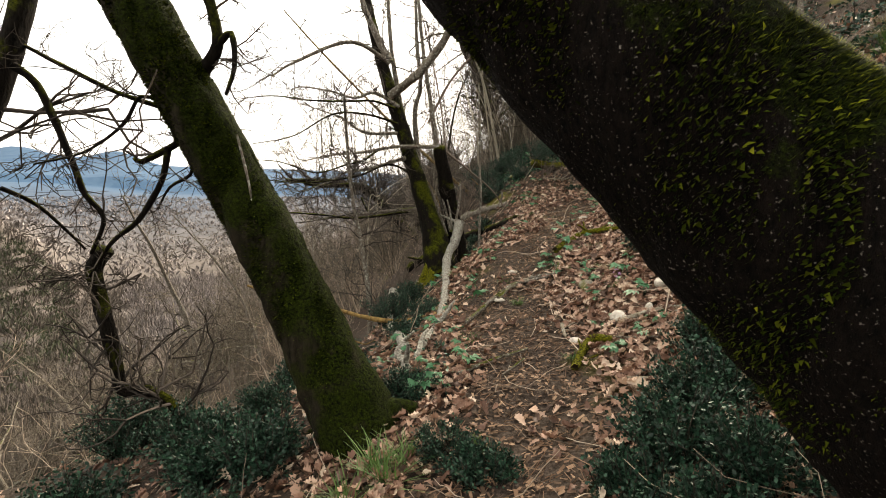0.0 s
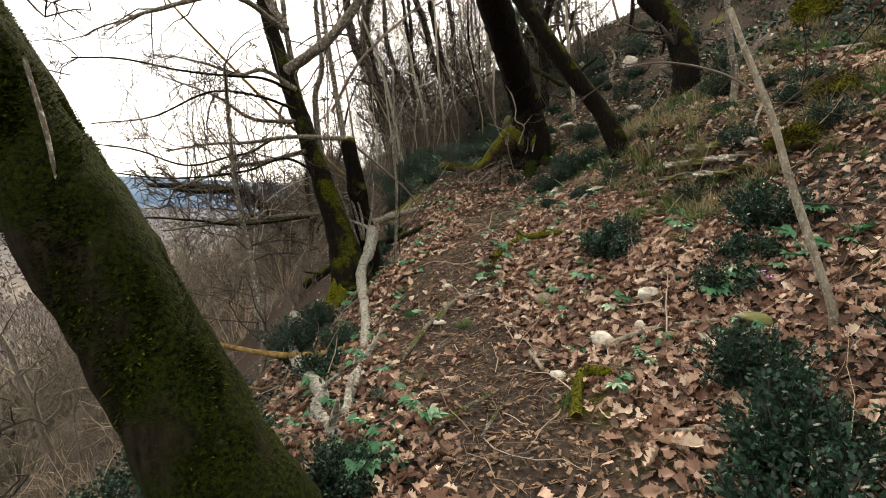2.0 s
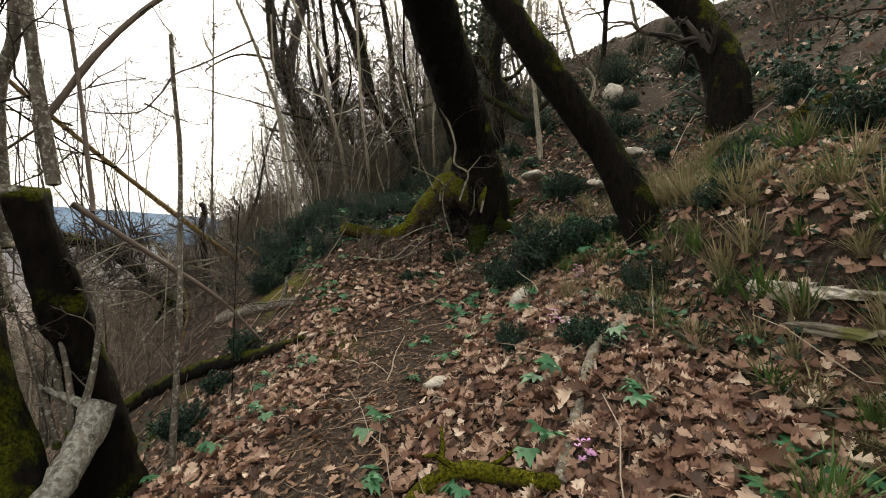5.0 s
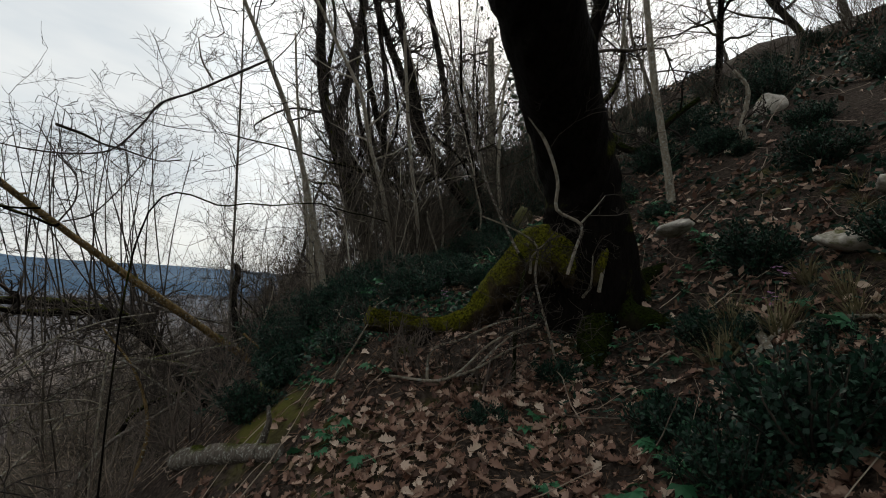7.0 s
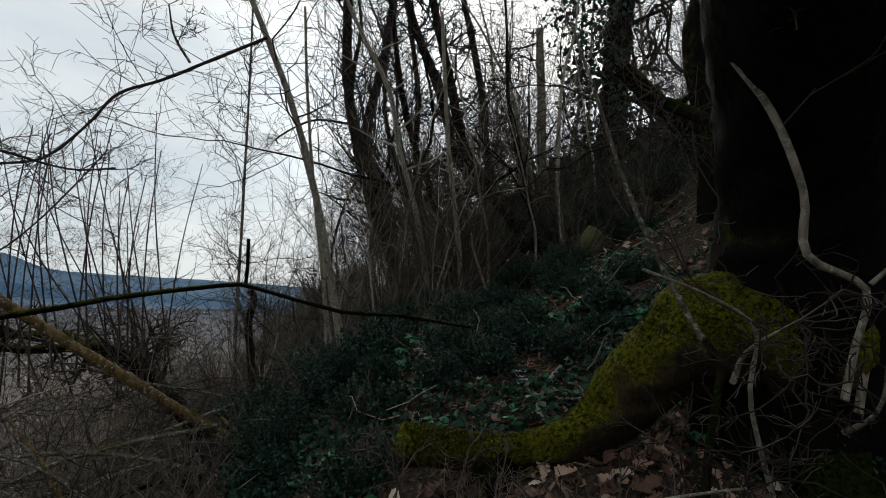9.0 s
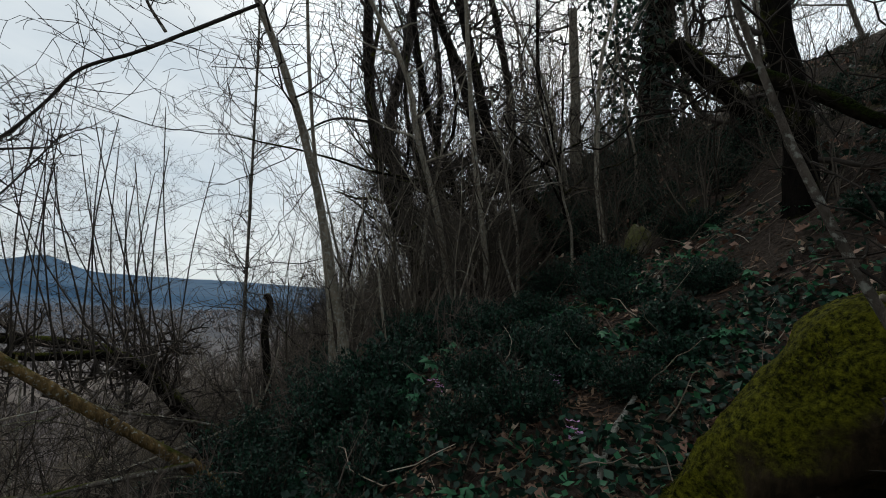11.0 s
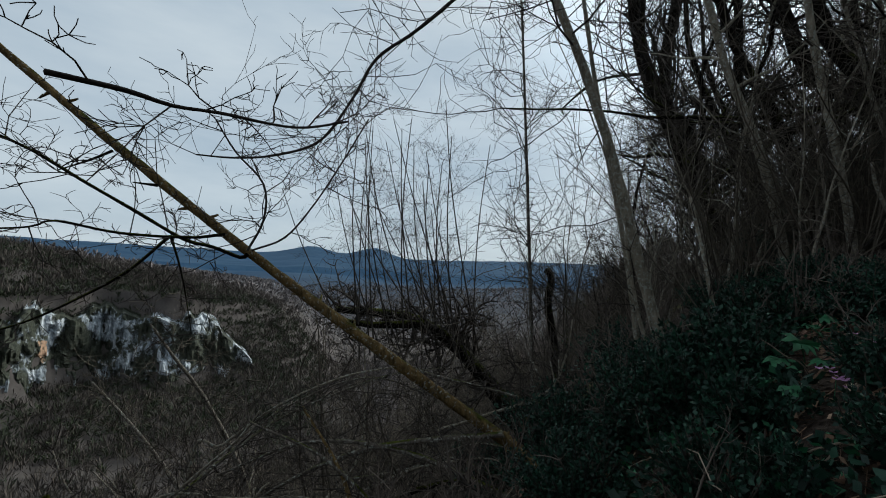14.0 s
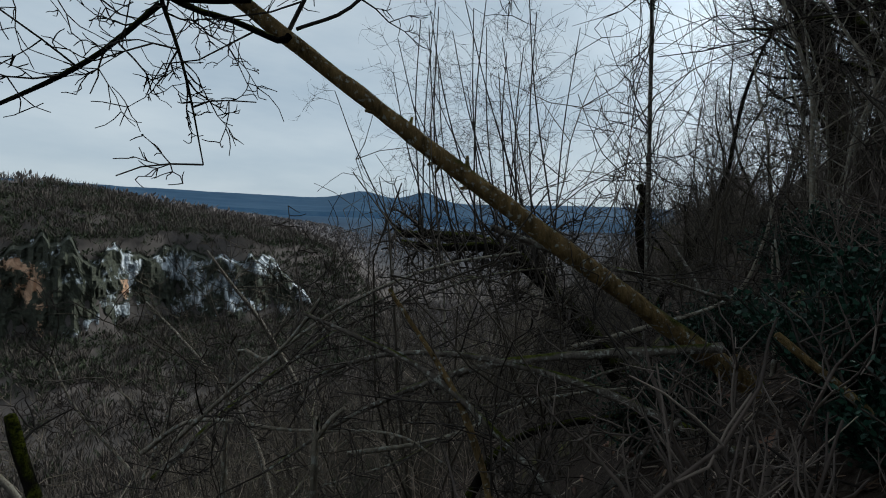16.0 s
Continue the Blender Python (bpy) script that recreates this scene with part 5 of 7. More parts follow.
stick([(3.20, 8.09, 1.57), (3.09, 7.49, 1.51), (2.91, 6.82, 1.45), (3.03, 6.73, 1.52)], (0.015, 0.008), M_BARK_GREY, "stick", "bent grey stick lying beside the stone")
stick([(3.04, 6.84, 1.53), (3.02, 6.62, 1.50), (3.07, 6.44, 1.50), (3.01, 6.36, 1.47), (2.84, 6.22, 1.40)], (0.015, 0.016), M_LOG, "branch", "forked grey branch lying on dead leaves")
stick([(2.55, 6.78, 1.23), (2.63, 6.64, 1.27), (2.72, 6.54, 1.33), (2.73, 6.43, 1.35)], (0.008, 0.007), M_BARK_GREY, "stick", "grey stick among green leaves")
stick([(3.75, 8.38, 2.04), (3.59, 8.09, 1.88)], (0.026, 0.018), M_BARK_PALE, "stick", "short pale stick by pink flowers")
stick([(2.80, 11.04, 2.32), (2.65, 10.46, 2.22), (2.83, 10.30, 2.21)], (0.009, 0.006), M_BARK_PALE, "stick", "thin bleached stick on the slope")
stick([(2.58, 9.94, 2.04), (2.62, 9.84, 2.02), (2.73, 9.75, 2.03)], (0.009, 0.006), M_BARK_PALE, "stick", "pale stick at the root's foot")
stick([(2.55, 9.75, 1.96), (2.69, 9.95, 2.08), (2.94, 10.22, 2.23), (3.33, 10.74, 2.48), (3.73, 11.50, 2.83)], (0.010, 0.011), M_LOG, "stick", "long bleached crooked stick")

for parent, soup, material in TWIGS.values():
    if soup.count:
        under(soup.link("twig_spray", material), parent)["kind"] = "stuff"


# ---- bare woods on the slope and in the gorge ----
def bare_tree(name, seed, height, radius, limbs, material, twig, lean, depth=2, reach=1.5, first=0.14, thin=0.0017):
    """A bare tree at the origin with trunk, branches and one mesh of twigs."""
    rng = random.Random(seed)
    t = new(name)
    pts = wander(rng, (0, 0, -0.15), (lean[0], lean[1], 1), height, 0.11, 0.03, 10)
    s = Soup()
    line, where = curve_points(pts, 0.25)
    s.tube(line, np.interp(where, [0, 0.06, 1], [radius * 1.5, radius, radius * 0.2]), 9, 0.1, seed)
    under(s.link("trunk", material), t)
    fine = Soup()
    for k in range(limbs):
        i = int(len(line) * (first + (0.97 - first) * (k + rng.random()) / limbs))
        i = min(max(i, 1), len(line) - 1)
        a = rng.uniform(0, 2 * math.pi)
        w = Vector((math.cos(a), math.sin(a), rng.uniform(0.1, 0.9)))
        length = reach * rng.uniform(0.6, 1.2) * (1.15 - 0.6 * i / len(line))
        r = radius * 0.42 * (1.2 - i / len(line))
        if k < 7:
            b = wander(rng, line[i], w, length, 0.16, 0.05, 7)
            bs = Soup()
            bs.tube(b, np.linspace(r, r * 0.3, len(b)), 6)
            under(bs.link("branch", material), t)
            for _ in range(6):
                j = rng.randrange(2, len(b))
                d = (b[j] - b[j - 1]).normalized()
                q = Vector((rng.gauss(0, 1), rng.gauss(0, 1), rng.gauss(0.2, 0.7))).normalized()
                spray(fine, rng, b[j], d * 0.6 + q * 0.7, length * 0.55, max(0.003, 1.3 * thin, r * 0.3), depth - 1, 0.22, 0.05, 5, thin=thin)
        else:
            spray(fine, rng, line[i], w, length, max(r * 0.5, 0.004, 1.5 * thin), depth, 0.2, 0.05, 4, thin=thin)
    under(fine.link("twig_spray", twig), t)["kind"] = "stuff"
    return t


def plant_copies(kinds, places, group):
    """Sets the first place of each kind with the kind itself, the rest with copies."""
    used = set()
    for x, y, turn, size, k in places:
        ob = kinds[k % len(kinds)]
        m = pose(x, y, ground_at(x, y) - 0.03, 0, 0, turn) @ Matrix.Scale(1.0, 4)
        if ob.name in used:
            made = copy_thing(ob, m)
        else:
            made = ob
            used.add(ob.name)
            made.matrix_basis = m
        made.scale = (size, size, size)
        made["group"] = group


slope_kinds = [tagged(bare_tree("tree", 100 + k, h, r, n, bark, M_TWIG_DARK, lean, reach=2.1, thin=0.0036), "bare dark tree on the steep wooded slope", "tree")
               for k, (h, r, n, lean, bark) in enumerate([(8.5, 0.085, 44, (-0.4, 0), M_BARK_DARK), (7.5, 0.055, 44, (-0.3, 0.2), M_BARK_GREY), (7, 0.045, 42, (-0.5, 0.1), M_BARK_DARK),
                                                          (8, 0.055, 44, (-0.2, -0.2), M_BARK_DARK), (5, 0.03, 36, (-0.6, 0.1), M_BARK_GREY)])]
rng_w = random.Random(31)
places = []
while len(places) < 34:
    x, y = 2.4 + 10 * rng_w.random() ** 1.7, rng_w.uniform(13.5, 34)
    if x < 2.6 and y < 15:
        continue
    if all((x - a) ** 2 + (y - b) ** 2 > 1.1 for a, b, *_ in places):
        places.append((x, y, rng_w.uniform(-50, 50), rng_w.uniform(0.7, 1.15), len(places)))
for k in range(16):      # on the bank to the right and behind the walker
    places.append((rng_w.uniform(6.5, 13), rng_w.uniform(-6, 13), rng_w.uniform(-50, 50), rng_w.uniform(0.8, 1.1), k))
for k in range(9):
    places.append((rng_w.uniform(-3.5, 2), rng_w.uniform(20, 34), rng_w.uniform(0, 360), rng_w.uniform(0.7, 1.0), k))
plant_copies(slope_kinds, places, "bare trees on the slope")

pole_kinds = [tagged(bare_tree("sapling", 200 + k, h, r, n, M_BARK_PALE, M_TWIG, (-0.12, 0), 1, 0.9, 0.25, 0.003), "thin pale bare sapling on the slope", "sapling")
              for k, (h, r, n) in enumerate([(5.5, 0.03, 16), (4.5, 0.022, 14), (6.5, 0.036, 18)])]
places = [(rng_w.uniform(2.3, 8), rng_w.uniform(12.3, 26), rng_w.uniform(-40, 40), rng_w.uniform(0.7, 1.1), k) for k in range(34)]
places += [(rng_w.uniform(1.2, 2.6), rng_w.uniform(12.2, 16), rng_w.uniform(0, 360), rng_w.uniform(0.35, 0.8), k) for k in range(20)]
plant_copies(pole_kinds, places, "thin saplings on the slope")


def brush_clump(seed, stems, height, twig):
    """A many-stemmed bare bush: thin stems fanning out of one foot."""
    rng = random.Random(seed)
    t = new("bush")
    fine = Soup()
    for k in range(stems):
        a, tilt = rng.uniform(0, 2 * math.pi), rng.uniform(0.05, 0.9)
        w = (math.cos(a) * tilt, math.sin(a) * tilt, 1)
        p0 = Vector((math.cos(a), math.sin(a), 0)) * rng.uniform(0, 0.15) + Vector((0, 0, -0.1))
        b = wander(rng, p0, w, height * rng.uniform(0.5, 1.1), 0.13, 0.04, 8)
        st = Soup() if k < 3 else fine
        st.tube(b, np.linspace(rng.uniform(0.008, 0.018), 0.003, len(b)), 4)
        if k < 3:
            under(st.link("stem", twig), t)
        for _ in range(5):
            j = rng.randrange(2, len(b))
            d = (b[j] - b[j - 1]).normalized()
            q = Vector((rng.gauss(0, 1), rng.gauss(0, 1), rng.gauss(0.2, 0.7))).normalized()
            spray(fine, rng, b[j], d * 0.7 + q * 0.6, height * 0.3, 0.004, 1, 0.22, 0.06, 5, thin=0.0024)
    under(fine.link("twig_spray", twig), t)["kind"] = "stuff"
    return tagged(t, "bare tan bush of many thin stems on the gorge side", "bush")


bush_kinds = [brush_clump(300 + k, 13, h, M_BRUSH) for k, h in enumerate((1.6, 2.3, 2.9, 1.3))]
places = []
while len(places) < 135:
    y = rng_w.uniform(1.5, 30)
    xc, _ = spine(y)
    x = float(xc) - (1.9 + 11 * rng_w.random() ** 1.6) * (0.75 if y < 9 else 1)
    if 8.6 < y < 11.5 and x > -1.2:
        continue
    if y < 12 and x > -1.6:
        continue
    places.append((x, y, rng_w.uniform(0, 360), rng_w.uniform(0.6, 1.15), len(places)))
low = [(-0.9, 10.6, 0, 0.45, 0), (-1.3, 10.9, 50, 0.5, 1), (-0.6, 11.0, 90, 0.4, 3), (-1.9, 10.4, 20, 0.55, 1), (-1.6, 11.6, 70, 0.6, 2), (-0.2, 11.6, 130, 0.45, 0), (-2.4, 11.0, 10, 0.6, 2), (-0.7, 12.2, 80, 0.6, 1)]
plant_copies(bush_kinds, low + [p for p in places if p[1] < 11], "bare bushes on the gorge side")
edge_brush = [tagged(brush_clump(330 + k, 12, h, M_TWIG), "low tangle of dead pale twigs on the slope edge", "bush") for k, h in enumerate((0.6, 0.8))]
plant_copies(edge_brush, [(1.85, 9.8, 120, 0.4, 0), (0.8, 10.2, 30, 0.9, 1), (1.0, 10.7, 200, 1.0, 0), (1.75, 10.2, 90, 0.4, 1), (0.5, 10.9, 10, 1.0, 0), (0.45, 9.9, 170, 0.8, 1),
                          (2.35, 9.15, 40, 0.5, 0), (2.6, 9.0, 100, 0.5, 1), (2.2, 9.3, 0, 0.45, 1), (0.0, 10.4, 0, 0.9, 0), (-0.3, 9.9, 50, 0.9, 1)]
             + [(1.1 + 1.6 * rng_w.random(), 10.4 + 2.6 * rng_w.random(), rng_w.uniform(0, 360), rng_w.uniform(0.45, 0.8), k) for k in range(9)], "dead twigs at the slope edge")
dark_kinds = [tagged(brush_clump(320 + k, 14, h, M_TWIG_MID), "bare grey-brown bush with many thin stems", "bush") for k, h in enumerate((2.0, 2.8, 1.5))]
plant_copies(dark_kinds, [p for p in places if p[1] >= 11], "grey-brown bushes on the gorge side")
thicket_kinds = [tagged(brush_clump(340 + k, 18, h, M_TWIG_MID), "dark tangled bare thicket on the slope", "bush") for k, h in enumerate((2.6, 3.6, 2.0))]
places = []
for k in range(34):
    y = rng_w.uniform(12.6, 26)
    places.append((rng_w.uniform(2.4, 7) if k % 3 else rng_w.uniform(5, 10), y, rng_w.uniform(0, 360), rng_w.uniform(0.5, 0.95) if k % 3 else 0.45, k))
places += [(rng_w.uniform(4.6, 8.5), rng_w.uniform(5, 12), rng_w.uniform(0, 360), rng_w.uniform(0.35, 0.7), k) for k in range(12)]
places += [(rng_w.uniform(0.6, 3.2), rng_w.uniform(12.8, 18.5), rng_w.uniform(0, 360), rng_w.uniform(0.45, 0.75), k) for k in range(18)]
places += [(rng_w.uniform(3.4, 7.5), rng_w.uniform(10.8, 15.5), rng_w.uniform(0, 360), rng_w.uniform(0.4, 0.7), k) for k in range(8)]
plant_copies(thicket_kinds, places, "dark thickets on the slope")

gorge_kinds = [tagged(bare_tree("tree", 400 + k, h, r, n, M_BARK_GREY, M_TWIG_MID, (0, 0), 2, 2.3, 0.2, 0.008), "bare grey-brown tree in the gorge", "tree")
               for k, (h, r, n) in enumerate([(8, 0.09, 24), (10, 0.12, 26), (7, 0.07, 22)])]
places = []
for k in range(80):
    y = rng_w.uniform(-2, 62)
    xc, _ = spine(y)
    places.append((float(xc) - rng_w.uniform(9, 50), y, rng_w.uniform(0, 360), rng_w.uniform(0.6, 1.2), k))
places += [(rng_w.uniform(-16, -3), rng_w.uniform(13, 30), rng_w.uniform(0, 360), rng_w.uniform(0.5, 0.9), k) for k in range(22)]
for k in range(90):      # down the gorge side beyond the pole
    phi, far = radians(rng_w.uniform(20, 85)), rng_w.uniform(16, 75)
    places.append((-math.sin(phi) * far, 9 + math.cos(phi) * far, rng_w.uniform(0, 360), rng_w.uniform(0.5, 1.0), k))
plant_copies(gorge_kinds, places, "bare trees in the gorge")


def far_woods(name, count, seed, pick, material, label, tall, wide, blades, thick=0.12):
    """Distant crowns, each a loose bundle of thin upright sticks and clumps."""
    rng = np.random.default_rng(seed)
    pts = pick(rng, count)
    x, y = pts[:, 0], pts[:, 1]
    z = ground_z(x, y)
    v, f = [], []
    n = len(x)
    for b in range(blades):
        ang, off = rng.uniform(0, 6.28, n), np.sqrt(rng.uniform(0, 1, n)) * wide
        lo = tall * rng.uniform(0.0, 0.45, n)
        hi = lo + tall * rng.uniform(0.25, 0.6, n) * (1.15 - 0.5 * off / wide)
        turn = rng.uniform(0, 6.28, n)
        w = wide * rng.uniform(0.02, thick, n)
        ex, ey = np.cos(ang), np.sin(ang)
        a = np.stack([x + ex * off * 0.35, y + ey * off * 0.35, z + lo], -1)
        c2 = np.stack([x + ex * off, y + ey * off, z + hi], -1)
        m = (a * 0.45 + c2 * 0.55)
        side = np.stack([np.cos(turn) * w, np.sin(turn) * w, 0.3 * w * np.sin(3 * turn)], -1)
        base = np.arange(n) * 4 + b * n * 4
        v.append(np.stack([a, m - side, c2, m + side], 1).reshape(-1, 3))
        f.append(np.stack([base, base + 1, base + 2, base + 3], -1))
    ob = raw_mesh(name, np.concatenate(v), np.concatenate(f), material, smooth=False)
    return tagged(ob, label, "woods", kind="stuff")


def polar(phi0, phi1, r0, r1):
    def pick(rng, n):
        phi, r = np.radians(rng.uniform(phi0, phi1, n)), np.sqrt(rng.uniform(r0 ** 2, r1 ** 2, n))
        return np.stack([-np.sin(phi) * r, 9 + np.cos(phi) * r], -1)
    return pick


far_woods("far_woods", 2600, 1, polar(0, 40, 42, 130), M_WOODS, "tan bare woods down in the gorge, paled by painted haze", 7, 2.6, 22, 0.035)
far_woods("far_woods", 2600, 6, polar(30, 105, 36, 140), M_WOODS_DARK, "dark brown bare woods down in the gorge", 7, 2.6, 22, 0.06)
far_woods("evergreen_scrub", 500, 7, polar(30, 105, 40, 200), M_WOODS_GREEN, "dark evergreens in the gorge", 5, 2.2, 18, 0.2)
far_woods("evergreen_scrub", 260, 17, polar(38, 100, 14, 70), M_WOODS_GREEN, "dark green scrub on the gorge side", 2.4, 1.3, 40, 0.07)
far_woods("far_woods", 2600, 2, polar(0, 36, 130, 340), M_WOODS_HAZED, "bare woods across the gorge, grey-brown with painted haze", 8, 3.4, 14, 0.09)
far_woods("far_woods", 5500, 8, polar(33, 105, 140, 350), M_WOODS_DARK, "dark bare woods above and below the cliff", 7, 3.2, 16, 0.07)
far_woods("far_woods", 7000, 3, polar(-5, 75, 340, 1100), M_WOODS_HAZED, "brown bare woods on the far ridge, greyed with painted haze", 9, 6, 6, 0.2)
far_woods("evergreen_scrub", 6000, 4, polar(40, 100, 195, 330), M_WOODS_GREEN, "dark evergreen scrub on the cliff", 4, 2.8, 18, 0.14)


def cliff():
    """A broken rock wall along the front of the far slope, in panels."""
    base = new("cliff")
    base.location = (-200, 130, -40)
    tagged(base, "pale grey and rust limestone cliff across the gorge", "cliff", kind="structure")
    edges = np.linspace(47, 96, 15)
    for a0, a1 in zip(edges[:-1], edges[1:]):
        n, m = 22, 34
        deg, up = np.meshgrid(np.linspace(a0, a1 + 0.12, n), np.linspace(0, 1, m))
        top = -14 + 7 * smooth_noise(deg, 0 * deg, 2.3, 41) + 3 * smooth_noise(deg, 0 * deg, 0.7, 42)
        low = -50 + 6 * smooth_noise(deg, 0 * deg, 3.1, 43)
        top = low + (top - low) * np.clip((deg - 47) / 7, 0.02, 1) ** 0.7
        z = low + (top - low) * up
        front = 247 - 14 * smooth_noise(deg, 0 * deg, 7, 7) - 5 * smooth_noise(deg, 0 * deg, 2, 8)
        step = np.floor(z / 9 + smooth_noise(deg, 0 * deg, 1.1, 44)) * 1.1
        r = front + step + 4 + 3.0 * smooth_noise(deg * 4, z * 0.25, 1.5, 45) + 1.2 * smooth_noise(deg * 9, z, 1.5, 46)
        r = r + 14 * np.clip((53 - deg) / 6, 0, 1) ** 2
        r = np.where(up > 0.96, r + 6, r)
        ph = np.radians(deg)
        v = np.stack([-np.sin(ph) * r, 9 + np.cos(ph) * r, z], -1).reshape(-1, 3)
        i = np.arange(n * m).reshape(m, n)
        f = np.stack([i[:-1, :-1], i[:-1, 1:], i[1:, 1:], i[1:, :-1]], -1).reshape(-1, 4)
        under(raw_mesh("rock_face", v, f, M_CLIFF, smooth=False), base)


cliff()

# ---- stones, shrubs, grass, herbs, flowers, dead leaves ----
def boulder(name, place, size, material, label, seed, flat=0.7, category="stone"):
    rng = random.Random(seed)
    bm = bmesh.new()
    bmesh.ops.create_icosphere(bm, subdivisions=3, radius=1.0)
    for v in bm.verts:
        d = v.co.normalized()
        k = 1 + 0.35 * noise.noise(d * 1.3 + Vector((seed, 0, 0))) + 0.12 * noise.noise(d * 4 + Vector((0, seed, 0)))
        for q in range(5):     # flat facets
            nrm = Vector((math.sin(seed * 3 + q * 2.1), math.cos(seed * 1.7 + q * 1.3), math.sin(seed + q * 4.2))).normalized()
            k = min(k, 0.8 / max(0.05, d.dot(nrm)) if d.dot(nrm) > 0.6 else k)
        v.co = d * k
        v.co.x *= size[0]
        v.co.y *= size[1]
        v.co.z *= size[2]
    me = bpy.data.meshes.new(name)
    bm.to_mesh(me)
    bm.free()
    me.polygons.foreach_set("use_smooth", np.full(len(me.polygons), True))
    me.materials.append(material)
    ob = new(name, me)
    x, y = place[0], place[1]
    z = place[2] if len(place) > 2 else ground_at(x, y) + size[2] * 0.35
    ob.matrix_world = pose(x, y, z, rng.uniform(-12, 12), rng.uniform(-12, 12), rng.uniform(0, 360))
    if material is M_MOSS:      # a pelt of short shoots
        tv, tf = [], []
        for q in range(2500):
            c = me.vertices[rng.randrange(len(me.vertices))]
            d = c.normal
            if d.z < -0.2:
                continue
            t1 = d.orthogonal().normalized()
            p = c.co + t1 * rng.gauss(0, 0.02) + d.cross(t1) * rng.gauss(0, 0.02)
            s = (t1 * rng.gauss(0, 1) + d.cross(t1) * rng.gauss(0, 1)).normalized()
            n0 = len(tv)
            tv += [p - s * 0.006, p + s * 0.006, p + d * rng.uniform(0.012, 0.035) + s * rng.gauss(0, 0.01)]
            tf.append((n0, n0 + 1, n0 + 2))
        pelt = raw_mesh("moss", tv, tf, material, smooth=False)
        pelt.parent = ob
        pelt["kind"] = "stuff"
    return tagged(ob, label, category)


boulder("stone", (1.74, 4.14), (0.075, 0.06, 0.06), M_STONE, "small white limestone lump on dead leaves", 1)
boulder("stone", (2.08, 4.23), (0.09, 0.06, 0.055), M_STONE, "pale flat limestone on dead leaves", 2)
boulder("stone", (1.42, 4.0), (0.05, 0.035, 0.02), M_STONE, "small flat pale stone beside the path", 3)
boulder("stone", (2.2, 3.6), (0.1, 0.065, 0.03), M_STONE_MOSS, "flat half-mossy stone near the sapling", 4)
boulder("stone", (2.02, 3.72), (0.07, 0.045, 0.025), M_STONE, "flat pale stone near the shrub", 5)
boulder("stone", (1.9, 4.05), (0.03, 0.025, 0.04), M_STONE, "small upright pale stone", 6)
boulder("stone", (2.95, 7.35), (0.1, 0.08, 0.075), M_STONE, "pale squarish limestone by the shrub", 7)
boulder("stone", (2.2, 6.75), (0.12, 0.06, 0.035), M_STONE, "flat tan stone on the path", 8)
boulder("stone", (1.72, 4.85), (0.09, 0.06, 0.06), M_STONE_MOSS, "half mossy pale stone in leaves", 9)
boulder("stone", (1.2, 5.6), (0.05, 0.035, 0.025), M_STONE, "small white stone on the path", 10)
boulder("stone", (1.7, 2.8), (0.06, 0.05, 0.04), M_STONE, "pale stone among low shrubs", 27)
boulder("stone", (1.02, 5.05), (0.06, 0.04, 0.02), M_STONE, "small pale stone on the dirt path", 11)
boulder("rock", (4.26, 12.86, 3.2), (0.17, 0.17, 0.3), M_STONE_MOSS, "white limestone rock on the slope", 12)
boulder("rock", (3.58, 13.83, 2.8), (0.17, 0.14, 0.16), M_STONE, "pale limestone block on the slope", 13)
boulder("rock", (6.0, 12.5), (0.3, 0.14, 0.16), M_STONE, "pale slanting rock on the upper slope", 14)
boulder("rock", (3.98, 9.2, 2.62), (0.14, 0.12, 0.05), M_STONE, "flat pale stone at the great tree's root", 15)
boulder("rock", (4.25, 8.2), (0.22, 0.1, 0.06), M_STONE, "flat pale stone on the bank", 16)
boulder("rock", (4.6, 8.25), (0.16, 0.1, 0.05), M_STONE, "flat pale stone on the bank", 17)
boulder("rock", (5.5, 9.9), (0.13, 0.1, 0.12), M_STONE, "pale stone behind the twisted sapling", 18)
boulder("rock", (3.35, 4.55), (0.17, 0.15, 0.1), M_MOSS, "rock rounded under yellow-green moss", 19)
boulder("rock", (3.9, 4.75), (0.19, 0.17, 0.13), M_MOSS, "rock rounded under yellow-green moss", 20)
boulder("rock", (4.3, 6.4), (0.34, 0.12, 0.1), M_MOSS, "long mossy rock on the upper bank", 21)
boulder("rock", (5.3, 6.2), (0.22, 0.22, 0.24), M_MOSS, "mossy rock under the upper trees", 23)
boulder("rock", (1.2, 12.3), (0.14, 0.12, 0.1), M_STONE_MOSS, "mossy rock in the undergrowth", 24)
boulder("rock", (1.35, 9.95), (0.1, 0.08, 0.06), M_STONE_MOSS, "mossy rock at the slope edge", 25)
boulder("rock", (1.72, 10.0), (0.09, 0.08, 0.05), M_STONE_MOSS, "mossy rock at the slope edge", 26)


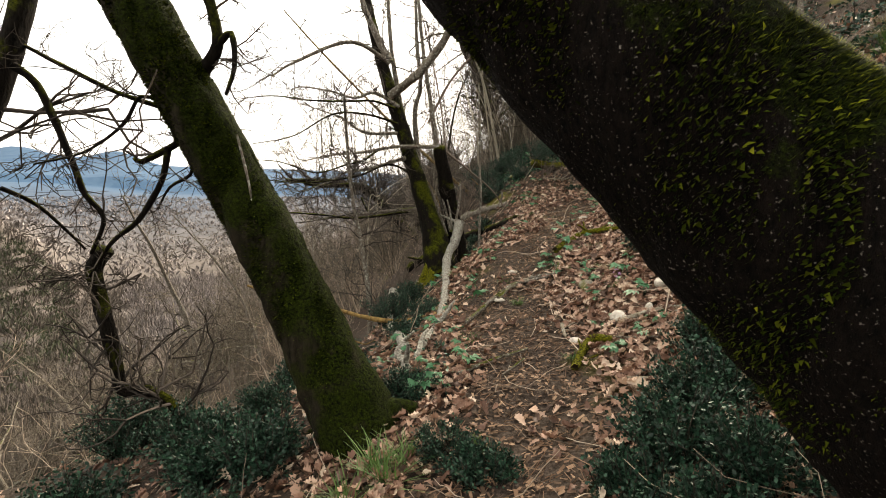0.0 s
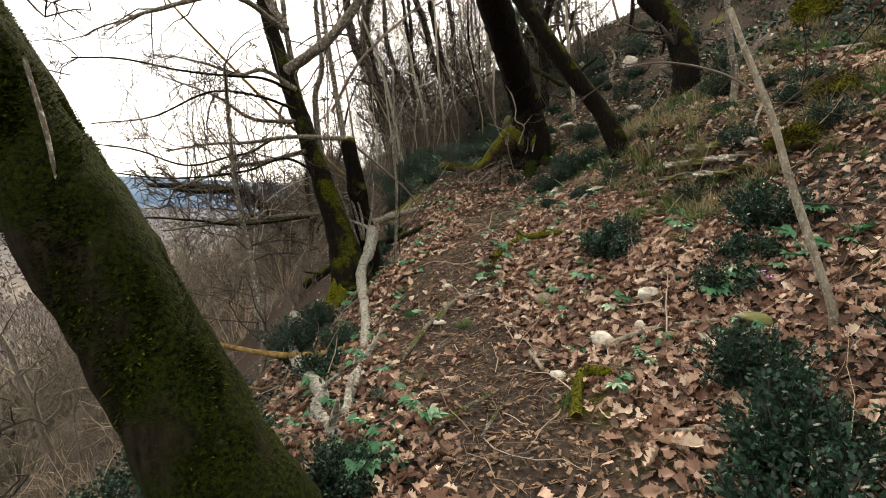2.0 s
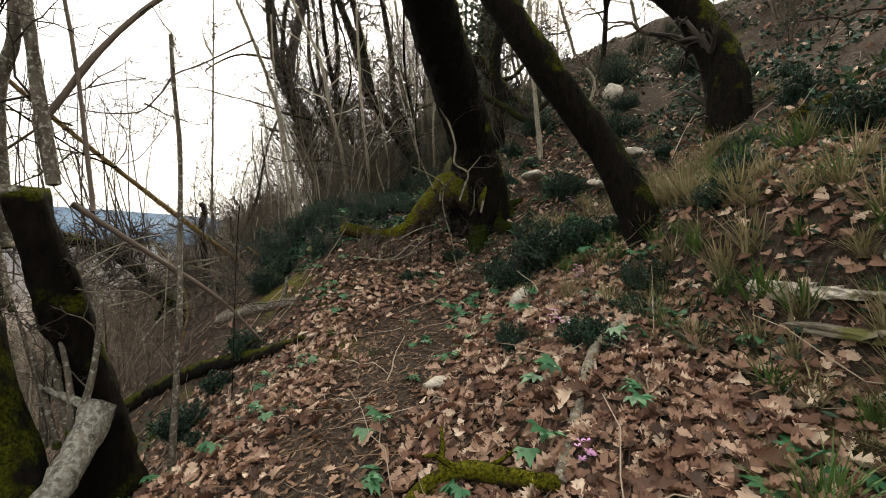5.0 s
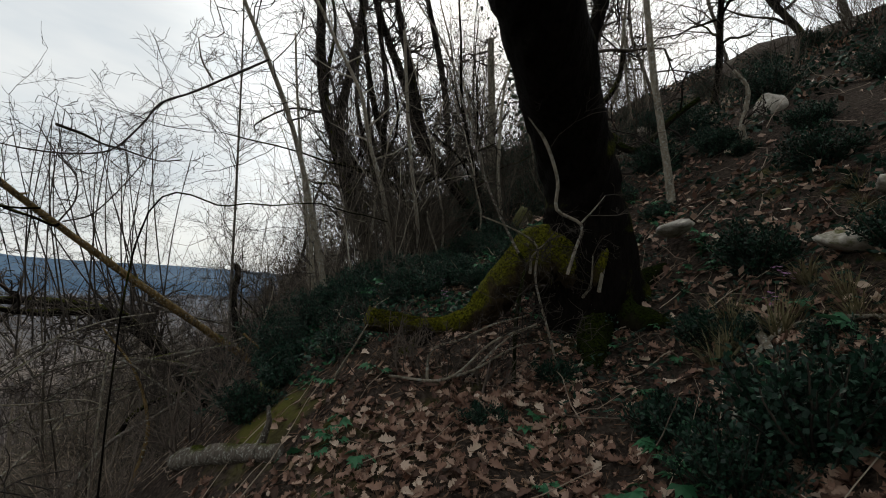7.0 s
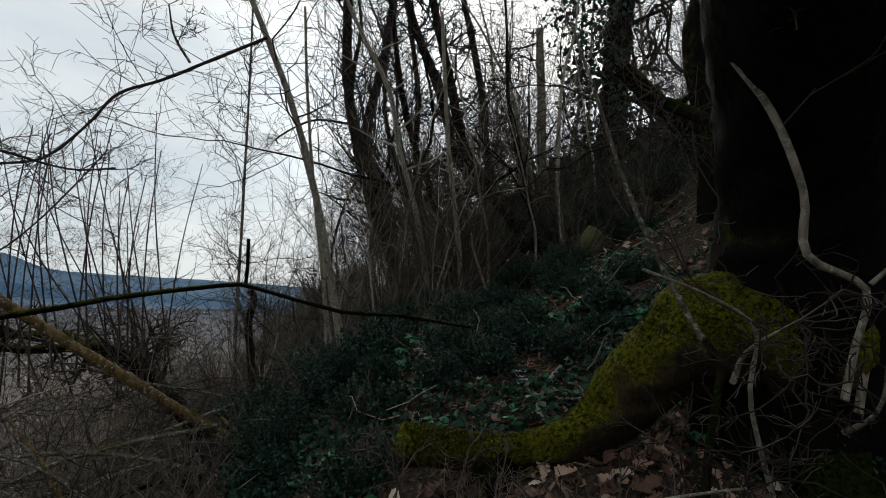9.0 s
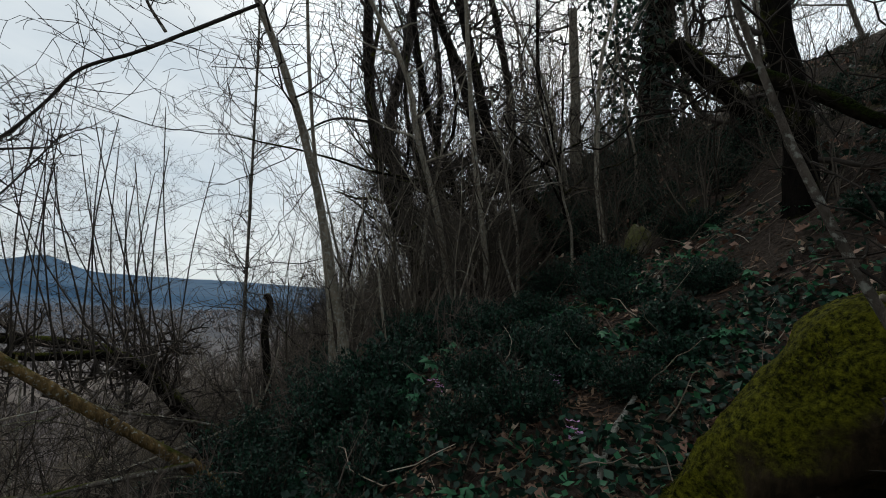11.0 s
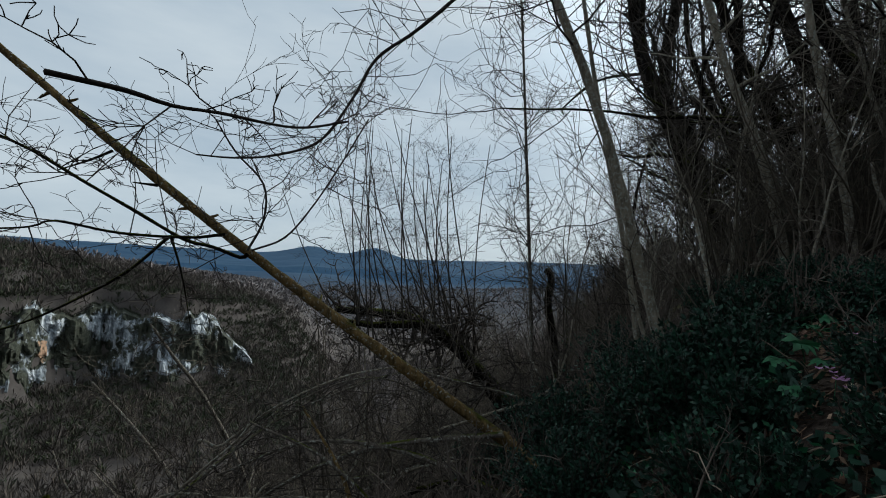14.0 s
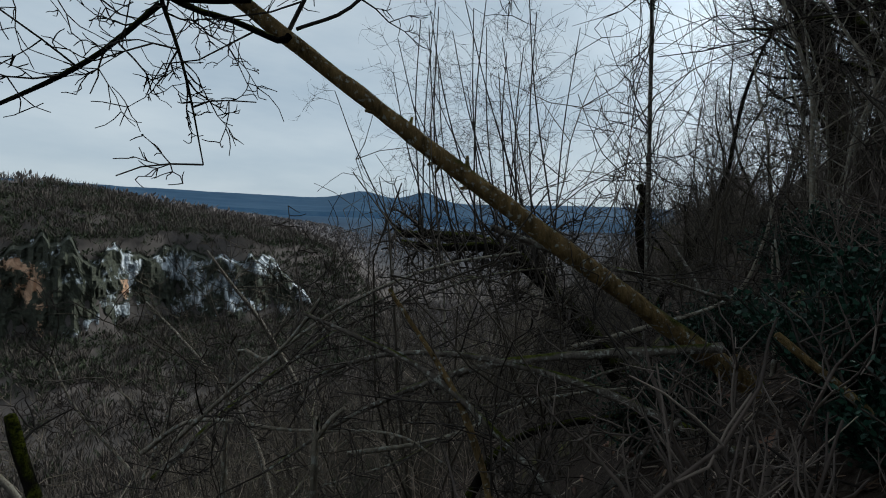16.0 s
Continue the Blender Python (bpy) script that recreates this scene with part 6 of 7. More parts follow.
def ledge():
    """Layered slabs that stick out of the bank."""
    rng = random.Random(8)
    t = thing("rock_ledge", (3.25, 5.25, ground_at(3.1, 5.25)), "layered limestone ledge in the mossy bank", "rock")
    for row, (z, y0, y1, x) in enumerate([(1.52, 4.7, 5.6, 3.16), (1.64, 4.8, 5.8, 3.22), (1.76, 4.9, 5.5, 3.32)]):
        y = y0
        while y < y1:
            w, d, h = rng.uniform(0.08, 0.26), rng.uniform(0.14, 0.24), rng.uniform(0.025, 0.07)
            bm = bmesh.new()
            bmesh.ops.create_cube(bm, size=1.0)
            bmesh.ops.subdivide_edges(bm, edges=bm.edges[:], cuts=3, use_grid_fill=True)
            for v in bm.verts:
                q = noise.noise_vector(v.co * 2.3 + Vector((row * 5 + y * 9, 0, 0))) * 0.16
                v.co = Vector(((v.co.x + q.x) * d, (v.co.y + q.y) * w, (v.co.z + q.z * 0.6) * h))
            me = bpy.data.meshes.new("slab")
            bm.to_mesh(me)
            bm.free()
            me.materials.append(M_STONE if rng.random() < 0.6 else M_STONE_MOSS)
            ob = new("slab", me)
            ob.parent = t
            face = min((q for q in np.arange(2.5, 4.2, 0.02) if ground_at(q, y + w / 2) > z), default=x)      # where the bank comes up to the slab
            ob.location = Vector((face + d * rng.uniform(0.05, 0.2), y + w / 2, z)) - t.location
            ob.rotation_euler = (rng.gauss(0, 0.06), rng.gauss(0.05, 0.06), rng.gauss(0, 0.15))
            y += w * rng.uniform(0.95, 1.9)


ledge()


def leaf_quads(rng, centres, ways, length, width):
    """Small pointed leaves, two triangles folded along the rib each."""
    n = len(centres)
    ways = ways / (np.linalg.norm(ways, axis=1)[:, None] + 1e-9)
    side = np.cross(ways, rng.normal(0, 1, (n, 3)))
    side /= np.linalg.norm(side, axis=1)[:, None] + 1e-9
    L, W = length * rng.uniform(0.7, 1.3, (n, 1)), width * rng.uniform(0.7, 1.3, (n, 1))
    v = np.stack([centres, centres + ways * L * 0.5 + side * W, centres + ways * L, centres + ways * L * 0.5 - side * W], 1).reshape(-1, 3)
    b = np.arange(n) * 4
    return v, np.stack([b, b + 1, b + 2, b + 3], -1)


def shrub(seed, radius, height, stems, leaves):
    """A low evergreen shrub: fine stems set with small dark leaves."""
    r = random.Random(seed)
    rng = np.random.default_rng(seed)
    t = new("shrub")
    st, cs, ws = Soup(), [], []
    for k in range(stems):
        a, q = r.uniform(0, 6.28), r.uniform(0.1, 1.0)
        w = Vector((math.cos(a) * q * radius, math.sin(a) * q * radius, height * (1.15 - 0.5 * q)))
        pts = wander(r, (math.cos(a) * 0.05, math.sin(a) * 0.05, -0.04), w, w.length * r.uniform(0.75, 1.1), 0.12, 0.02, 7)
        if k < 2:
            main = Soup()
            main.tube(pts, np.linspace(0.006, 0.002, len(pts)), 4)
            under(main.link("stem", M_TWIG_DARK), t)
        else:
            st.tube(pts, np.linspace(0.006, 0.002, len(pts)), 4)
        for i in range(2, len(pts)):
            for _ in range(leaves):
                p = pts[i].lerp(pts[i - 1], r.random())
                d = (pts[i] - pts[i - 1]).normalized()
                s = Vector((r.gauss(0, 1), r.gauss(0, 1), r.gauss(0.3, 1))).normalized()
                cs.append(tuple(p + s * r.uniform(0, 0.03)))
                ws.append(tuple(d * 0.6 + s))
    under(st.link("twig_spray", M_TWIG_DARK), t)["kind"] = "stuff"
    v, f = leaf_quads(rng, np.array(cs), np.array(ws), 0.023, 0.0075)
    under(raw_mesh("foliage", v, f, M_SHRUB, smooth=False), t)["kind"] = "stuff"
    return tagged(t, "low evergreen shrub with small dark green leaves", "shrub")


shrub_kinds = [shrub(500, 0.3, 0.32, 80, 13), shrub(501, 0.22, 0.22, 55, 12), shrub(502, 0.42, 0.5, 95, 13), shrub(503, 0.26, 0.3, 50, 10)]
SHRUBS = [(1.42, 2.3, 0, 0.75), (1.65, 2.45, 0, 0.8), (1.3, 2.5, 3, 0.8), (1.5, 2.75, 0, 0.9), (1.75, 3.0, 0, 0.9), (1.95, 3.35, 0, 0.85), (1.25, 2.6, 1, 0.8), (0.75, 2.85, 1, 0.8), (0.6, 3.0, 3, 0.6), (2.3, 2.9, 0, 0.9),
          (-0.9, 3.6, 0, 1.0), (-1.3, 3.2, 0, 1.1), (-0.55, 3.2, 1, 1.0), (-1.6, 4.1, 2, 0.9), (-0.6, 4.6, 0, 1.0), (-0.2, 4.5, 1, 1.0), (-1.1, 5.2, 2, 0.8), (0.0, 5.9, 2, 0.8), (-0.45, 5.6, 2, 0.8),
          (0.25, 5.0, 1, 0.9), (0.2, 6.2, 0, 0.8), (-0.1, 7.4, 2, 0.9), (2.3, 5.0, 1, 1.1), (2.45, 5.15, 3, 0.7), (2.75, 4.15, 0, 0.9), (2.5, 4.0, 1, 0.8), (2.3, 3.9, 3, 0.7),
          (2.75, 6.3, 1, 0.7), (2.6, 6.75, 0, 0.5), (3.05, 6.4, 1, 0.6), (3.3, 7.65, 0, 1.1), (3.1, 7.75, 0, 0.8), (3.55, 7.4, 1, 1.0), (1.15, 8.9, 0, 0.8),
          (1.35, 10.6, 2, 0.7), (1.6, 10.9, 2, 0.8), (1.2, 11.2, 2, 0.9), (1.9, 11.1, 0, 1.0), (1.55, 11.5, 2, 0.7), (2.1, 11.6, 0, 1.0), (2.5, 11.4, 0, 0.9), (2.9, 11.0, 0, 0.8), (2.4, 12.2, 2, 0.6), (3.0, 12.1, 0, 0.9),
          (3.5, 11.8, 0, 0.9), (3.4, 10.7, 1, 1.0), (3.7, 10.9, 0, 0.7), (3.2, 10.4, 1, 0.8), (4.4, 12.4, 2, 0.8), (5.0, 12.6, 2, 1.0), (4.7, 13.6, 2, 1.1), (5.4, 13.4, 2, 1.0), (3.9, 12.6, 0, 1.0),
          (4.7, 10.4, 0, 1.0), (5.2, 10.6, 2, 0.8), (4.3, 10.4, 1, 0.9), (5.8, 10.2, 2, 0.9), (6.2, 9.4, 2, 0.8), (0.6, 11.9, 2, 0.9), (0.8, 12.6, 2, 1.0), (1.3, 13.0, 2, 1.1), (2.0, 13.2, 2, 0.9), (3.0, 8.9, 1, 0.7),
          (2.55, 8.75, 1, 0.6), (0.8, 8.2, 0, 0.8), (1.0, 8.6, 1, 0.8), (4.0, 5.2, 1, 0.9), (4.1, 6.1, 0, 0.8), (3.5, 6.3, 1, 0.7), (3.6, 7.1, 1, 0.7), (1.0, 7.75, 1, 0.5)]
rng_s = random.Random(19)
SHRUBS += [(rng_s.uniform(1.3, 3.6), rng_s.uniform(10.8, 13.6), rng_s.choice((0, 2, 3)), rng_s.uniform(0.5, 0.9)) for k in range(18)]
SHRUBS += [(rng_s.uniform(3.0, 5.6), rng_s.uniform(3.6, 8.0), rng_s.choice((1, 3)), rng_s.uniform(0.5, 0.9)) for k in range(22)]
SHRUBS += [(rng_s.uniform(3.5, 8.0), rng_s.uniform(11.5, 18.0), rng_s.choice((0, 2)), rng_s.uniform(0.6, 1.0)) for k in range(24)]
SHRUBS += [(2.45, 10.25, 0, 0.7), (2.7, 10.45, 1, 0.9), (2.9, 10.2, 0, 0.6), (2.3, 10.6, 0, 0.7), (2.6, 10.8, 0, 0.8), (2.2, 10.2, 3, 0.7)]
SHRUBS += [(rng_s.uniform(-1.6, 0.4), rng_s.uniform(2.6, 6.2), rng_s.choice((0, 1)), rng_s.uniform(0.6, 1.0)) for k in range(12)]
SHRUBS += [(rng_s.uniform(2.4, 6.0), rng_s.uniform(12.3, 17.5), 2, rng_s.uniform(0.9, 1.4)) for k in range(26)]
SHRUBS += [(rng_s.uniform(0.9, 2.0), rng_s.uniform(9.75, 11.0), rng_s.choice((0, 1, 3)), rng_s.uniform(0.6, 0.95)) for k in range(12)]
SHRUBS += [(rng_s.uniform(2.9, 5.6), rng_s.uniform(7.9, 10.2), rng_s.choice((0, 1)), rng_s.uniform(0.6, 1.0)) for k in range(16)]
plant_copies(shrub_kinds, [(x, y, (i * 77) % 360, s, k) for i, (x, y, k, s) in enumerate(SHRUBS)], "evergreen shrubs")


def tuft(seed, count, length, droop, material, label):
    """A tuft of bowed blades."""
    rng = np.random.default_rng(seed)
    v, f = [], []
    for k in range(count):
        a, l = rng.uniform(0, 6.28), length * rng.uniform(0.5, 1.2)
        d = np.array((math.cos(a), math.sin(a)))
        s = np.array((-d[1], d[0]))
        out = rng.uniform(0.2, 1.0)
        base = rng.normal(0, 0.02, 2)
        n0 = len(v)
        for i in range(5):
            q = i / 4
            w = 0.0048 * (1 - q) + 0.0005
            r = out * l * q
            z = l * (q * (1 - 0.35 * out) - droop * q * q)
            c = base + d * r
            v += [(c[0] + s[0] * w, c[1] + s[1] * w, z), (c[0] - s[0] * w, c[1] - s[1] * w, z)]
        f += [(n0 + 2 * i, n0 + 2 * i + 1, n0 + 2 * i + 3, n0 + 2 * i + 2) for i in range(4)]
    return tagged(raw_mesh("grass_tuft", v, f, material), label, "grass")


straw_kinds = [tuft(600 + k, 90, 0.32, d - 0.25, M_STRAW, "dry straw-coloured grass tuft hanging on the bank") for k, d in enumerate((0.4, 0.6))]
green_kinds = [tuft(610 + k, 70, l * 1.3, 0.2, M_GRASS, "green grass tuft among dead leaves") for k, l in enumerate((0.2, 0.14))]
rng_g = random.Random(77)
places = [(rng_g.uniform(2.95, 3.6), rng_g.uniform(5.2, 6.9), rng_g.uniform(0, 360), rng_g.uniform(0.45, 0.8), k) for k in range(22)]
places += [(rng_g.uniform(3.2, 4.4), rng_g.uniform(4.2, 5.4), rng_g.uniform(0, 360), rng_g.uniform(0.5, 0.9), k) for k in range(12)]
places += [(rng_g.uniform(3.5, 4.2), rng_g.uniform(6.9, 8.3), rng_g.uniform(0, 360), rng_g.uniform(0.7, 1.0), k) for k in range(14)]
places += [(rng_g.uniform(3.0, 5.2), rng_g.uniform(3.6, 8.6), rng_g.uniform(0, 360), rng_g.uniform(0.5, 1.0), k) for k in range(60)]
places += [(float(spine(y)[0]) + rng_g.gauss(2.05, 0.12), y, rng_g.uniform(0, 360), rng_g.uniform(0.7, 1.1), k) for k, y in enumerate(np.linspace(4.6, 6.9, 34))]
plant_copies(straw_kinds, places, "dry grass tufts")
places = [(rng_g.uniform(3.0, 5.0), rng_g.uniform(3.6, 7.4), rng_g.uniform(0, 360), rng_g.uniform(0.6, 1.1), k) for k in range(70)]
places += [(float(spine(y)[0]) + rng_g.gauss(2.0, 0.2), y, rng_g.uniform(0, 360), rng_g.uniform(0.7, 1.2), k) for k, y in enumerate(np.linspace(4.5, 7.0, 30))]
places += [(0.35, 2.85, 0, 1.0, 0), (0.28, 2.95, 40, 0.9, 0), (0.42, 2.98, 80, 0.8, 0), (0.2, 2.75, 10, 0.9, 0), (1.35, 3.75, 0, 0.6, 1), (0.75, 4.3, 0, 0.7, 1), (2.6, 5.2, 0, 0.9, 0), (2.75, 5.3, 0, 0.9, 0), (2.5, 4.5, 0, 0.8, 1)]
places += [(rng_g.uniform(0.4, 3.2), rng_g.uniform(3, 9), rng_g.uniform(0, 360), rng_g.uniform(0.4, 0.8), 1) for k in range(26)]
places += [(rng_g.uniform(3.2, 4.6), rng_g.uniform(4.3, 7.0), rng_g.uniform(0, 360), rng_g.uniform(0.6, 1.0), k) for k in range(14)]
plant_copies(green_kinds, places, "green grass tufts")


def herb(seed, leaves, size):
    """A small plant with palmate leaves on short stalks."""
    rng = random.Random(seed)
    t = new("herb")
    for k in range(leaves):
        st = Soup()
        v, f = [], []
        a, r = rng.uniform(0, 6.28), rng.uniform(0.01, 0.09)
        top = Vector((math.cos(a) * r, math.sin(a) * r, rng.uniform(0.03, 0.09)))
        st.tube([Vector((0, 0, -0.02)), top * 0.6, top], [0.0018, 0.0015, 0.001], 3)
        tilt = Vector((rng.gauss(0, 0.3), rng.gauss(0, 0.3), 1)).normalized()
        e1 = tilt.orthogonal().normalized()
        e2 = tilt.cross(e1)
        for q in range(5):
            b = a + (q - 2) * 0.62
            d = e1 * math.cos(b) + e2 * math.sin(b)
            s = tilt.cross(d)
            l = size * (1 - 0.12 * abs(q - 2)) * rng.uniform(0.85, 1.1)
            n0 = st.count + len(v)
            v += [tuple(top), tuple(top + d * l * 0.55 + s * l * 0.2 + tilt * 0.004), tuple(top + d * l - tilt * l * 0.12), tuple(top + d * l * 0.55 - s * l * 0.2 + tilt * 0.004)]
            f.append((n0, n0 + 1, n0 + 2, n0 + 3))
        st.v.append(np.array(v))
        st.f.append(np.array(f))
        under(st.link("leaf", M_HERB), t)
    return tagged(t, "small green plant with five-fingered leaves", "plant")


herb_kinds = [herb(700, 5, 0.065), herb(701, 6, 0.055), herb(702, 4, 0.075)]
places = []
for k in range(300):
    y = rng_g.uniform(3.6, 12.2)
    xc, _ = spine(y)
    u = rng_g.choice([rng_g.uniform(0.35, 1.9), rng_g.uniform(0.35, 1.9), rng_g.uniform(-0.9, -0.2)])
    places.append((float(xc) + u, y, rng_g.uniform(0, 360), rng_g.uniform(0.6, 1.25), k))
plant_copies(herb_kinds, places, "small green plants")


def flower(seed):
    rng = random.Random(seed)
    t = new("flower")
    st = Soup()
    st.tube([Vector((0, 0, -0.02)), Vector((0.006, 0, 0.06)), Vector((0.012, 0.004, 0.12))], [0.0016, 0.0014, 0.001], 4)
    under(st.link("stalk", M_HERB), t)
    for q in range(9):
        v, c = [], Vector((0.012 + rng.gauss(0, 0.014), rng.gauss(0, 0.014), 0.115 + rng.gauss(0, 0.016)))
        f = []
        for p in range(4):
            a = p * math.pi / 2 + rng.random()
            d, s = Vector((math.cos(a), math.sin(a), 0.35)), Vector((-math.sin(a), math.cos(a), 0))
            n0 = len(v)
            v += [tuple(c), tuple(c + d * 0.011 + s * 0.006), tuple(c + d * 0.019), tuple(c + d * 0.011 - s * 0.006)]
            f.append((n0, n0 + 1, n0 + 2, n0 + 3))
        under(raw_mesh("blossom", v, f, M_PINK, smooth=False), t)
    return tagged(t, "small lilac-pink flower cluster on a stalk", "flower")


flower_kinds = [flower(800), flower(801)]
plant_copies(flower_kinds, [(2.75, 6.62, 0, 1.0, 0), (2.7, 6.4, 0, 1.0, 1), (3.1, 6.95, 0, 1.0, 0), (3.93, 8.36, 0, 1.1, 1), (3.8, 8.3, 0, 0.9, 0), (2.35, 5.75, 0, 0.9, 0), (2.3, 4.75, 0, 0.8, 1), (1.9, 4.7, 30, 0.9, 0),
                            (2.55, 9.95, 0, 0.9, 0), (2.11, 10.47, 0, 0.9, 1), (2.6, 10.3, 0, 0.8, 0), (2.3, 10.9, 0, 0.8, 1), (3.3, 5.05, 0, 0.9, 0), (2.35, 3.75, 0, 0.9, 1), (3.45, 7.2, 0, 0.9, 1)], "pink flowers")

# ivy on the slope tree
rng_i = np.random.default_rng(9)
ivy_c, ivy_w = [], []
for k in range(2600):
    q = rng_i.uniform(0, 1)
    a = rng_i.uniform(0, 6.28)
    r = 0.3 + abs(rng_i.normal(0, 0.22)) * (0.4 + q)
    ivy_c.append((5.6 - 0.15 * q + math.cos(a) * r - 0.7 * q * rng_i.uniform(0, 1.2), 15.0 + math.sin(a) * r, 4.3 + 5.0 * q))
    ivy_w.append((rng_i.normal(0, 1), rng_i.normal(0, 1), -1.0))
v, f = leaf_quads(rng_i, np.array(ivy_c), np.array(ivy_w), 0.1, 0.04)
under(raw_mesh("ivy", v, f, M_SHRUB, smooth=False), ivy_tree, "dark hanging ivy leaves")


# low green cover on the bank and beyond the great tree
def ground_cover(name, count, seed, pick, material, label, length, width):
    rng = np.random.default_rng(seed)
    x, y = pick(rng, count)
    keep = smooth_noise(x, y, 0.45, 71) + 0.6 * smooth_noise(x, y, 0.17, 72) > -0.15
    x, y = x[keep], y[keep]
    n = len(x)
    c = np.stack([x, y, ground_z(x, y) + rng.uniform(0.005, 0.07, n)], -1)
    w = np.stack([rng.normal(0, 1, n), rng.normal(0, 1, n), rng.normal(0.2, 0.5, n)], -1)
    v, f = leaf_quads(rng, c, w, length, width)
    return tagged(raw_mesh(name, v, f, material, smooth=False), label, "plants", kind="stuff")


ground_cover("ground_cover", 9000, 91, lambda rng, n: (rng.uniform(1.5, 5.5, n), rng.uniform(9.7, 15, n)), M_SHRUB, "low dark green leaves covering the slope", 0.04, 0.012)
ground_cover("ground_cover", 15000, 92, lambda rng, n: (rng.uniform(2.9, 6.0, n), rng.uniform(3.6, 9.5, n)), M_SHRUB, "low green leaves and grass on the bank", 0.045, 0.008)
ground_cover("ground_cover", 6500, 95, lambda rng, n: (rng.uniform(1.4, 3.8, n), rng.uniform(9.65, 11.8, n)), M_SHRUB, "dark low leaves beyond the great tree", 0.045, 0.014)
ground_cover("ground_cover", 22000, 96, lambda rng, n: (rng.uniform(4.6, 10.0, n), rng.uniform(4.0, 16.0, n)), M_SHRUB, "dark low leaves on the upper slope", 0.07, 0.02)
ground_cover("ground_cover", 9000, 97, lambda rng, n: (rng.uniform(3.8, 10.0, n), rng.uniform(3.5, 16.0, n)), M_LEAF_DRY, "scattered dead leaves on the upper slope", 0.07, 0.02)
ground_cover("ground_cover", 4000, 93, lambda rng, n: (rng.uniform(1.5, 4.0, n), rng.uniform(9.6, 12.5, n)), M_HERB, "small bright green leaves on the slope", 0.035, 0.012)
ground_cover("ground_cover", 6000, 94, lambda rng, n: (rng.uniform(-2.2, 0.6, n), rng.uniform(2.5, 9.0, n)), M_SHRUB, "low dark green leaves below the path", 0.04, 0.01)


# ---- dead leaves ----
def leaf_shape(rng):
    """A lobed, curled oak leaf, one unit long, as a strip on either side of its rib."""
    wid = [0.02, 0.13, 0.08, 0.22, 0.13, 0.3, 0.19, 0.3, 0.16, 0.17, 0.03]
    n = len(wid)
    curl, bow, twist = rng.uniform(-0.6, 1.5), rng.uniform(-0.9, 1.3), rng.uniform(-1.5, 1.5)
    v = []
    for i, w in enumerate(wid):
        q = i / (n - 1)
        for s in (-1, 0, 1):
            ww = w * s * rng.uniform(0.8, 1.2)
            v.append((q - 0.5 + 0.1 * abs(s) * (1 if w > 0.15 else 0), ww, curl * abs(ww) + bow * (q - 0.5) ** 2 + twist * ww * (q - 0.5) + rng.uniform(-0.03, 0.03)))
    f = []
    for i in range(n - 1):
        a = 3 * i
        f += [(a, a + 3, a + 4, a + 1), (a + 1, a + 4, a + 5, a + 2)]
    return np.array(v), np.array(f)


rng_l = random.Random(41)
LEAVES = [leaf_shape(rng_l) for _ in range(16)]


def scatter_leaves(count, pick, seed, size):
    rng = np.random.default_rng(seed)
    x, y = pick(rng, count)
    e = 0.05
    z = ground_z(x, y)
    gx, gy = (ground_z(x + e, y) - z) / e, (ground_z(x, y + e) - z) / e
    turn = rng.uniform(0, 2 * math.pi, count)
    s = size * rng.uniform(0.55, 1.25, count)
    tx, ty = rng.normal(0, 0.42, count), rng.normal(0, 0.42, count)
    up = np.stack([-gx + tx, -gy + ty, np.ones(count)], -1)
    up /= np.linalg.norm(up, axis=1)[:, None]
    fw = np.stack([np.cos(turn), np.sin(turn), np.zeros(count)], -1)
    fw -= up * np.sum(fw * up, 1)[:, None]
    fw /= np.linalg.norm(fw, axis=1)[:, None]
    sd = np.cross(up, fw)
    at = np.stack([x, y, z + rng.uniform(0.006, 0.03, count)], -1)
    return at, fw, sd, up, s


def leaf_field(count, pick, seed, size, parent):
    at, fw, sd, up, s = scatter_leaves(count, pick, seed, size)
    vv, ff, off = [], [], 0
    for k, (v, f) in enumerate(LEAVES):
        idx = np.arange(k, count, len(LEAVES))
        m = s[idx][:, None, None] * v[None]
        w = at[idx][:, None] + m[..., 0:1] * fw[idx][:, None] + m[..., 1:2] * sd[idx][:, None] + m[..., 2:3] * up[idx][:, None]
        vv.append(w.reshape(-1, 3))
        ff.append((f[None] + (np.arange(len(idx)) * len(v))[:, None, None] + off).reshape(-1, 4))
        off += len(idx) * len(v)
    ob = under(raw_mesh("oak_leaves", np.concatenate(vv), np.concatenate(ff), M_LEAF_DRY), parent)
    ob["kind"] = "stuff"


def trodden(x, y):
    """How bare the path is trodden, 0 to 1."""
    xc, _ = spine(y)
    u = x - xc - 0.08 - 0.25 * np.clip((y - 6) / 1.5, 0, 1) - 0.07 * np.sin(y * 2.1)
    return np.exp(-(u / 0.45) ** 4) * (0.93 + 0.1 * smooth_noise(x, y, 0.4, 31)) * np.clip((9.0 - y) / 1.0, 0.35, 1)


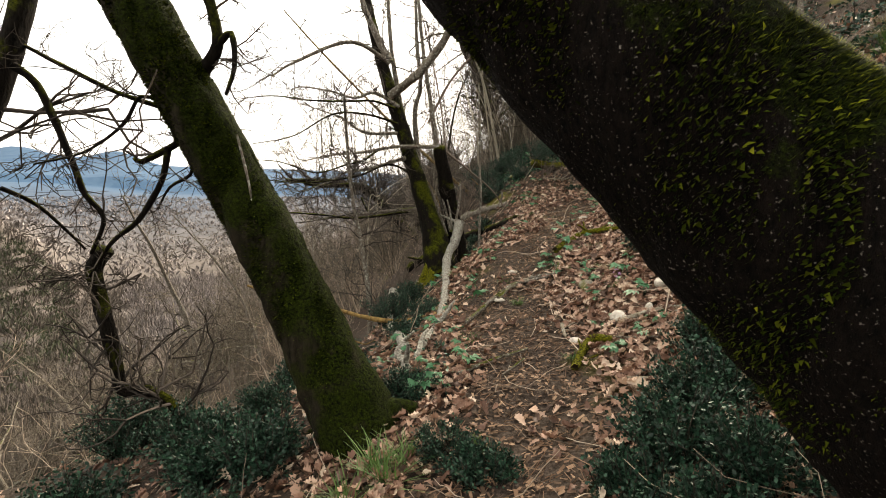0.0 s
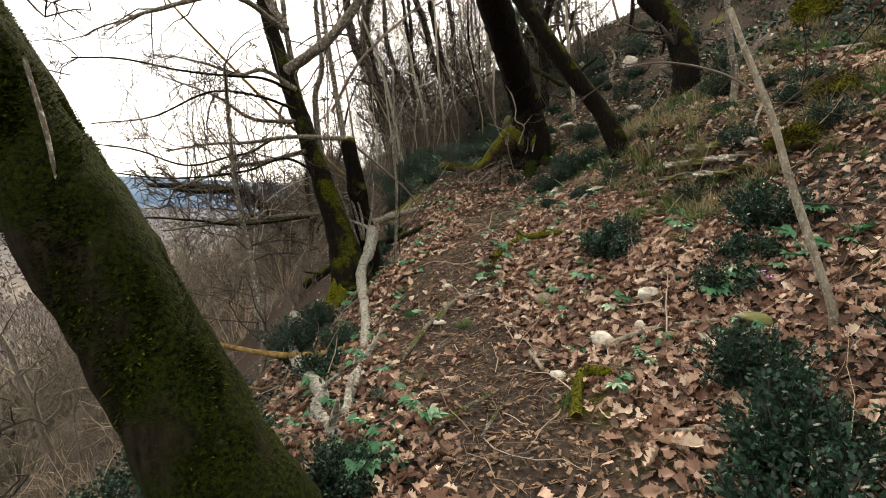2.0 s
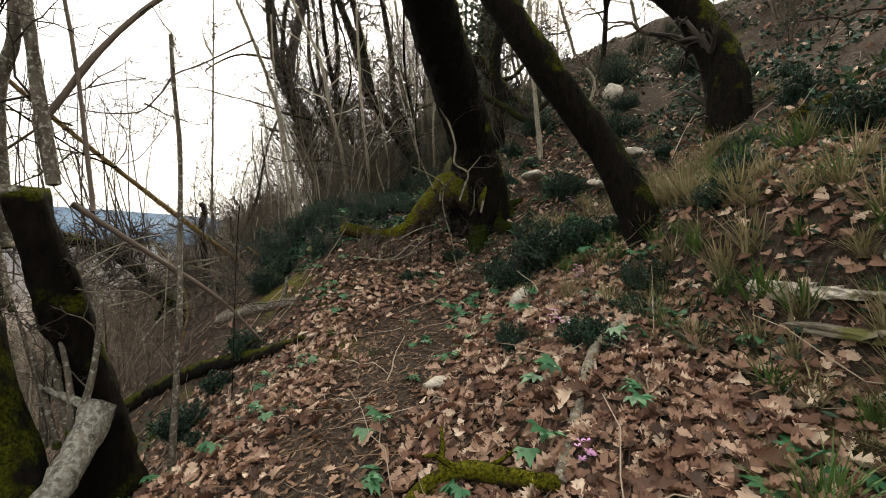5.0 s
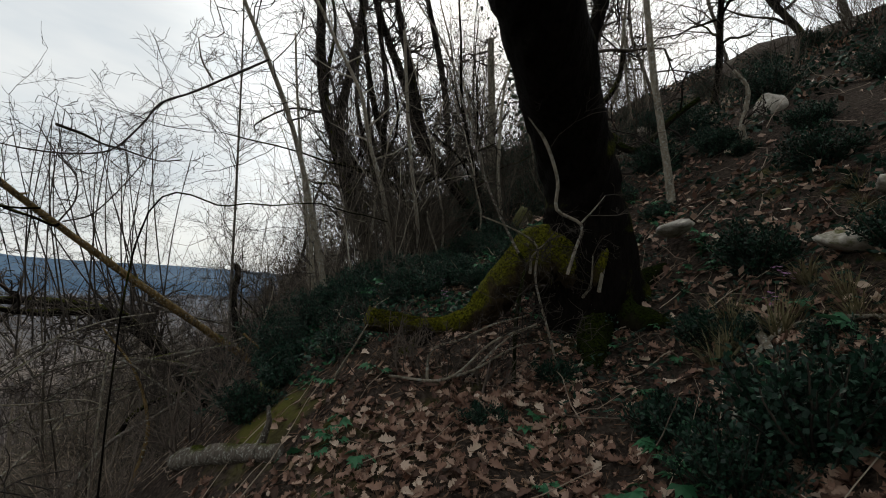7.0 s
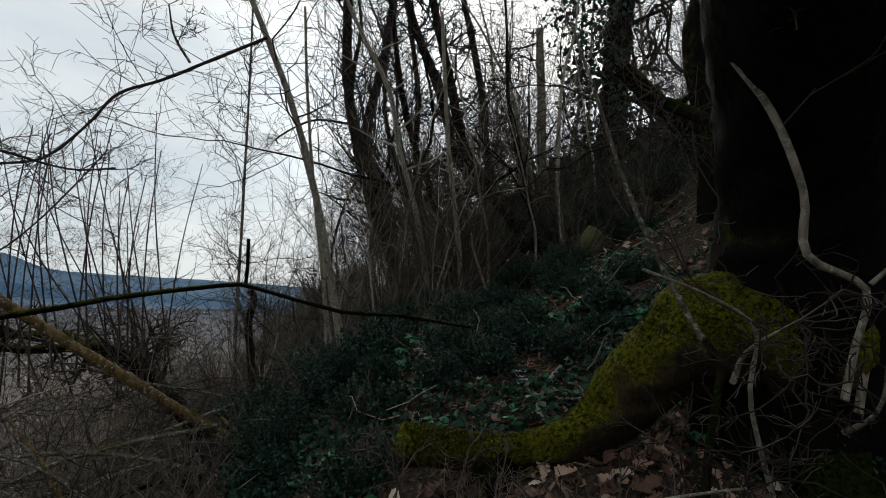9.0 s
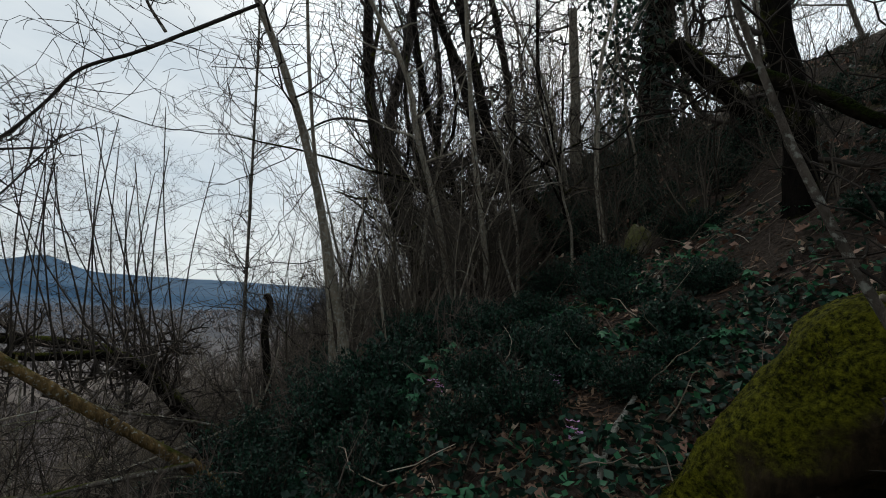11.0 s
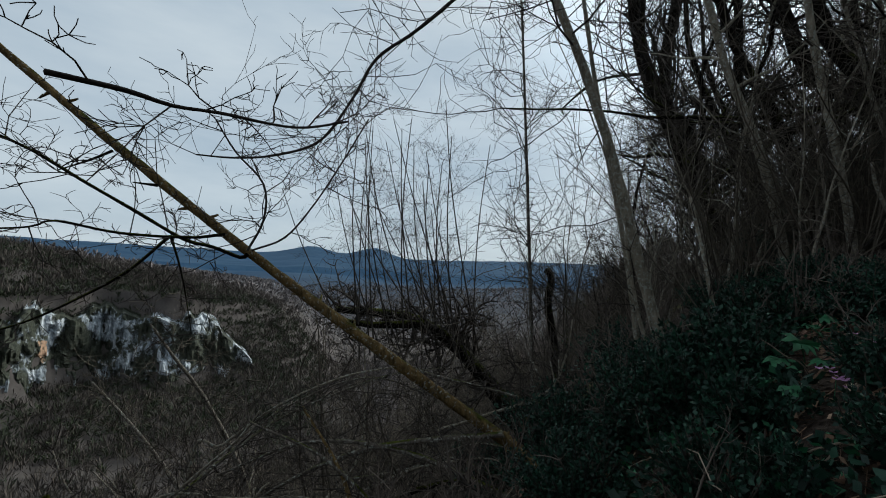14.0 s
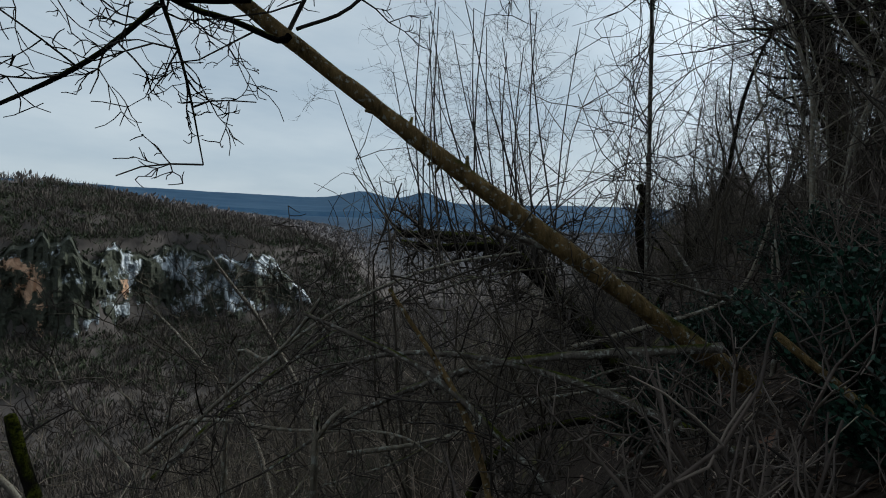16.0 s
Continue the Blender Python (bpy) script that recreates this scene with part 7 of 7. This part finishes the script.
def near_path(rng, n):
    """Places beside the path, thin on the trodden line."""
    y = rng.uniform(1.6, 12.5, n * 3)
    u = rng.normal(0.7, 1.15, n * 3)
    xc, _ = spine(y)
    bare = trodden(xc + u, y)
    hollow = np.maximum(np.clip((u - 1.55) / 0.5, 0, 0.82), np.clip((y - 8.8) / 0.8, 0, 0.96))
    hollow = np.maximum(hollow, np.clip((y - 7.2) / 0.9, 0, 0.93) * np.clip((u - 0.5) / 0.5, 0, 1))
    keep = rng.uniform(0, 1, n * 3) > np.maximum(bare, hollow) + 0.35 * np.clip(smooth_noise(xc + u, y, 0.6, 33), 0, 1)
    x, y = (xc + u)[keep][:n], y[keep][:n]
    reps = n - len(x)
    return (np.concatenate([x, x[:reps] + 0.05]), np.concatenate([y, y[:reps] + 0.03])) if reps > 0 else (x, y)


def wide_slope(rng, n):
    y = 0.5 + 18 * rng.uniform(0, 1, n) ** 1.3
    xc, _ = spine(y)
    u = rng.uniform(-3.5, 5.5, n)
    x = xc + np.where((u > 1.5) & (rng.uniform(0, 1, n) < 0.7), 0.3 + u * 0.3, u)
    deep = (y > 7.6) & (rng.uniform(0, 1, n) < 0.75)      # few leaves lie beyond the great tree
    y = np.where(deep, y * 0.55, y)
    x = np.where(deep, spine(y)[0] + rng.uniform(0.3, 2.6, n), x)
    return np.where(trodden(x, y) > 0.5, x + 1.2, x), y


leaf_litter = thing("leaf_litter", (1.5, 5.0, ground_at(1.5, 5.0)), "dead tan and brown oak leaves covering the slope", "leaves")
leaf_field(16000, near_path, 51, 0.069, leaf_litter)
leaf_field(6500, wide_slope, 52, 0.066, leaf_litter)


def crumbs(count, seed):
    """Bits of bark, broken leaf and short twigs trodden into the soil."""
    rng = np.random.default_rng(seed)
    y = rng.uniform(1.8, 12, count)
    xc, _ = spine(y)
    x = xc + rng.normal(0.2, 0.9, count)
    z = ground_z(x, y) + 0.004
    a = rng.uniform(0, 6.28, count)
    thin = rng.uniform(0, 1, count) < 0.35
    L = np.where(thin, rng.uniform(0.03, 0.12, count), rng.uniform(0.008, 0.035, count))
    W = np.where(thin, 0.0022, L * rng.uniform(0.3, 0.6, count))
    dx, dy = np.cos(a), np.sin(a)
    lift = rng.uniform(0, 0.015, count)
    p = lambda s, t, h: np.stack([x + dx * L * s - dy * W * t, y + dy * L * s + dx * W * t, ground_z(x + dx * L * s, y + dy * L * s) + 0.006 + h], -1)
    v = np.stack([p(-0.5, -0.5, 0 * lift), p(0.5, -0.5, lift), p(0.5, 0.5, lift + 0.002), p(-0.5, 0.5, 0 * lift + 0.004)], 1).reshape(-1, 3)
    b = np.arange(count) * 4
    ob = under(raw_mesh("litter_bits", v, np.stack([b, b + 1, b + 2, b + 3], -1), M_CRUMB, smooth=False), leaf_litter)
    ob["kind"] = "stuff"


def near_bank(rng, n):
    return rng.uniform(2.5, 4.7, n), rng.uniform(3.2, 6.3, n)


leaf_field(4200, near_bank, 54, 0.064, leaf_litter)


crumbs(34000, 61)


def twig_litter(count, seed):
    """Fallen crooked twigs lying over leaves, bank and slope edge."""
    rng = random.Random(seed)
    s = Soup()
    for k in range(count):
        y = rng.uniform(2.0, 13.5)
        xc, _ = spine(y)
        u = rng.choice([rng.gauss(0.8, 0.8), rng.gauss(2.3, 0.8), rng.gauss(-1.3, 0.6)])
        x, a, l = float(xc) + u, rng.uniform(0, 6.28), rng.uniform(0.12, 0.55)
        pts = []
        for i in range(6):
            pts.append(Vector((x, y, ground_at(x, y) + 0.012 + rng.uniform(0, 0.03) + (0.04 * i if k % 4 == 0 else 0))))
            a += rng.gauss(0, 0.3)
            x, y = x + math.cos(a) * l / 5, y + math.sin(a) * l / 5
        r = rng.uniform(0.0018, 0.0045)
        s.tube(pts, np.linspace(r, r * 0.4, 6), 4)
    ob = under(s.link("fallen_twigs", M_BRUSH), leaf_litter)
    ob["kind"] = "stuff"


twig_litter(1100, 71)

def beside_path(rng, n):
    y = rng.uniform(3.2, 7.2, n)
    return spine(y)[0] + 0.45 + rng.uniform(0.05, 1.2, n), y


at, fw, sd, up, s = scatter_leaves(300, beside_path, 53, 0.088)
leaf_meshes = []
for v, f in LEAVES:
    ob = raw_mesh("oak_leaf", v, f, M_LEAF_DRY_ONE)
    leaf_meshes.append(ob.data)
    bpy.data.objects.remove(ob)
for i in range(300):
    ob = new("oak_leaf", leaf_meshes[i % len(leaf_meshes)])
    ob.parent = leaf_litter
    rot = Matrix((fw[i], sd[i], up[i])).transposed().to_4x4()
    ob.matrix_basis = Matrix.Translation(Vector(at[i]) + Vector((0, 0, 0.012)) - leaf_litter.location) @ rot @ Matrix.Scale(float(s[i]), 4)
